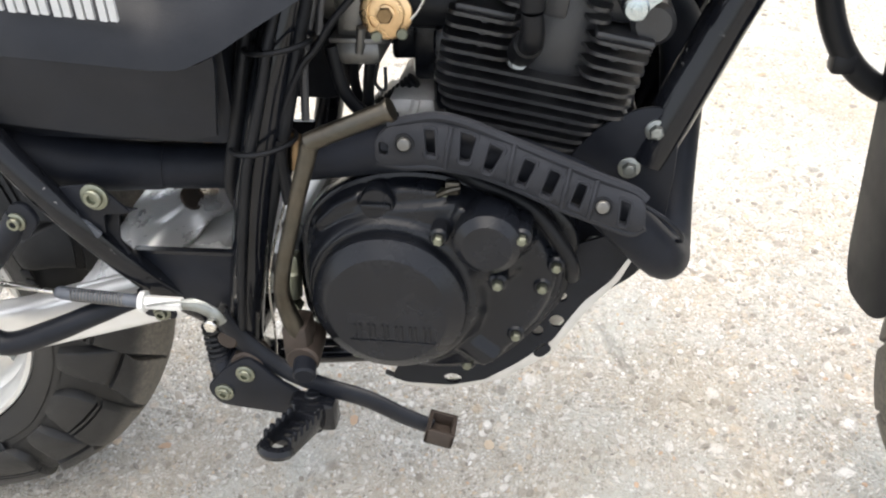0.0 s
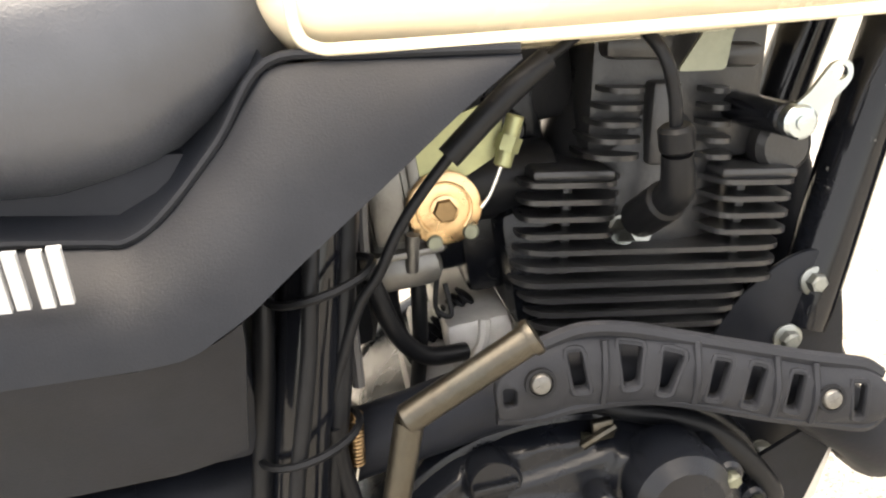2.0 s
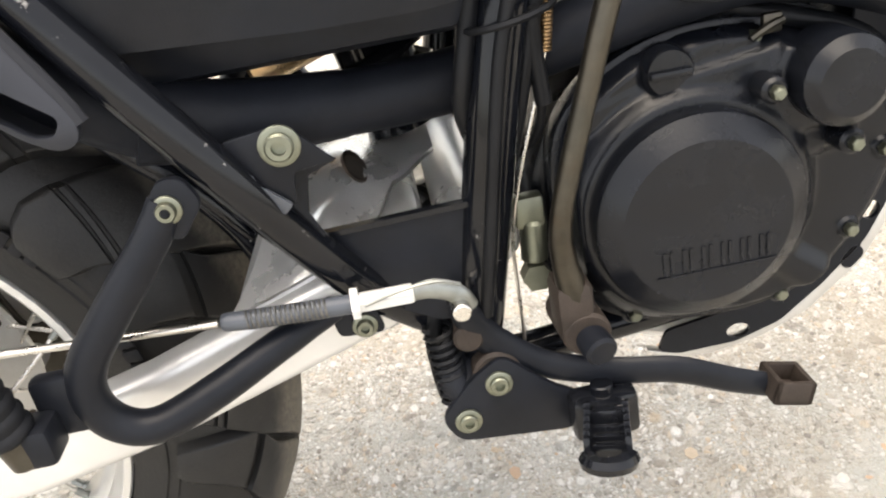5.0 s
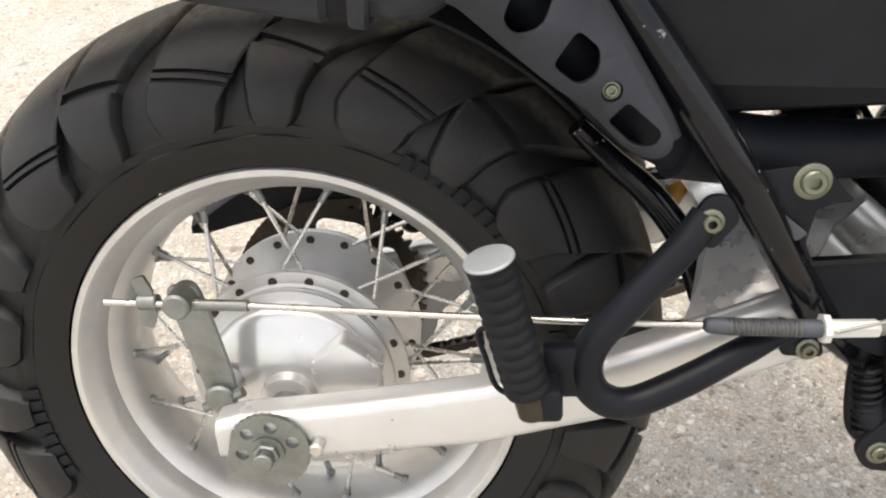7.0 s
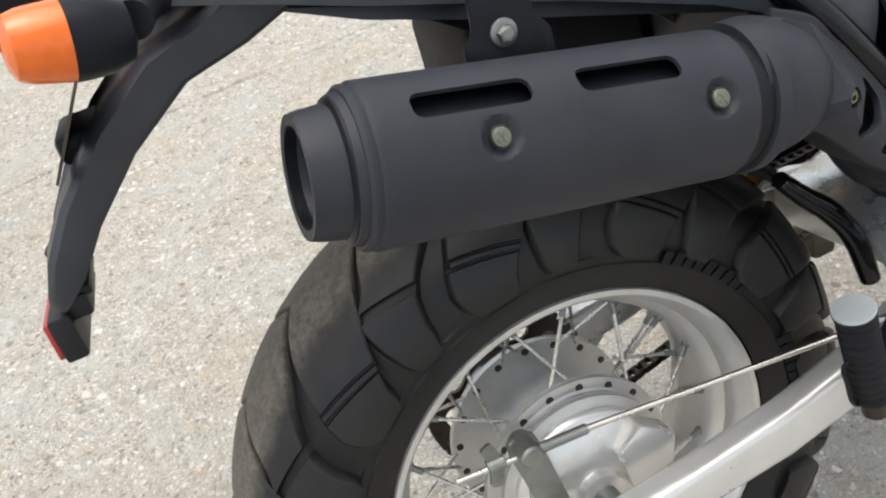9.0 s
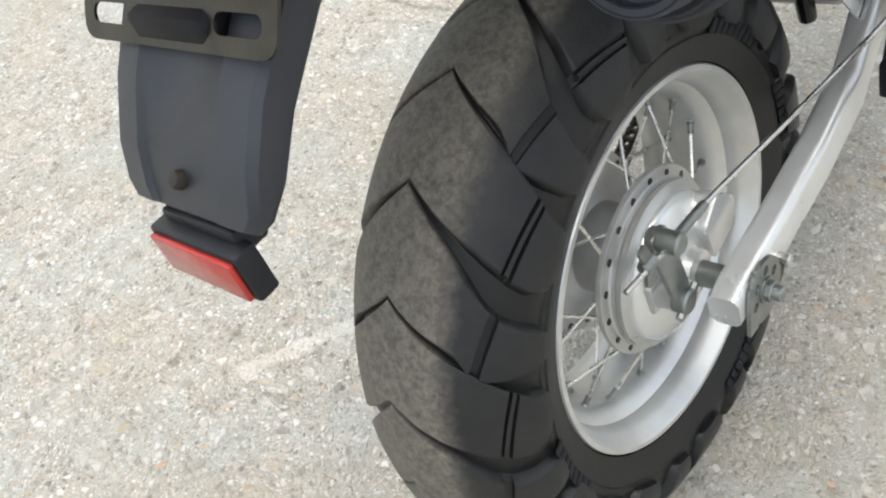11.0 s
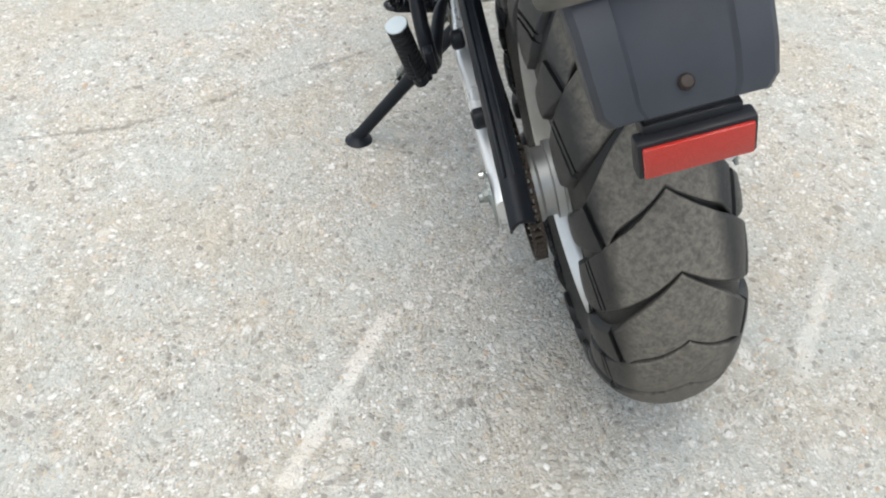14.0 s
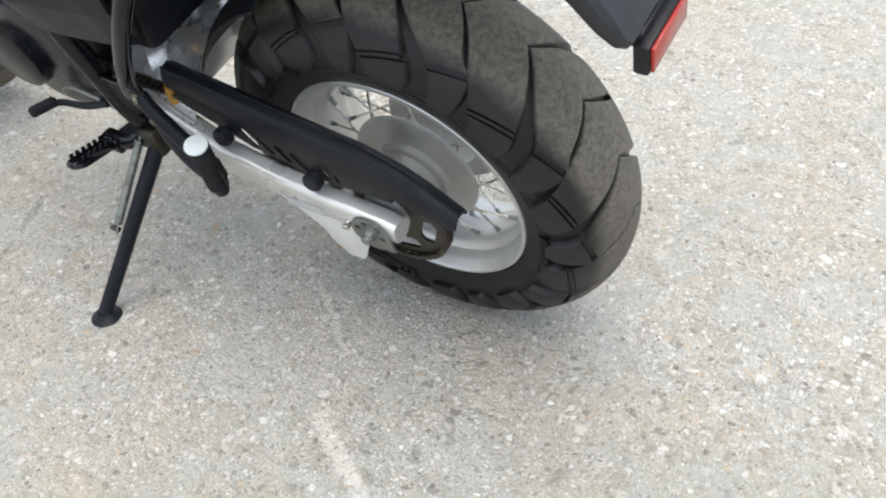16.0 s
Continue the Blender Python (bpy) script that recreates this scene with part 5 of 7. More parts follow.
def side_cover(side):
    up = lerp_cols([(0.262, 0.334, 0.392, 0.184, 0.165, 0.006), (0.300, 0.326, 0.385, 0.190, 0.166, 0.006), (0.390, 0.322, 0.376, 0.196, 0.168, 0.006), (0.440, 0.319, 0.367, 0.197, 0.167, 0.006), (0.455, 0.318, 0.364, 0.197, 0.166, 0.006), (0.474, 0.318, 0.373, 0.196, 0.163, 0.006), (0.500, 0.329, 0.396, 0.191, 0.153, 0.006), (0.528, 0.346, 0.425, 0.183, 0.147, 0.005), (0.570, 0.370, 0.421, 0.172, 0.149, 0.003), (0.610, 0.394, 0.417, 0.163, 0.151, 0.002), (0.638, 0.409, 0.4125, 0.157, 0.155, 0.0)], 48)
    ob = part("side_cover", skin(up, 0.004, side, 10), PLASTIC, bike, "satin black plastic side cover with scuffed crease", 30)
    low = lerp_cols([(0.262, 0.274, 0.3335, 0.170, 0.1835, 0.0), (0.300, 0.264, 0.3255, 0.174, 0.1895, 0.0), (0.400, 0.258, 0.3215, 0.179, 0.1955, 0.0), (0.455, 0.257, 0.3175, 0.179, 0.1965, 0.0), (0.480, 0.257, 0.3195, 0.175, 0.194, 0.0), (0.497, 0.258, 0.3270, 0.171, 0.191, 0.0)], 22)
    sheared = skin(low, 0.004, side, 6)
    for v in sheared.verts:
        v.co.x -= max(0.0, 0.322 - v.co.z) * 0.24 * max(0.0, v.co.x - 0.44) / 0.057
    part("lower_panel", sheared, PLASTIC, ob, "plain black lower panel", 30)
    rim = tube([(0.262, side * 0.1655, 0.3935), (0.39, side * 0.1685, 0.3775), (0.440, side * 0.1675, 0.3680), (0.455, side * 0.1665, 0.3655), (0.472, side * 0.1635, 0.3735), (0.500, side * 0.1535, 0.3975), (0.528, side * 0.1475, 0.4265), (0.57, side * 0.1490, 0.4225), (0.638, side * 0.1555, 0.4135)], 0.0024, 8)
    part("cover_edge", rim, PLASTIC, ob)
    shelf = []
    for x, y, z in ((0.262, 0.1655, 0.3935), (0.33, 0.167, 0.386), (0.39, 0.1685, 0.3775), (0.440, 0.1675, 0.3680), (0.455, 0.1665, 0.3655), (0.472, 0.1635, 0.3735), (0.500, 0.1535, 0.3975), (0.528, 0.1475, 0.4265)):
        shelf.append([Vector((x, side * y, z)), Vector((x - 0.006, side * (y - 0.020), z + 0.010)), Vector((x - 0.010, side * (y - 0.048), z + 0.014)), Vector((x - 0.010, side * (y - 0.048), z + 0.011)), Vector((x - 0.006, side * (y - 0.021), z + 0.007)), Vector((x, side * (y - 0.002), z - 0.003))])
    part("cover_shelf", bridge_rings(bmesh.new(), shelf), PLASTIC, ob)
    return ob


right_cover = side_cover(-1)
side_cover(1)
# the maker's mark on the cover as plain pale bars
fb = None
for k in range(6):
    for j in (0, 1):
        x = 0.4370 - 0.0165 * k - 0.0072 * j
        m = Matrix.Translation((x, -0.2018 + 0.0002 * k, 0.3660 + 0.0012 * k)) @ pose(0, 0, 0, 16, 0, 0) @ Matrix.Rotation(radians(8), 4, "Y")
        if fb is None:
            fb = part("pale_bar", box(-0.0026, 0.0026, -0.0016, 0.0012, -0.0130, 0.0130), LETTER, right_cover)
            fb.matrix_basis = m
        else:
            again("pale_bar", fb, m, right_cover)


def cushion(keys, n=18, m=20, belly=0.6, side=0.55):
    """Loft across the length: keys of (x, low z, high z, half width)."""
    rings = []
    kx = [k[0] for k in keys]
    for x in np.linspace(kx[0], kx[-1], n):
        z0, z1, w = (float(np.interp(x, kx, [k[j] for k in keys])) for j in (1, 2, 3))
        ring = []
        for k in range(m):
            a = 2 * math.pi * k / m
            c, s = math.cos(a), math.sin(a)
            ring.append(Vector((x, w * math.copysign(abs(c) ** side, c), (z0 + z1) / 2 + (z1 - z0) / 2 * math.copysign(abs(s) ** (0.6 if s > 0 else belly), s))))
        rings.append(ring)
    return bridge_rings(bmesh.new(), rings)


seat = part("seat", cushion([(-0.10, 0.475, 0.540, 0.085), (0.05, 0.445, 0.545, 0.120), (0.20, 0.404, 0.530, 0.158), (0.33, 0.380, 0.515, 0.177), (0.43, 0.368, 0.505, 0.177), (0.47, 0.373, 0.503, 0.171), (0.515, 0.397, 0.502, 0.150), (0.548, 0.428, 0.500, 0.118)], 44, 36, 0.6, 0.8), VINYL, bike, "long smooth black vinyl seat", 60)

tank = part("fuel_tank", cushion([(0.524, 0.440, 0.520, 0.130), (0.531, 0.430, 0.54, 0.142), (0.541, 0.419, 0.560, 0.149), (0.62, 0.406, 0.585, 0.153), (0.72, 0.397, 0.60, 0.157), (0.82, 0.389, 0.60, 0.152), (0.92, 0.385, 0.585, 0.120), (0.97, 0.42, 0.56, 0.08)], 60, 48, 0.30), CREAM, bike, "glossy cream painted fuel tank", 60)
for side in (-1, 1):
    part("pressed_panel", tube([(0.546, side * 0.1470, 0.470), (0.543, side * 0.1475, 0.440), (0.550, side * 0.1485, 0.4290), (0.570, side * 0.1500, 0.4255), (0.64, side * 0.1530, 0.4180), (0.74, side * 0.1560, 0.4080), (0.82, side * 0.1520, 0.4000)], 0.0030, 8), CREAM, tank)

airbox = part("air_box", merge(box(0.270, 0.490, -0.150, 0.150, 0.236, 0.400, 0.015), box(0.30, 0.47, -0.095, 0.095, 0.255, 0.300, 0.008)), SATIN, bike, "black plastic air box behind the side covers")
part("shock_body", merge(tube([(0.44, 0.0, 0.150), (0.40, 0.0, 0.36)], 0.028, 18), coil((0.44, 0, 0.165), (0.405, 0, 0.34), 0.034, 0.005, 7)), GLOSS, bike, "black shock absorber spring")
# added black blocks: they keep the gaps behind the carburettor dark
part("carb_backing", merge(box(0.485, 0.552, -0.045, 0.125, 0.235, 0.420, 0.015), box(0.545, 0.640, 0.030, 0.125, 0.262, 0.420, 0.015)), RUBBER, airbox, "added black block behind the carburettor")
part("shock_reservoir", rod((0.335, 0.03, 0.205), (0.40, 0.03, 0.225), 0.018, 18, 0.003), GOLD, bike)


def rear_fender():
    keys = [(0.300, 0.300, 0.095, 0.050), (0.250, 0.345, 0.105, 0.045), (0.200, 0.380, 0.110, 0.040), (0.100, 0.412, 0.112, 0.036), (0.0, 0.442, 0.110, 0.034), (-0.080, 0.468, 0.104, 0.034), (-0.140, 0.494, 0.092, 0.034), (-0.200, 0.520, 0.080, 0.034), (-0.245, 0.532, 0.070, 0.030)]
    rings = []
    for x, z, w, d in keys:
        t = 0.004
        sec = [(-w, z), (-w * 0.96, z + d * 0.7), (-w * 0.80, z + d), (0, z + d * 1.12), (w * 0.80, z + d), (w * 0.96, z + d * 0.7), (w, z), (w - t, z), (w * 0.93, z + d * 0.66), (w * 0.78, z + d - t), (0, z + d * 1.12 - t), (-w * 0.78, z + d - t), (-w * 0.93, z + d * 0.66), (-w + t, z)]
        rings.append([Vector((x, y, q)) for y, q in sec])
    return bridge_rings(bmesh.new(), rings)


fender = part("rear_fender", rear_fender(), FENDER, bike, "black plastic rear fender and tail")
for side in (-1, 1):
    part("tail_panel", skin(lerp_cols([(-0.215, 0.520, 0.548, 0.086, 0.090, 0.003), (-0.14, 0.498, 0.545, 0.104, 0.106, 0.004), (-0.08, 0.478, 0.540, 0.116, 0.118, 0.005), (0.05, 0.440, 0.500, 0.134, 0.140, 0.006), (0.15, 0.405, 0.460, 0.150, 0.158, 0.006), (0.215, 0.372, 0.430, 0.160, 0.168, 0.005), (0.262, 0.335, 0.395, 0.164, 0.170, 0.003)], 30), 0.004, side, 6), TAIL, fender, "black tail side panel with its sheen painted in grey")
part("tool_box", box(0.000, 0.150, -0.050, 0.085, 0.350, 0.430, 0.010), RUBBER, fender, "black box under the seat")
part("inner_fender", shifted(fender_sheet(29, 68, 0.340, 0.078, 0.016), pose(0, 0.018, 0)), RUBBER, fender, "black rubber splash guard ahead of the tyre")


def tail_flap():
    """The hanging mud flap, dished, with folded edges; it narrows to the reflector."""
    keys = [(-0.140, 0.516, 0.104), (-0.175, 0.500, 0.098), (-0.218, 0.486, 0.086), (-0.264, 0.452, 0.079), (-0.303, 0.412, 0.074), (-0.326, 0.380, 0.0715), (-0.336, 0.358, 0.0690), (-0.340, 0.349, 0.0610)]
    rings = []
    for i, (x, z, w) in enumerate(keys):
        d = Vector((-0.72, 0, -0.69)) if i < 6 else Vector((-0.5, 0, -0.86))
        out = Vector((d.z, 0, -d.x))  # outward, away from the tyre
        out = Vector((-0.69, 0, 0.72))
        t = 0.0035
        fold = (0.030, 0.028, 0.026, 0.024, 0.022, 0.020, 0.010, 0.006)[i]
        sec = [(-w, -fold), (-w, -0.003), (-w * 0.93, 0.002), (-w * 0.58, 0.004), (-w * 0.52, 0.0005), (w * 0.52, 0.0005), (w * 0.58, 0.004), (w * 0.93, 0.002), (w, -0.003), (w, -fold)]
        pts = [Vector((x, y, z)) + out * q for y, q in sec] + [Vector((x, y * 0.965, z)) + out * (q - t) for y, q in sec[::-1]]
        rings.append([p + Vector((0, 0.004, 0)) for p in pts])
    return bridge_rings(bmesh.new(), rings)


flap = part("mud_flap", tail_flap(), FENDER, fender, "black plastic mud flap with a rivet")
part("flap_rivet", lathe([(0.0062, -0.002), (0.0062, 0.002), (0.0045, 0.0045), (0.0005, 0.0052)], (-0.3335, 0.005, 0.3690), (-0.69, 0, 0.72), 18), RUST, flap, "brown rusty rivet")
refl = part("rear_reflector", box(-0.3520, -0.3350, -0.0440, 0.0500, 0.3000, 0.3360, 0.003), REFLECTOR_BACK, fender, "red reflector in a black housing")
part("reflector_foot", box(-0.3420, -0.3200, -0.0360, 0.0420, 0.3260, 0.3440, 0.003), REFLECTOR_BACK, refl)
part("reflector_neck", box(-0.3380, -0.3150, -0.0330, 0.0390, 0.3400, 0.3480, 0.002), REFLECTOR_BACK, refl)
part("red_face", box(-0.3560, -0.3518, -0.0400, 0.0460, 0.3035, 0.3325, 0.0012), RED_LENS, refl, "red prismatic face")
bracket = part("plate_bracket", shifted(plate(round_corners([(-0.098, -0.028), (0.098, -0.028), (0.098, 0.042), (-0.098, 0.042)], 0.014), -0.001, 0.001, [slot_outline(-0.080, -0.012, -0.050, -0.012, 0.006), slot_outline(0.050, -0.012, 0.080, -0.012, 0.006)]), Matrix.Translation((-0.2800, 0.004, 0.4560)) @ pose(0, 0, 0, 0, 0, 90) @ pose(0, 0, 0, 34, 0, 0)), BARE, fender, "bare metal plate bracket with slots")
part("bracket_block", box(-0.294, -0.255, -0.036, 0.042, 0.430, 0.452, 0.006), RUBBER, bracket)

tail = part("tail_light", box(-0.315, -0.235, -0.052, 0.058, 0.528, 0.590, 0.012), SATIN, bike, "red tail light in a black body")
part("red_lens", merge(box(-0.352, -0.305, -0.060, 0.066, 0.520, 0.600, 0.012), box(-0.345, -0.25, -0.050, 0.056, 0.514, 0.530, 0.006)), RED_TAIL, tail, "bright red lens")


def indicator(side):
    stem = part("turn_signal", tube([(-0.190, side * 0.070, 0.522), (-0.205, side * 0.115, 0.520), (-0.212, side * 0.150, 0.517)], [0.013, 0.011, 0.011], 14), SATIN, bike, "orange turn signal with black body")
    ax = Vector((-1, side * 0.22, 0.20)).normalized()
    c = Vector((-0.2335, side * 0.157, 0.5165))
    part("signal_body", lathe([(0.009, -0.020), (0.0165, -0.017), (0.0205, -0.006), (0.0218, 0.008), (0.0218, 0.014), (0.010, 0.015)], c, ax, 32), SATIN, stem)
    part("amber_lens", lathe([(0.0212, 0.0135), (0.0212, 0.017), (0.0192, 0.034), (0.0168, 0.041), (0.011, 0.044), (0.0005, 0.045)], c, ax, 32), AMBER, stem, "orange ribbed lens")


indicator(-1)
indicator(1)


# ---- exhaust ----
pipe_line = [(0.775, 0.000, 0.326), (0.812, 0.001, 0.324), (0.838, 0.004, 0.298), (0.847, 0.006, 0.248), (0.848, -0.002, 0.190), (0.846, -0.028, 0.146), (0.843, -0.066, 0.122), (0.837, -0.100, 0.128), (0.824, -0.124, 0.148), (0.803, -0.132, 0.172), (0.765, -0.125, 0.201), (0.705, -0.127, 0.2255), (0.655, -0.127, 0.2355), (0.604, -0.121, 0.2300), (0.562, -0.113, 0.2195), (0.530, -0.107, 0.2120), (0.485, -0.1030, 0.2015), (0.440, -0.106, 0.1995), (0.395, -0.114, 0.2020), (0.345, -0.127, 0.2080), (0.300, -0.140, 0.218), (0.255, -0.156, 0.252), (0.215, -0.174, 0.302), (0.170, -0.186, 0.345), (0.120, -0.190, 0.364)]
exhaust = part("exhaust_pipe", tube(pipe_line, 0.0198, 20), PIPE, bike, "matt black exhaust pipe from the cylinder to the silencer")
part("pipe_collar", tube([(0.405, -0.1125, 0.2012), (0.345, -0.127, 0.2080), (0.292, -0.1425, 0.2220)], [0.0205, 0.0235, 0.0250], 20), PIPE, exhaust)


def front_shield():
    """A pressed heat shield over the header: an arched strip with a row of slanted windows in raised rims."""
    top = [(0.601, 0.255), (0.611, 0.265), (0.634, 0.2705), (0.651, 0.2725), (0.673, 0.2675), (0.703, 0.2555), (0.735, 0.2425), (0.767, 0.2295), (0.797, 0.2185), (0.808, 0.210)]
    bot = [(0.809, 0.187), (0.798, 0.1815), (0.774, 0.1900), (0.744, 0.2010), (0.715, 0.2140), (0.687, 0.2250), (0.665, 0.2300), (0.640, 0.2320), (0.621, 0.2310), (0.601, 0.2350)]
    windows = (((0.605, 0.2540), (0.612, 0.2520), (0.611, 0.2425), (0.6045, 0.2430)), ((0.6395, 0.2640), (0.6475, 0.2630), (0.6485, 0.2430), (0.6400, 0.2440)), ((0.6670, 0.2620), (0.6790, 0.2580), (0.6735, 0.2390), (0.6655, 0.2400)), ((0.6890, 0.2540), (0.6995, 0.2490), (0.6900, 0.2300), (0.6830, 0.2330)), ((0.7150, 0.2430), (0.7240, 0.2390), (0.7165, 0.2200), (0.7085, 0.2230)), ((0.7345, 0.2350), (0.7430, 0.2310), (0.7360, 0.2110), (0.7275, 0.2150)), ((0.7560, 0.2250), (0.7635, 0.2220), (0.7585, 0.2030), (0.7500, 0.2070)), ((0.7890, 0.2120), (0.7970, 0.2090), (0.7950, 0.1900), (0.7885, 0.1920)))
    hs = [round_corners(w, 0.0028, 3) for w in windows]

    def middle(x):
        return float(np.interp(x, [0.60, 0.64, 0.70, 0.77, 0.81], [0.248, 0.2525, 0.2390, 0.2085, 0.198]))

    def arch(v):
        u = (v.z - middle(v.x)) / 0.022
        return (v.x, v.y + 0.010 * u * u * (1 if u > 0 else 0.7), v.z)

    ob = part("front_heat_shield", plate(round_corners(top + bot, 0.006), -0.1615, -0.1540, hs, soft=0.0014, bend=arch), HEAT, exhaust, "charcoal pressed heat shield with slanted windows", 30)
    part("shield_hook", tube([(0.808, -0.152, 0.204), (0.824, -0.156, 0.196), (0.838, -0.150, 0.180), (0.842, -0.134, 0.164), (0.836, -0.122, 0.158)], 0.0018, 8), SATIN, ob)
    for rim in (top[1:], bot):
        part("shield_fold", tube([(x, -0.1530, z) for x, z in rim], 0.0042, 8), HEAT, ob)
    for x in (0.6570, 0.7045, 0.7465, 0.7675):
        z = middle(x)
        part("shield_rib", tube([(x + 0.003, -0.1560, z + 0.017), (x, -0.1612, z), (x - 0.002, -0.1575, z - 0.016)], 0.0022, 6), HEAT, ob)
    for w in windows[1:]:
        mid = sum((Vector(q) for q in w), Vector((0, 0))) / 4
        out = [mid + (Vector(q) - mid) * 1.22 for q in w]
        line = [arch(Vector((q.x, -0.1608, q.y))) for q in round_corners(out, 0.003, 2)]
        part("window_rim", tube(line + line[:1], 0.0016, 6, 1, closed=True), HEAT, ob)
    for p in ((0.6240, -0.1617, 0.2530), (0.7755, -0.1617, 0.2072)):
        part("shield_screw", shifted(cross_screw_mesh(0.0056, 0.0030), facing(p, (0, -1, 0.1))), CARB, ob, "plated cross-head screw")
        part("screw_ring", shifted(lathe([(0.0080, -0.001), (0.0078, 0.0012), (0.0062, 0.0012), (0.0060, -0.001)], (0, 0, 0), (0, 0, 1), 24), facing(p, (0, -1, 0.1))), RUBBER, ob)
    return ob


front_shield()

# silencer: a fat can in a pressed outer shield
MUFF_A, MUFF_B = Vector((-0.136, -0.2065, 0.4135)), Vector((0.112, -0.1950, 0.3575))
maxis = (MUFF_B - MUFF_A).normalized()
# satin black body: the shade seen through the shield's slots is painted in
can = part("silencer", lathe([(0.0004, -0.0020), (0.0278, -0.0020), (0.0282, -0.030), (0.0335, -0.031), (0.0345, -0.026), (0.0365, -0.012), (0.0405, -0.010), (0.0420, -0.004), (0.0420, 0.004), (0.0430, 0.006), (0.0430, 0.010), (0.0360, 0.014), (0.0360, 0.255), (0.034, 0.264), (0.030, 0.275), (0.021, 0.300)], MUFF_A, maxis, 48), SATIN, bike, "black round silencer beside the rear tyre")
mouth_side = Vector((0, -1, 0))
mouth_down = maxis.cross(mouth_side).normalized()
if mouth_down.z > 0:
    mouth_down = -mouth_down
part("outlet_bore", lathe([(0.0300, -0.0295), (0.0290, -0.0270), (0.0270, -0.0190), (0.0120, -0.0165), (0.0004, -0.0160)], MUFF_A, maxis, 40, caps=False), CAN, can, "recessed grey end cap of the silencer")
part("outlet_hole", lathe([(0.0062, -0.0195), (0.0070, -0.0210), (0.0062, -0.0215), (0.0050, -0.0200), (0.0048, -0.0175), (0.0003, -0.0172)], MUFF_A + mouth_down * 0.016, maxis, 20), CHAIN, can, "small dark outlet in the end cap")


def can_shield():
    side = Vector((0, -1, 0))
    side = (side - maxis * side.dot(maxis)).normalized()
    up = maxis.cross(side)
    if up.z < 0:
        up = -up
    n_len, n_arc = 130, 86
    r = 0.0475
    bm = bmesh.new()
    length = (MUFF_B - MUFF_A).length - 0.011
    slots = ((0.0255, 0.0952), (0.1238, 0.1922))
    near = (0.0003, 0.0009, 0.0019, 0.0035, 0.0062)
    lens_ = sorted(set([i * length / n_len for i in range(n_len + 1) if not any(abs(i * length / n_len - e) < 0.0075 for s in slots for e in s)] + [q for s in slots for d in near for q in (s[0] + d, s[1] - d)] + [q for s in slots for q in (s[0] - 0.004, s[1] + 0.004)]))
    mid_a, half_a = radians(51.0), radians(10.0)

    def squeezed(l, a):
        """Draws the lines of the grid together at the slots' round ends."""
        for s0, s1 in slots:
            d = min(l - s0, s1 - l)
            if 0 < d < 0.0062 and abs(a - mid_a) < 2 * half_a:
                h = half_a * math.sqrt(1 - (1 - d / 0.0062) ** 2)
                u = abs(a - mid_a)
                v = u * h / half_a if u <= half_a else h + (u - half_a) * (2 * half_a - h) / half_a
                return mid_a + math.copysign(v, a - mid_a)
        return a

    arcs = [radians(-100 + 215 * k / n_arc) for k in range(n_arc + 1)]

    def point(l, a, rr):
        return MUFF_A + maxis * l + (side * math.cos(a) + up * math.sin(a)) * rr

    outer, inner = {}, {}
    for i, l in enumerate(lens_):
        for k, a in enumerate(arcs):
            dip = 0.0
            for dl, da in ((0.0700, radians(20)), (0.2130, radians(20))):
                q = math.hypot(l - dl, (a - da) * r)
                dip = max(dip, 0.0045 * (1.0 if q < 0.0078 else max(0.0, 0.5 + 0.5 * math.cos(math.pi * min(1.0, (q - 0.0078) / 0.0050)))))
            edge = 0.003 * max(0.0, 1 - min(l, length - l) / 0.004)
            b = squeezed(l, a)
            outer[i, k] = bm.verts.new(point(l, b, r - dip - edge))
            inner[i, k] = bm.verts.new(point(l, b, r - dip - edge - 0.0028))
    holes = set()
    for i in range(len(lens_) - 1):
        for k in range(n_arc):
            l, a = (lens_[i] + lens_[i + 1]) / 2, (arcs[k] + arcs[k + 1]) / 2
            if any(s0 < l < s1 for s0, s1 in slots) and abs(a - mid_a) < half_a:
                holes.add((i, k))
    for i in range(len(lens_) - 1):
        for k in range(n_arc):
            if (i, k) in holes:
                for (i2, k2), (p, q) in (((i - 1, k), ((i, k), (i, k + 1))), ((i + 1, k), ((i + 1, k), (i + 1, k + 1))), ((i, k - 1), ((i, k), (i + 1, k))), ((i, k + 1), ((i, k + 1), (i + 1, k + 1)))):
                    if (i2, k2) not in holes:
                        bm.faces.new((outer[p], outer[q], inner[q], inner[p]))
                continue
            bm.faces.new((outer[i, k], outer[i + 1, k], outer[i + 1, k + 1], outer[i, k + 1]))
            bm.faces.new((inner[i, k + 1], inner[i + 1, k + 1], inner[i + 1, k], inner[i, k]))
    last = len(lens_) - 1
    for k in range(n_arc):
        for i in (0, last):
            bm.faces.new((outer[i, k], outer[i, k + 1], inner[i, k + 1], inner[i, k]))
    for i in range(last):
        for k in (0, n_arc):
            bm.faces.new((outer[i, k], outer[i + 1, k], inner[i + 1, k], inner[i, k]))
    ob = part("silencer_shield", bm, CAN, can, "charcoal wraparound shield with two long slots", 30)
    for dl in (0.0700, 0.2130):
        a = radians(20)
        way = side * math.cos(a) + up * math.sin(a)
        p = MUFF_A + maxis * dl + way * (r - 0.0046)
        part("shield_screw", shifted(cross_screw_mesh(0.0066, 0.0046), facing(p, way)), YELLOW_ZINC, ob, "yellowish cross-head screw")


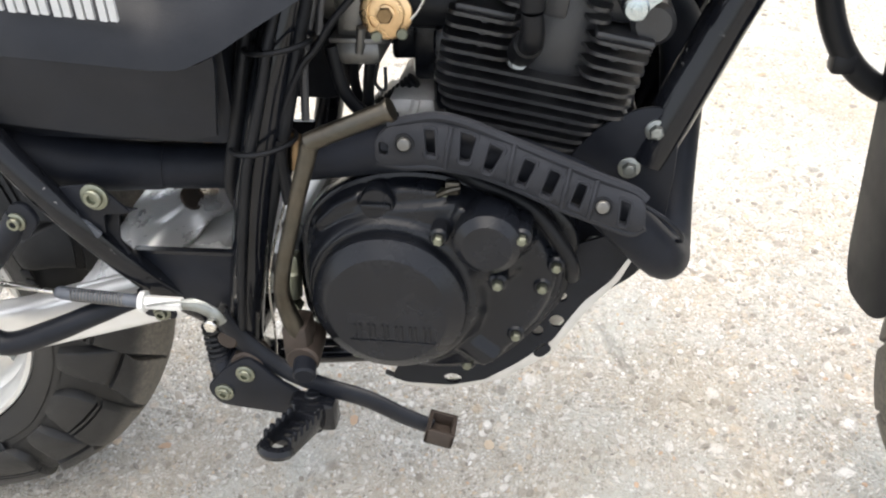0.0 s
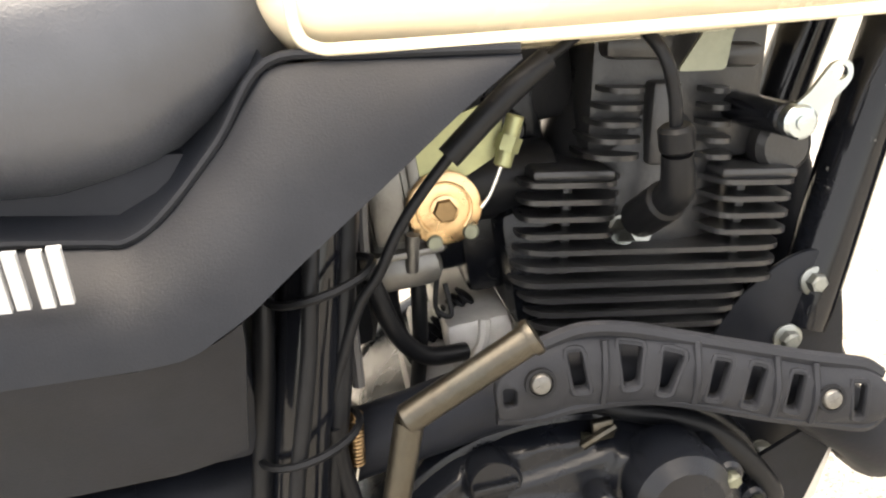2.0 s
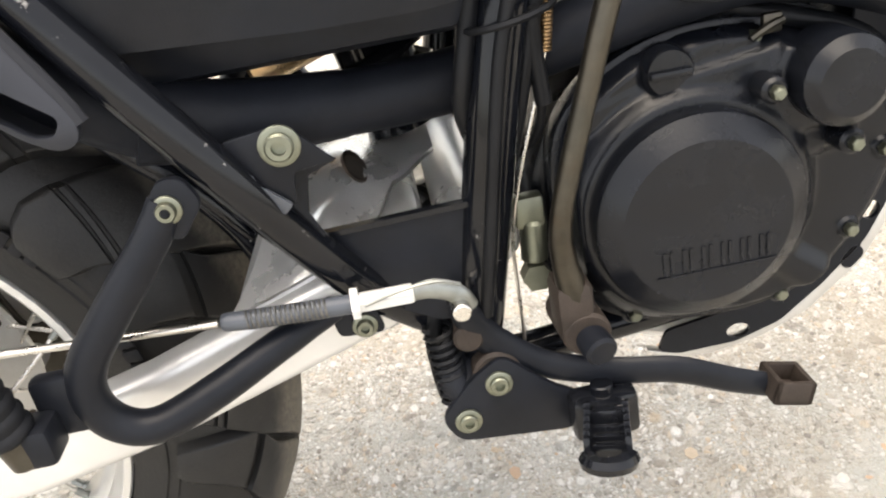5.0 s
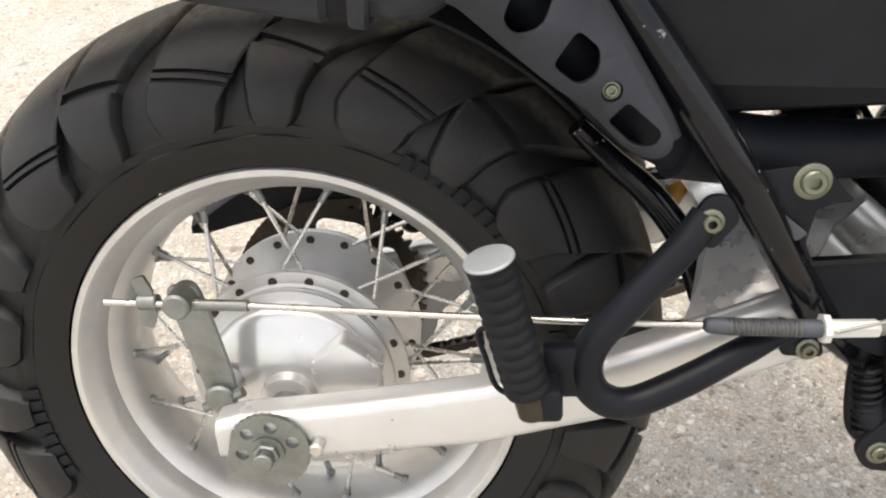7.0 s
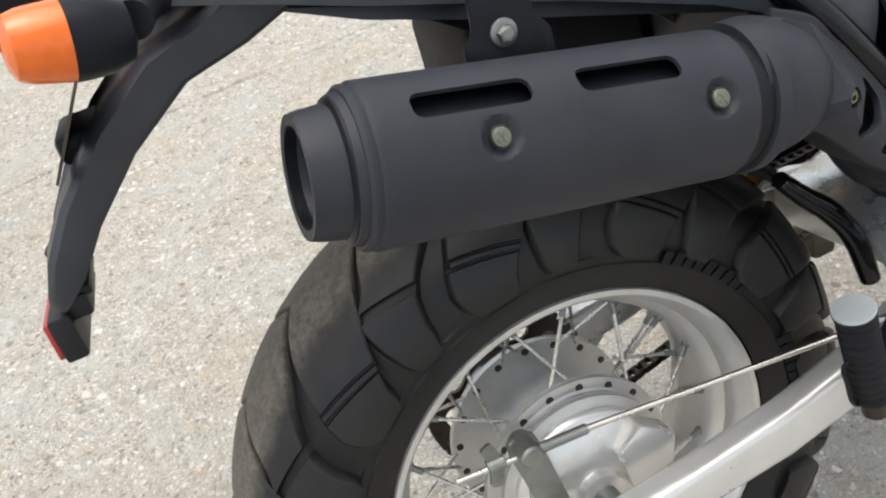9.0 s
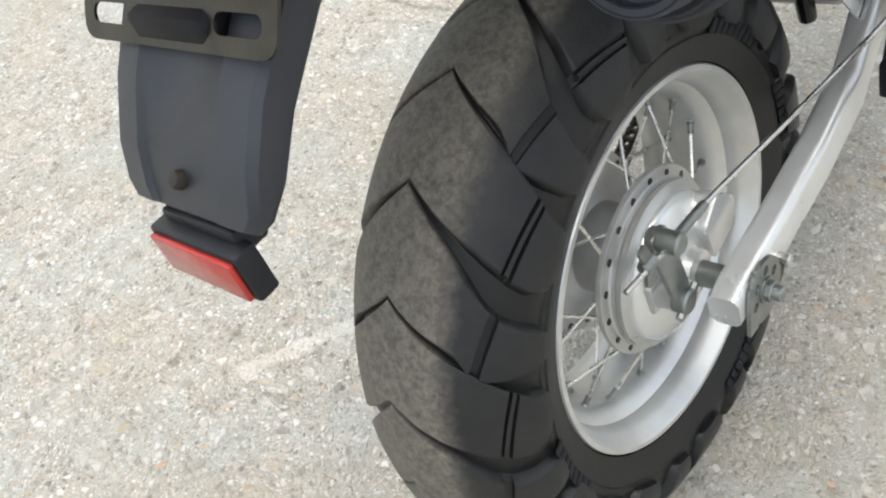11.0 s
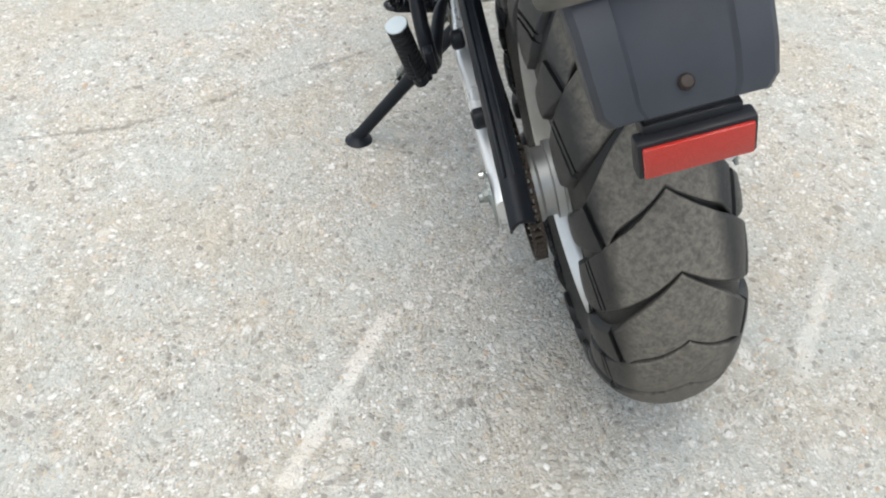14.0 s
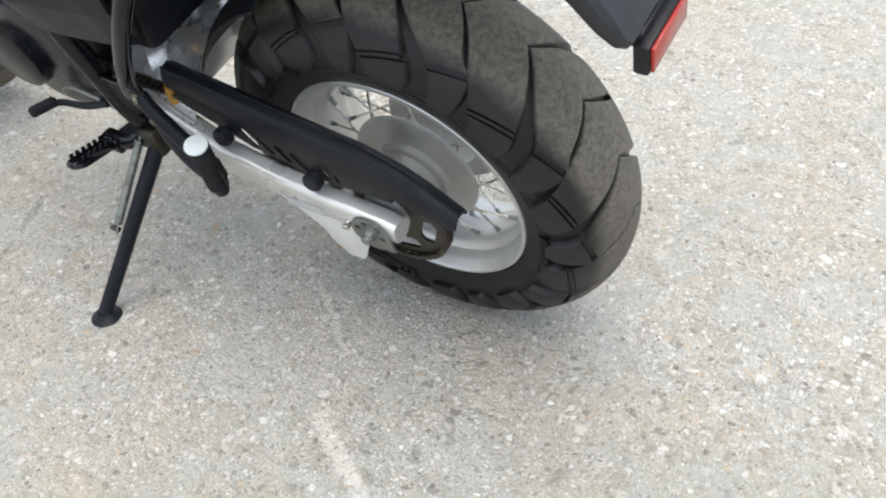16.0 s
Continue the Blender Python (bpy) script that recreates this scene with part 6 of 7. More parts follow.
can_shield()
part("outlet_band", lathe([(0.0445, -0.004), (0.0462, -0.002), (0.0462, 0.002), (0.0450, 0.004)], MUFF_A, maxis, 48), CAN, can)
part("outlet_nose", lathe([(0.0290, -0.0305), (0.0345, -0.0310), (0.0360, -0.0250), (0.0375, -0.0110), (0.0415, -0.0085), (0.0430, -0.003)], MUFF_A, maxis, 48, caps=False), CAN, can)
part("silencer_hanger", plate(round_corners([(-0.036, 0.475), (-0.038, 0.452), (-0.046, 0.445), (-0.047, 0.405), (0.010, 0.400), (0.012, 0.440), (0.003, 0.452), (0.003, 0.475)], 0.004), -0.176, -0.172, soft=0.001), SATIN, can)
part("hanger_bolt", shifted(hex_bolt_mesh(0.0058, 0.006), facing((-0.0195, -0.1765, 0.4470), (0, -1, 0))), ZINC, can)


def rear_shield():
    """The perforated cover over the bend between pipe and silencer."""
    top = [(0.128, 0.404), (0.150, 0.402), (0.174, 0.390), (0.196, 0.368), (0.215, 0.350), (0.236, 0.322), (0.255, 0.290), (0.276, 0.252), (0.282, 0.238)]
    bot = [(0.279, 0.229), (0.268, 0.226), (0.254, 0.234), (0.234, 0.258), (0.212, 0.275), (0.186, 0.299), (0.162, 0.322), (0.128, 0.331)]
    hs = [disc_outline(0.1815, 0.3405, 0.0062, 16, 1.15), round_corners([(0.200, 0.345), (0.209, 0.342), (0.215, 0.327), (0.207, 0.309), (0.193, 0.305), (0.186, 0.314)], 0.006, 4), round_corners([(0.226, 0.306), (0.239, 0.294), (0.237, 0.281), (0.226, 0.275), (0.212, 0.288)], 0.005, 4), disc_outline(0.2450, 0.2705, 0.0062, 14), round_corners([(0.254, 0.264), (0.275, 0.243), (0.270, 0.235), (0.259, 0.236), (0.243, 0.253)], 0.004, 4)]

    def wrap(v):
        mid = float(np.interp(v.x, [0.128, 0.17, 0.22, 0.28], [0.367, 0.350, 0.300, 0.236]))
        u = (v.z - mid) / 0.036
        y0 = float(np.interp(v.x, [0.128, 0.17, 0.22, 0.28], [-0.212, -0.230, -0.214, -0.194]))
        return (v.x, y0 + (v.y + 0.2) + 0.018 * u * u, v.z)

    ob = part("rear_heat_shield", plate(round_corners(top + bot, 0.006), -0.205, -0.198, hs, soft=0.0018, bend=wrap), CAN, exhaust, "charcoal heat shield with round and long windows", 30)
    rings = []
    for p in curve_through([(x, 0, z) for x, z in bot[1:]], 4):
        x, z = p.x, p.z
        y = wrap(Vector((x, -0.198, z)))[1]
        rings.append([Vector((x, y - 0.004, z + 0.002)), Vector((x, y + 0.030, z - 0.003)), Vector((x - 0.002, -0.140, z + 0.008)), Vector((x - 0.002, -0.140, z + 0.011)), Vector((x, y + 0.030, z)), Vector((x, y - 0.002, z + 0.005))])
    part("shield_skirt", bridge_rings(bmesh.new(), rings), HEAT, ob)
    part("shield_elbow", tube([(0.114, -0.191, 0.3615), (0.130, -0.191, 0.3595), (0.146, -0.190, 0.3530), (0.158, -0.187, 0.3460), (0.166, -0.184, 0.3410)], [0.0460, 0.0465, 0.0450, 0.0385, 0.024], 32), CAN, ob, "smooth charcoal elbow cover")
    part("elbow_lip", lathe([(0.0440, 0.2545), (0.0470, 0.2550), (0.0477, 0.2575), (0.0474, 0.2640), (0.0450, 0.2660)], MUFF_A, maxis, 44), CAN, ob)
    # rubber-black ring paints the shade of the gap between silencer and elbow
    part("elbow_gap_shade", lathe([(0.0420, 0.2400), (0.0437, 0.2410), (0.0437, 0.2550), (0.0420, 0.2560)], MUFF_A, maxis, 44), RUBBER, ob)
    edge = [wrap(Vector((x, -0.200, z))) for x, z in top[1:]]
    part("shield_rim", tube(edge, 0.0048, 8), HEAT, ob)
    for x, z in ((0.1815, 0.3405), (0.2450, 0.2705)):
        y = wrap(Vector((x, -0.1985, z)))[1]
        part("shield_bolt", shifted(socket_bolt_mesh(0.0038, 0.004), facing((x, y, z), (0, -1, 0))), YELLOW_ZINC, ob)


rear_shield()

# ---- engine ----
engine = part("engine_case", merge(
    plate(round_corners([(0.512, 0.040), (0.508, 0.120), (0.530, 0.170), (0.580, 0.200), (0.640, 0.210), (0.720, 0.196), (0.765, 0.150), (0.755, 0.080), (0.722, 0.030), (0.650, 0.004), (0.560, 0.012)], 0.02), -0.105, 0.105, soft=0.006),
), ENGINE, bike, "black-painted single-cylinder engine")
cover_outline = [(0.519, 0.100), (0.524, 0.160), (0.548, 0.188), (0.575, 0.203), (0.606, 0.211), (0.645, 0.211), (0.700, 0.196), (0.735, 0.168), (0.754, 0.125), (0.744, 0.082), (0.718, 0.042), (0.690, 0.016), (0.650, 0.006), (0.596, 0.008), (0.550, 0.022), (0.526, 0.055)]
cover = part("clutch_cover", plate(round_corners(cover_outline, 0.02), -0.1240, -0.100, soft=0.004), ENGINE, engine, "black cast right-hand engine cover")


def cover_face():
    """The cast face between the caps: a swollen dome, a neck for the filter and soft webs, sunk towards the joint."""
    ring = np.array([(q[0], q[1]) for q in round_corners(cover_outline, 0.02)])
    nxt = np.roll(ring, -1, axis=0)
    nx, nz = 122, 104
    gx, gz = np.meshgrid(np.linspace(0.516, 0.757, nx), np.linspace(0.004, 0.214, nz), indexing="ij")

    def reach(x0, z0, x1, z1):
        dx, dz = x1 - x0, z1 - z0
        u = np.clip(((gx - x0) * dx + (gz - z0) * dz) / (dx * dx + dz * dz), 0, 1)
        return np.hypot(gx - x0 - u * dx, gz - z0 - u * dz)

    edge = np.full(gx.shape, 9.0)
    inside = np.zeros(gx.shape, bool)
    for (ax, az), (bx, bz) in zip(ring, nxt):
        edge = np.minimum(edge, reach(ax, az, bx, bz))
        if az != bz:
            inside ^= ((az > gz) != (bz > gz)) & (gx < (bx - ax) * (gz - az) / (bz - az) + ax)

    def ease(v):
        v = np.clip(v, 0, 1)
        return v * v * (3 - 2 * v)

    h = 0.1180 + 0.0150 * ease(edge / 0.012)
    lumps = [(0.1500, ease((0.088 - np.hypot(gx - 0.6045, gz - 0.1020)) / 0.019)), (0.1500, ease((0.0420 - np.hypot(gx - 0.6885, gz - 0.1725)) / 0.013))]
    for x0, z0, x1, z1, top, wide in ((0.608, 0.179, 0.674, 0.187, 0.1440, 0.0075), (0.640, 0.148, 0.678, 0.165, 0.1480, 0.016), (0.617, 0.1945, 0.641, 0.1985, 0.1390, 0.0085), (0.544, 0.181, 0.573, 0.1905, 0.1380, 0.0060), (0.544, 0.168, 0.576, 0.1770, 0.1385, 0.0060), (0.664, 0.050, 0.700, 0.022, 0.1400, 0.0080), (0.662, 0.128, 0.700, 0.133, 0.1420, 0.0090)):
        lumps.append((top, ease(1.35 * (1 - reach(x0, z0, x1, z1) / (2.1 * wide)))))
    for top, share in lumps:
        h = h + np.maximum(0.0, top - h) * share
    h = np.minimum(h, 0.1180 + 0.0340 * ease(edge / 0.016))
    bm = bmesh.new()
    vs = {}
    for i in range(nx):
        for k in range(nz):
            if inside[i, k]:
                vs[i, k] = bm.verts.new((gx[i, k], -h[i, k], gz[i, k]))
    for i in range(nx - 1):
        for k in range(nz - 1):
            q = [vs.get(c) for c in ((i, k), (i + 1, k), (i + 1, k + 1), (i, k + 1))]
            if all(q):
                bm.faces.new(q)
    return bm


part("cover_face", cover_face(), ENGINE, cover, "swollen cast face with soft webs", 70)
big = part("round_cap", lathe([(0.0665, 0.140), (0.0665, 0.158), (0.0655, 0.161), (0.0535, 0.1695), (0.0520, 0.1705), (0.0005, 0.1710)], (0.6045, 0, 0.1020), (0, -1, 0), 72), ENGINE, cover, "large round black cap with a bevelled edge", 18)
fb2 = None
for k in range(6):
    for j in (0, 1):
        m = Matrix.Translation((0.5760 + 0.0120 * k + 0.0045 * j, -0.1714, 0.0810)) @ pose(0, 0, 0, 0, 0, 0)
        if fb2 is None:
            fb2 = part("embossed_bar", box(-0.0011, 0.0011, -0.0005, 0.0008, -0.0075, 0.0075), ENGINE, big)
            fb2.matrix_basis = m
        else:
            again("embossed_bar", fb2, m, big)
part("embossed_line", box(0.571, 0.646, -0.1718, -0.1706, 0.0705, 0.0720), ENGINE, big)
part("filter_cap", lathe([(0.0275, 0.138), (0.0275, 0.166), (0.0265, 0.170), (0.0195, 0.1760), (0.0005, 0.1765)], (0.6885, 0, 0.1725), (0, -1, 0), 48), ENGINE, cover, "small round black oil filter cap", 18)
part("oil_cap", lathe([(0.0155, 0.128), (0.0150, 0.141), (0.0135, 0.1435), (0.0005, 0.144)], (0.5957, 0, 0.1890), (0, -1, 0), 28), ENGINE, cover, "round black oil filler plug")
part("plug_tab", box(0.5830, 0.6080, -0.1475, -0.1430, 0.1865, 0.1915, 0.0012), ENGINE, cover)
cb = part("cover_bolt", hex_bolt_mesh(0.0046, 0.0055, False), YELLOW_ZINC, cover, "yellowish plated cover bolt")
cb.matrix_basis = facing((0.6492, -0.1320, 0.1982), (0, -1, 0))
for p in ((0.5738, -0.1250, 0.1877), (0.6490, -0.1640, 0.1726), (0.7152, -0.1670, 0.1783), (0.6969, -0.1630, 0.1318), (0.744, -0.135, 0.134), (0.733, -0.135, 0.112), (0.712, -0.135, 0.060), (0.668, -0.128, 0.018), (0.566, -0.130, 0.026), (0.533, -0.126, 0.060)):
    boss = part("bolt_boss", rod((p[0], -0.118, p[2]), (p[0], p[1], p[2]), 0.0082, 16, 0.002), ENGINE, cover)
    again("cover_bolt", cb, facing(p, (0, -1, 0)), cover)
part("clip", merge(box(0.652, 0.664, -0.142, -0.136, 0.200, 0.212, 0.002), tube([(0.646, -0.140, 0.199), (0.655, -0.143, 0.205), (0.664, -0.141, 0.207)], 0.0026, 8)), BARE, cover)
part("breather_hose", tube([(0.640, -0.112, 0.215), (0.680, -0.122, 0.2022), (0.708, -0.126, 0.192), (0.727, -0.128, 0.179), (0.7456, -0.130, 0.155), (0.757, -0.128, 0.1322), (0.7584, -0.120, 0.1146)], 0.0064, 12), HOSE, engine, "black rubber breather hose")
part("upper_case", merge(box(0.560, 0.660, -0.070, 0.030, 0.170, 0.212, 0.010), box(0.590, 0.634, -0.052, 0.060, 0.205, 0.246, 0.008), box(0.572, 0.600, -0.048, 0.050, 0.205, 0.226, 0.006), tube([(0.600, -0.055, 0.214), (0.612, -0.053, 0.230), (0.616, -0.050, 0.244)], 0.004, 8)), CASTING, engine, "bare grey upper gearbox casting")
# three added blocks darken gaps where bright ground would show through
part("front_gap_block", box(0.725, 0.806, -0.050, 0.060, 0.150, 0.246, 0.012), ENGINE, engine)
part("barrel_gap_block", box(0.632, 0.668, -0.060, 0.055, 0.235, 0.312, 0.010), ENGINE, engine)
part("tank_gap_block", box(0.560, 0.700, -0.020, 0.060, 0.352, 0.410, 0.008), RUBBER, engine)
left_cover = part("left_cover", merge(plate(round_corners(cover_outline, 0.02), 0.100, 0.128, soft=0.010), lathe([(0.062, 0.120), (0.058, 0.146), (0.050, 0.150), (0.0005, 0.151)], (0.690, 0, 0.105), (0, 1, 0), 48)), ENGINE, engine, "black cast left-hand engine cover")

# cylinder with cooling fins, leaning forward
CYL = Matrix.Translation((0.700, 0, 0.196)) @ pose(0, 0, 0, 0, 10.5, 0)
cyl = part("cylinder", shifted(lathe([(0.045, -0.02), (0.052, 0.03), (0.060, 0.06), (0.060, 0.135), (0.045, 0.19)], (0.012, 0, 0), (0, 0, 1), 36), CYL), FINS, engine, "black finned cylinder")


def fin(s, x0, x1, front, notch=None, thick=0.0031):
    """One cooling fin: a thin plate with round corners, cut back round the plug where there is a notch."""
    out = [(x0, -front), (x1, -front), (x1, 0.078), (x0, 0.078)]
    if notch:
        a, b, deep = notch
        out = [(x0, -front), (a, -front), (a + 0.005, -deep), (b - 0.005, -deep), (b, -front), (x1, -front), (x1, 0.078), (x0, 0.078)]
    bm = plate(round_corners(out, 0.020 if notch is None else 0.012, 5), 0.0, thick)
    for v in bm.verts:
        v.co = Vector((v.co.x, v.co.z, s + v.co.y))
    return shifted(bm, CYL)


for k in range(7):
    s = 0.0600 + 0.0100 * k
    part("fin", fin(s, -0.0790 + 0.0004 * k, 0.0860 + 0.0006 * k, 0.0775, (-0.021, 0.041, 0.052) if k >= 3 else None), FINS, cyl)
for k in range(5):
    part("fin", fin(0.0500 - 0.0098 * k, -0.0740 + 0.0038 * k, 0.0700 - 0.0040 * k, 0.0765 - 0.002 * k), FINS, cyl)
for k in range(5):
    s = 0.1335 + 0.0096 * k
    part("fin", fin(s, -0.0385 + 0.002 * k, -0.003, 0.070), FINS, cyl)
    part("fin", fin(s, 0.031, 0.0535 - 0.0016 * k, 0.070), FINS, cyl)
part("top_deck", shifted(box(-0.071, -0.022, -0.074, 0.070, 0.1225, 0.1295, 0.003), CYL), FINS, cyl)
part("top_deck", shifted(box(0.042, 0.0900, -0.074, 0.070, 0.1225, 0.1295, 0.003), CYL), FINS, cyl)
for rx in (-0.046, 0.062):
    part("fin_rib", shifted(box(rx - 0.003, rx + 0.003, -0.060, -0.045, 0.050, 0.126, 0.0015), CYL), FINS, cyl)
part("fin_rib", shifted(box(-0.001, 0.017, -0.066, -0.045, 0.130, 0.178, 0.003), CYL), FINS, cyl)
# added box inside the lower fins, so no ground gleams between them
part("fin_gap_block", box(0.690, 0.778, -0.060, 0.060, 0.205, 0.262, 0.010), FINS, cyl)
head = part("cylinder_head", merge(shifted(box(-0.035, 0.075, -0.052, 0.052, 0.13, 0.225, 0.010), CYL), shifted(rod((0.085, -0.065, 0.14), (0.085, -0.02, 0.14), 0.018, 20, 0.004), CYL)), FINS, engine, "black finned cylinder head")
part("valve_cap", shifted(box(-0.030, 0.012, -0.064, 0.060, 0.190, 0.205, 0.005), CYL), FINS, head)
part("valve_cap", shifted(box(0.030, 0.066, -0.062, 0.060, 0.186, 0.200, 0.005), CYL), FINS, head)
part("plug_hex", merge(rod((0.7035, -0.062, 0.287), (0.7065, -0.093, 0.2965), 0.0078, 6), rod((0.7025, -0.056, 0.284), (0.704, -0.066, 0.2885), 0.0090, 18)), ZINC, head)
part("plug_cap", merge(rod((0.707, -0.086, 0.300), (0.714, -0.116, 0.318), 0.0115, 20, 0.002), tube([(0.711, -0.106, 0.311), (0.716, -0.124, 0.325), (0.716, -0.129, 0.345)], [0.009, 0.0095, 0.008], 14), rod((0.716, -0.1295, 0.346), (0.7155, -0.1310, 0.360), 0.0092, 16, 0.002)), HOSE, head, "black rubber spark plug cap")
part("plug_lead", tube([(0.7155, -0.131, 0.358), (0.715, -0.134, 0.376), (0.711, -0.132, 0.398), (0.700, -0.10, 0.425)], 0.0034, 10), HOSE, head)
lever = part("decompression_lever", plate(round_corners([(0.785, 0.338), (0.793, 0.334), (0.801, 0.345), (0.822, 0.361), (0.822, 0.371), (0.812, 0.373), (0.797, 0.358), (0.783, 0.350)], 0.006), -0.112, -0.109, [disc_outline(0.8150, 0.3660, 0.0040, 12)]), CHROME, head, "bright plated decompression lever")
part("lever_boss", lathe([(0.0095, 0.108), (0.0095, 0.1150), (0.0080, 0.1165), (0.0040, 0.1168), (0.0036, 0.1180), (0.0004, 0.1182)], (0.790, 0, 0.3445), (0, -1, 0), 24), CHROME, lever)
part("lever_shaft", merge(rod((0.789, -0.108, 0.345), (0.784, -0.04, 0.345), 0.0095, 18, 0.002)), ENGINE, lever)
part("tank_stay", plate(round_corners([(0.742, 0.376), (0.770, 0.372), (0.776, 0.392), (0.790, 0.405), (0.768, 0.405)], 0.003), -0.074, -0.071), YELLOW_ZINC, bike)

# carburettor and its plumbing
carb = part("carburettor", box(0.556, 0.600, -0.078, -0.030, 0.300, 0.368, 0.006), CARB, bike, "dull grey carburettor with gold plated cable drum")
part("float_bowl", merge(box(0.554, 0.594, -0.084, -0.026, 0.284, 0.306, 0.008), box(0.552, 0.596, -0.086, -0.024, 0.3045, 0.3085, 0.001)), CARB, carb)
part("venturi", rod((0.540, -0.045, 0.335), (0.600, -0.042, 0.330), 0.022, 22, 0.003), CARB, carb)
part("intake_rubber", rod((0.598, -0.042, 0.330), (0.672, -0.030, 0.322), 0.0225, 22, 0.003), HOSE, carb)
# added black filler between carburettor and barrel, closing a bright gap
part("intake_backing", merge(box(0.611, 0.676, -0.032, 0.034, 0.254, 0.326, 0.006), box(0.592, 0.616, -0.028, 0.030, 0.272, 0.322, 0.004), box(0.634, 0.676, -0.022, 0.034, 0.320, 0.388, 0.010), rod((0.630, -0.036, 0.268), (0.630, -0.026, 0.268), 0.006, 12, 0.001), rod((0.650, -0.026, 0.352), (0.650, -0.016, 0.352), 0.014, 20, 0.002)), ENGINE, carb, "added black block behind the barrel")
part("drain_screw", rod((0.576, -0.082, 0.296), (0.580, -0.086, 0.318), 0.004, 10), CARB, carb)
part("slide_cover", merge(box(0.559, 0.580, -0.081, -0.074, 0.312, 0.366, 0.003), rod((0.563, -0.078, 0.359), (0.563, -0.085, 0.359), 0.004, 12), box(0.583, 0.590, -0.0815, -0.074, 0.318, 0.364, 0.002)), CARB, carb)
drum = part("cable_drum", merge(lathe([(0.0210, 0.079), (0.0210, 0.0835), (0.0195, 0.0845), (0.0080, 0.0845), (0.0080, 0.0865), (0.0065, 0.0870), (0.0048, 0.0870), (0.0048, 0.084), (0.0005, 0.084)], (0.5996, 0, 0.3281), (0, -1, 0), 40), tube([(0.5996 + 0.0150 * math.cos(a), -0.0850, 0.3281 + 0.0150 * math.sin(a)) for a in np.linspace(-0.9, 4.0, 16)], 0.0010, 6, 1)), GOLD, carb, "gold plated round cable drum")
part("drum_nut", lathe([(0.0068, 0.0865), (0.0068, 0.0895), (0.0058, 0.0905), (0.0036, 0.0905)], (0.5996, 0, 0.3281), (0, -1, 0), 6), BRONZE, drum)
# flush dark disc, coloured as the shade down the drum's bore
part("drum_bore", lathe([(0.0036, 0.0895), (0.0036, 0.0902), (0.0004, 0.0902)], (0.5996, 0, 0.3281), (0, -1, 0), 16), CHAIN, drum)
for a in (-2.0, -0.9):
    part("drum_ear", rod((0.5996 + 0.0200 * math.cos(a), -0.081, 0.3281 + 0.0200 * math.sin(a)), (0.5996 + 0.0200 * math.cos(a), -0.0860, 0.3281 + 0.0200 * math.sin(a)), 0.0048, 14, 0.001), YELLOW_ZINC, drum)
part("cable_bracket", plate(round_corners([(0.588, 0.372), (0.596, 0.372), (0.630, 0.380), (0.640, 0.372), (0.636, 0.352), (0.616, 0.343), (0.598, 0.338), (0.588, 0.350)], 0.004, 3), -0.080, -0.0775), PALE_YELLOW, carb, "pale yellow plated cable bracket")
part("cable_end", merge(rod((0.634, -0.088, 0.346), (0.646, -0.086, 0.372), 0.0050, 12, 0.001), rod((0.6375, -0.0875, 0.354), (0.6415, -0.087, 0.3615), 0.0068, 6)), PALE_YELLOW, carb)
part("pull_wire", tube([(0.635, -0.087, 0.348), (0.626, -0.086, 0.332), (0.620, -0.085, 0.325)], 0.0012, 6), STEEL, carb)
for line, r in (([(0.565, -0.055, 0.290), (0.562, -0.05, 0.262), (0.566, -0.045, 0.235), (0.575, -0.04, 0.21)], 0.0045), ([(0.580, -0.06, 0.288), (0.577, -0.06, 0.262), (0.573, -0.055, 0.235), (0.565, -0.05, 0.20)], 0.0050), ([(0.552, -0.08, 0.300), (0.560, -0.08, 0.262), (0.575, -0.07, 0.238), (0.600, -0.06, 0.230)], 0.0058), ([(0.590, -0.075, 0.288), (0.586, -0.075, 0.268), (0.594, -0.075, 0.262), (0.594, -0.07, 0.28)], 0.0016)):
    part("fuel_hose", tube(line, r, 10), HOSE, carb, "black rubber hose below the carburettor")
prof = []
for k in range(9):
    prof += [(0.0048, 0.005 * k), (0.0085, 0.005 * k + 0.0012), (0.0085, 0.005 * k + 0.0026), (0.0048, 0.005 * k + 0.004)]
part("ribbed_boot", lathe(prof, (0.578, -0.02, 0.222), Vector((0.030, 0, 0.026)), 14), RUBBER, carb)
part("intake_boot", tube([(0.545, -0.045, 0.335), (0.520, -0.045, 0.338), (0.485, -0.045, 0.340)], [0.025, 0.028, 0.032], 18), RUBBER, carb)

# cables and hoses beside the seat tube
loom = part("throttle_cable", tube([(0.700, -0.105, 0.420), (0.655, -0.130, 0.403), (0.633, -0.138, 0.392), (0.599, -0.140, 0.367), (0.573, -0.140, 0.341), (0.557, -0.140, 0.318), (0.544, -0.140, 0.303), (0.527, -0.140, 0.269), (0.519, -0.140, 0.241), (0.519, -0.139, 0.217), (0.521, -0.136, 0.190), (0.516, -0.122, 0.160), (0.500, -0.100, 0.140)], 0.0028, 12), HOSE, bike, "black sheathed control cable")
part("cable_sleeve", tube([(0.655, -0.130, 0.403), (0.633, -0.138, 0.392), (0.600, -0.140, 0.368)], 0.0062, 12), HOSE, loom)
part("cable_sleeve", tube([(0.5195, -0.140, 0.243), (0.519, -0.139, 0.217), (0.521, -0.138, 0.185)], 0.0052, 12), HOSE, loom)
part("drain_hose", tube([(0.503, -0.136, 0.330), (0.495, -0.142, 0.291), (0.485, -0.143, 0.248), (0.476, -0.144, 0.212), (0.473, -0.138, 0.190), (0.478, -0.128, 0.165)], 0.0056, 12), HOSE, bike, "black rubber drain hose")
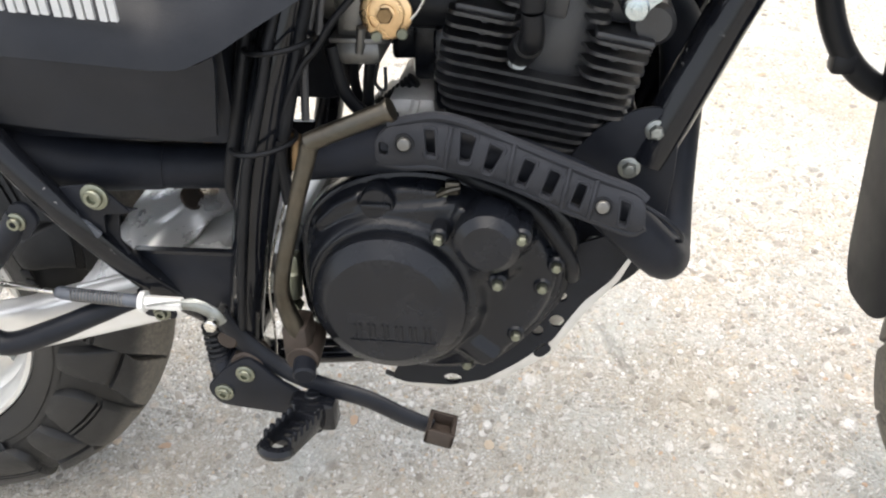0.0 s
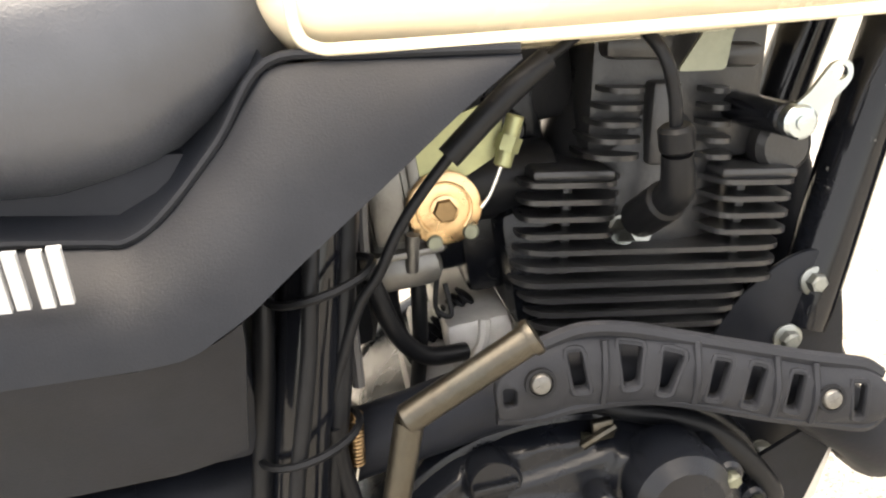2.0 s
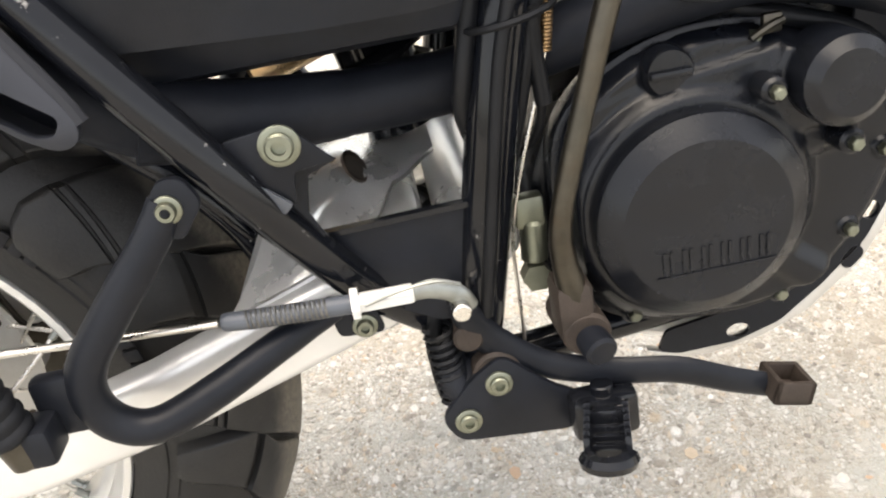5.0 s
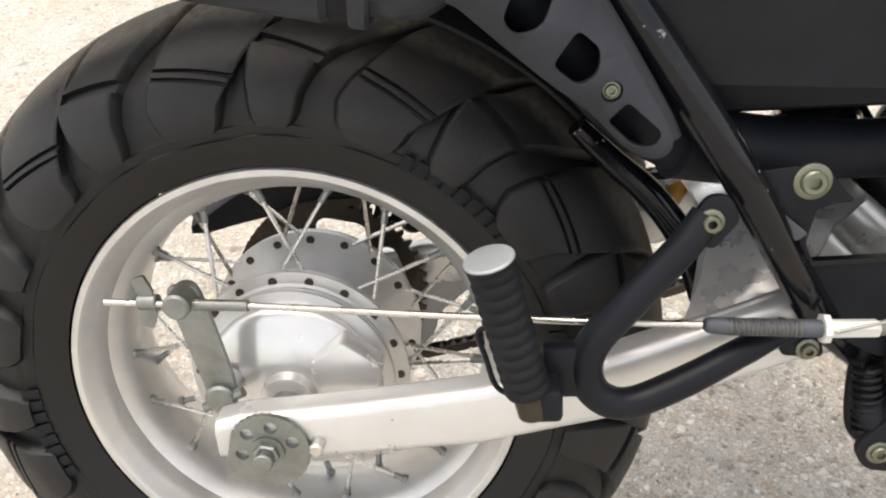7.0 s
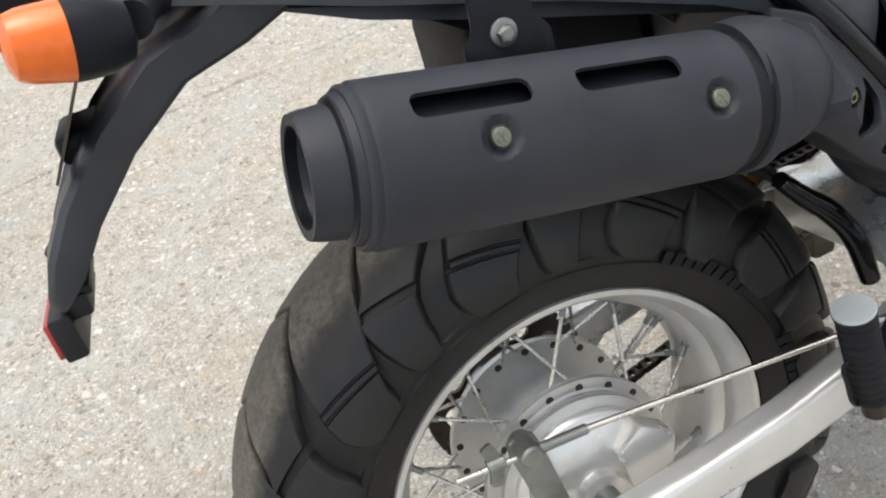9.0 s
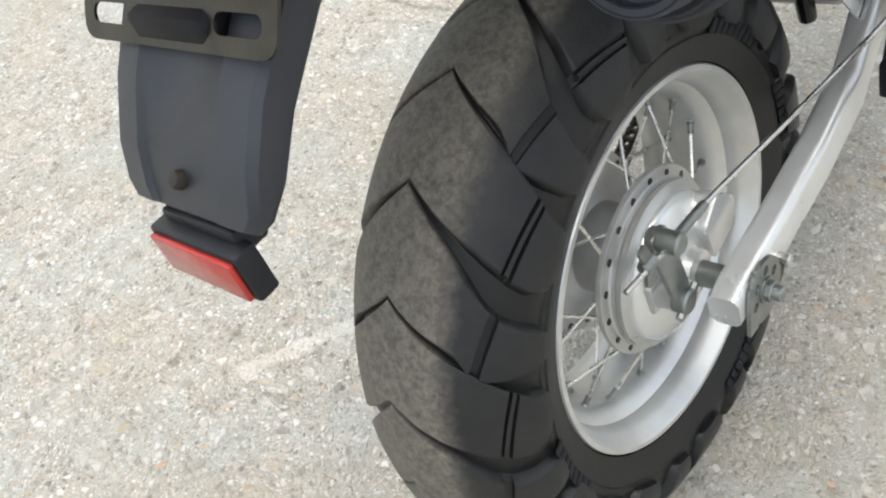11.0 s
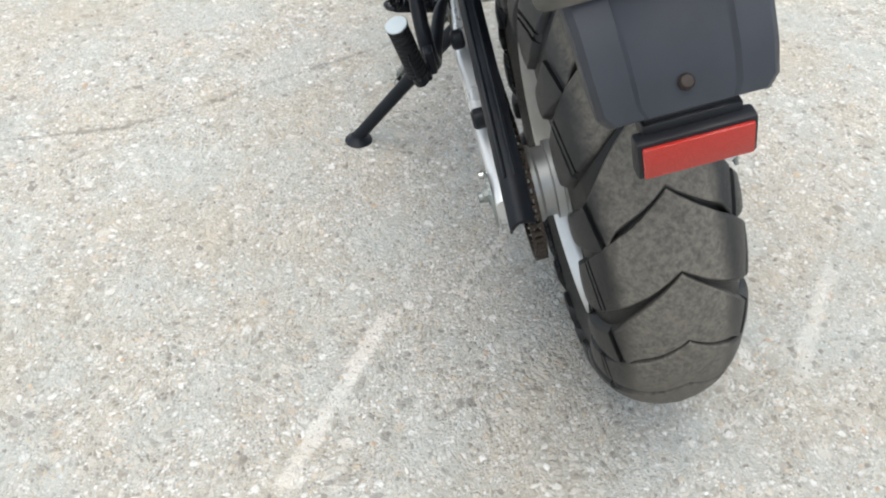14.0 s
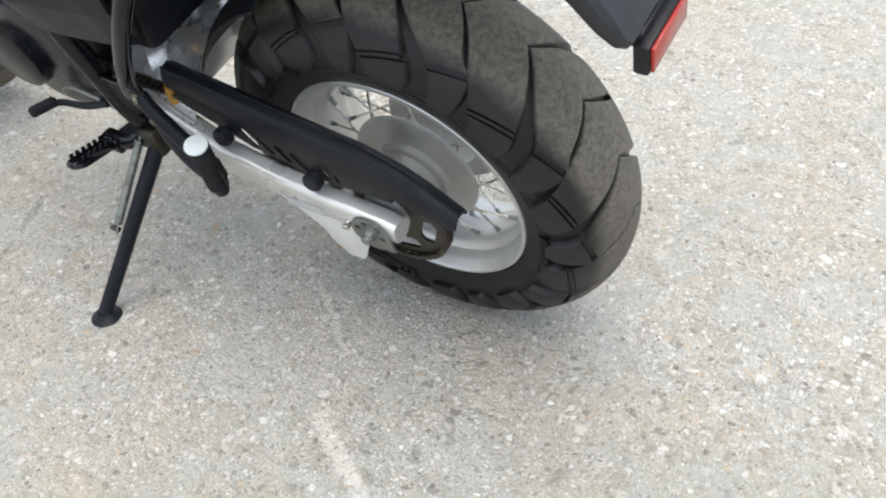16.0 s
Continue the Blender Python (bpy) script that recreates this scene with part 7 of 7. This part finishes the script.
part("vent_hose", tube([(0.540, -0.128, 0.385), (0.527, -0.153, 0.333), (0.518, -0.1585, 0.2945), (0.5075, -0.1600, 0.259), (0.495, -0.1595, 0.217), (0.482, -0.1590, 0.150), (0.473, -0.1560, 0.100), (0.466, -0.150, 0.060)], 0.0042, 12), HOSE, bike, "grey-black rubber vent hose on the frame tube")
part("vent_hose", tube([(0.553, -0.118, 0.372), (0.541, -0.130, 0.320), (0.527, -0.137, 0.262), (0.511, -0.138, 0.205), (0.495, -0.134, 0.150), (0.482, -0.120, 0.110), (0.474, -0.100, 0.080)], 0.0058, 12), HOSE, bike, "black rubber vent hose")
part("grey_wire", tube([(0.555, -0.115, 0.360), (0.548, -0.118, 0.335), (0.540, -0.118, 0.300), (0.535, -0.115, 0.25)], 0.0035, 8), CABLE_GREY, bike)
part("grey_wire", tube([(0.562, -0.105, 0.365), (0.556, -0.110, 0.345), (0.552, -0.112, 0.320)], 0.003, 8), CABLE_GREY, bike)
part("yellow_wire", tube([(0.553, -0.118, 0.362), (0.548, -0.121, 0.350), (0.546, -0.12, 0.335)], 0.0018, 6), BRONZE, bike)
for z, x in ((0.2400, 0.5065), (0.3215, 0.5290)):
    ring = [(x + 0.0265 * math.cos(a), -0.1400 + 0.0245 * math.sin(a), z + 0.004 * math.cos(a)) for a in (2 * math.pi * k / 24 for k in range(25))]
    part("cable_tie", tube(ring, 0.0022, 6, 1, closed=True, flat=1.0), HOSE, bike, "black nylon cable tie")
part("switch_spring", merge(coil((0.5310, -0.132, 0.244), (0.5265, -0.132, 0.214), 0.0034, 0.0009, 14), rod((0.5310, -0.132, 0.244), (0.5265, -0.132, 0.214), 0.0031, 10)), BRONZE, bike, "tarnished brake switch spring")
part("switch_wire", tube([(0.5265, -0.132, 0.214), (0.5200, -0.134, 0.195), (0.5040, -0.135, 0.150), (0.4940, -0.135, 0.115), (0.4905, -0.135, 0.088), (0.4900, -0.135, 0.040), (0.4880, -0.136, 0.018)], 0.0012, 8), STEEL, bike, "thin bright pull wire beside the seat tube")
part("brake_switch", merge(rod((0.508, -0.118, 0.105), (0.506, -0.118, 0.075), 0.009, 14, 0.002), box(0.496, 0.516, -0.124, -0.110, 0.100, 0.122, 0.003), rod((0.505, -0.128, 0.066), (0.505, -0.115, 0.066), 0.010, 6)), YELLOW_ZINC, bike, "plated brake light switch")

# kick starter
kick = part("kick_starter", tube([(0.524, -0.158, 0.052), (0.5165, -0.166, 0.095), (0.5175, -0.172, 0.130), (0.538, -0.178, 0.200), (0.5575, -0.181, 0.2600)], [0.0100, 0.0080, 0.0068, 0.0066, 0.0072], 14, 5), BARE, bike, "worn bare steel kick starter lever")
part("kick_foot", merge(rod((0.5545, -0.1815, 0.2600), (0.6190, -0.1845, 0.2895), 0.0075, 16, 0.002), lathe([(0.0086, 0), (0.0090, 0.002), (0.0086, 0.004), (0.006, 0.0045)], (0.6170, -0.1843, 0.2885), (0.0645, -0.003, 0.0295), 18)), BARE, kick, "folded round foot piece")
part("kick_boss", merge(rod((0.522, -0.128, 0.044), (0.525, -0.170, 0.042), 0.0155, 20, 0.002), box(0.508, 0.532, -0.170, -0.138, 0.040, 0.078, 0.006)), RUST, kick, "rust-spotted boss")
part("kick_pin", rod((0.5259, -0.162, 0.0400), (0.530, -0.184, 0.0360), 0.0105, 18, 0.002), SATIN, kick)

# skid plate: bright bent sheet under a black drilled flange
def skid():
    line = curve_through([(0.8170, 0, 0.1400), (0.8010, 0, 0.1000), (0.7750, 0, 0.0650), (0.7640, 0, 0.0440), (0.7430, 0, 0.0110), (0.7030, 0, -0.0215), (0.6690, 0, -0.0350), (0.6190, 0, -0.0400), (0.5800, 0, -0.0280)], 6)
    rings = []
    for i, p in enumerate(line):
        a, b = line[max(i - 1, 0)], line[min(i + 1, len(line) - 1)]
        t = (b - a).normalized()
        n = Vector((t.z, 0, -t.x))
        if n.z > 0:
            n = -n
        rings.append([p + Vector((0, -0.064, 0)), p + Vector((0, 0.064, 0)), p + n * 0.003 + Vector((0, 0.064, 0)), p + n * 0.003 + Vector((0, -0.064, 0))])
    return bridge_rings(bmesh.new(), rings)


skid_ob = part("skid_plate", skid(), ALLOY, bike, "bright aluminium skid plate under the engine")
flange_in = [(0.800, 0.150), (0.762, 0.135), (0.736, 0.108), (0.716, 0.068), (0.692, 0.030), (0.650, -0.006), (0.597, -0.014)]
flange_out = [(0.5900, -0.0300), (0.6050, -0.0350), (0.6490, -0.0345), (0.6822, -0.0245), (0.7140, -0.0005), (0.7455, 0.0292), (0.7622, 0.0602), (0.7720, 0.0760), (0.7930, 0.0990), (0.8140, 0.1380)]
hs = [disc_outline(0.6505, -0.0255, 0.0088, 18, 0.66), slot_outline(0.7335, 0.0135, 0.7385, 0.0185, 0.0058), disc_outline(0.7305, 0.0390, 0.0060, 14), disc_outline(0.7480, 0.0510, 0.0070, 16), disc_outline(0.7500, 0.0790, 0.0060, 14)]
rim_out = [(0.5820, -0.0270), (0.6000, -0.0385), (0.6300, -0.0405), (0.6690, -0.0345), (0.7020, -0.0210), (0.7430, 0.0115), (0.7630, 0.0445), (0.7740, 0.0645), (0.8005, 0.0995), (0.8155, 0.1360)]
part("side_wall", plate(round_corners(rim_out + flange_out[::-1], 0.0015), -0.0985, -0.0900, soft=0.001), CAST, skid_ob, "bright upturned lower edge")
part("drilled_flange", plate(round_corners(flange_out + flange_in, 0.004), -0.0990, -0.0955, hs), SATIN, skid_ob, "black drilled side flange")

# hose loop by the steering head
part("front_brake_hose", tube([(0.935, -0.035, 0.48), (0.942, -0.02, 0.38), (0.956, -0.005, 0.318), (0.985, 0.0, 0.268), (1.030, 0.004, 0.240), (1.090, 0.008, 0.232)], 0.0110, 14), HOSE, bike, "thick black hose loop before the frame")
part("hose_clip", box(0.966, 0.986, -0.012, 0.008, 0.262, 0.280, 0.004), HOSE, bike)
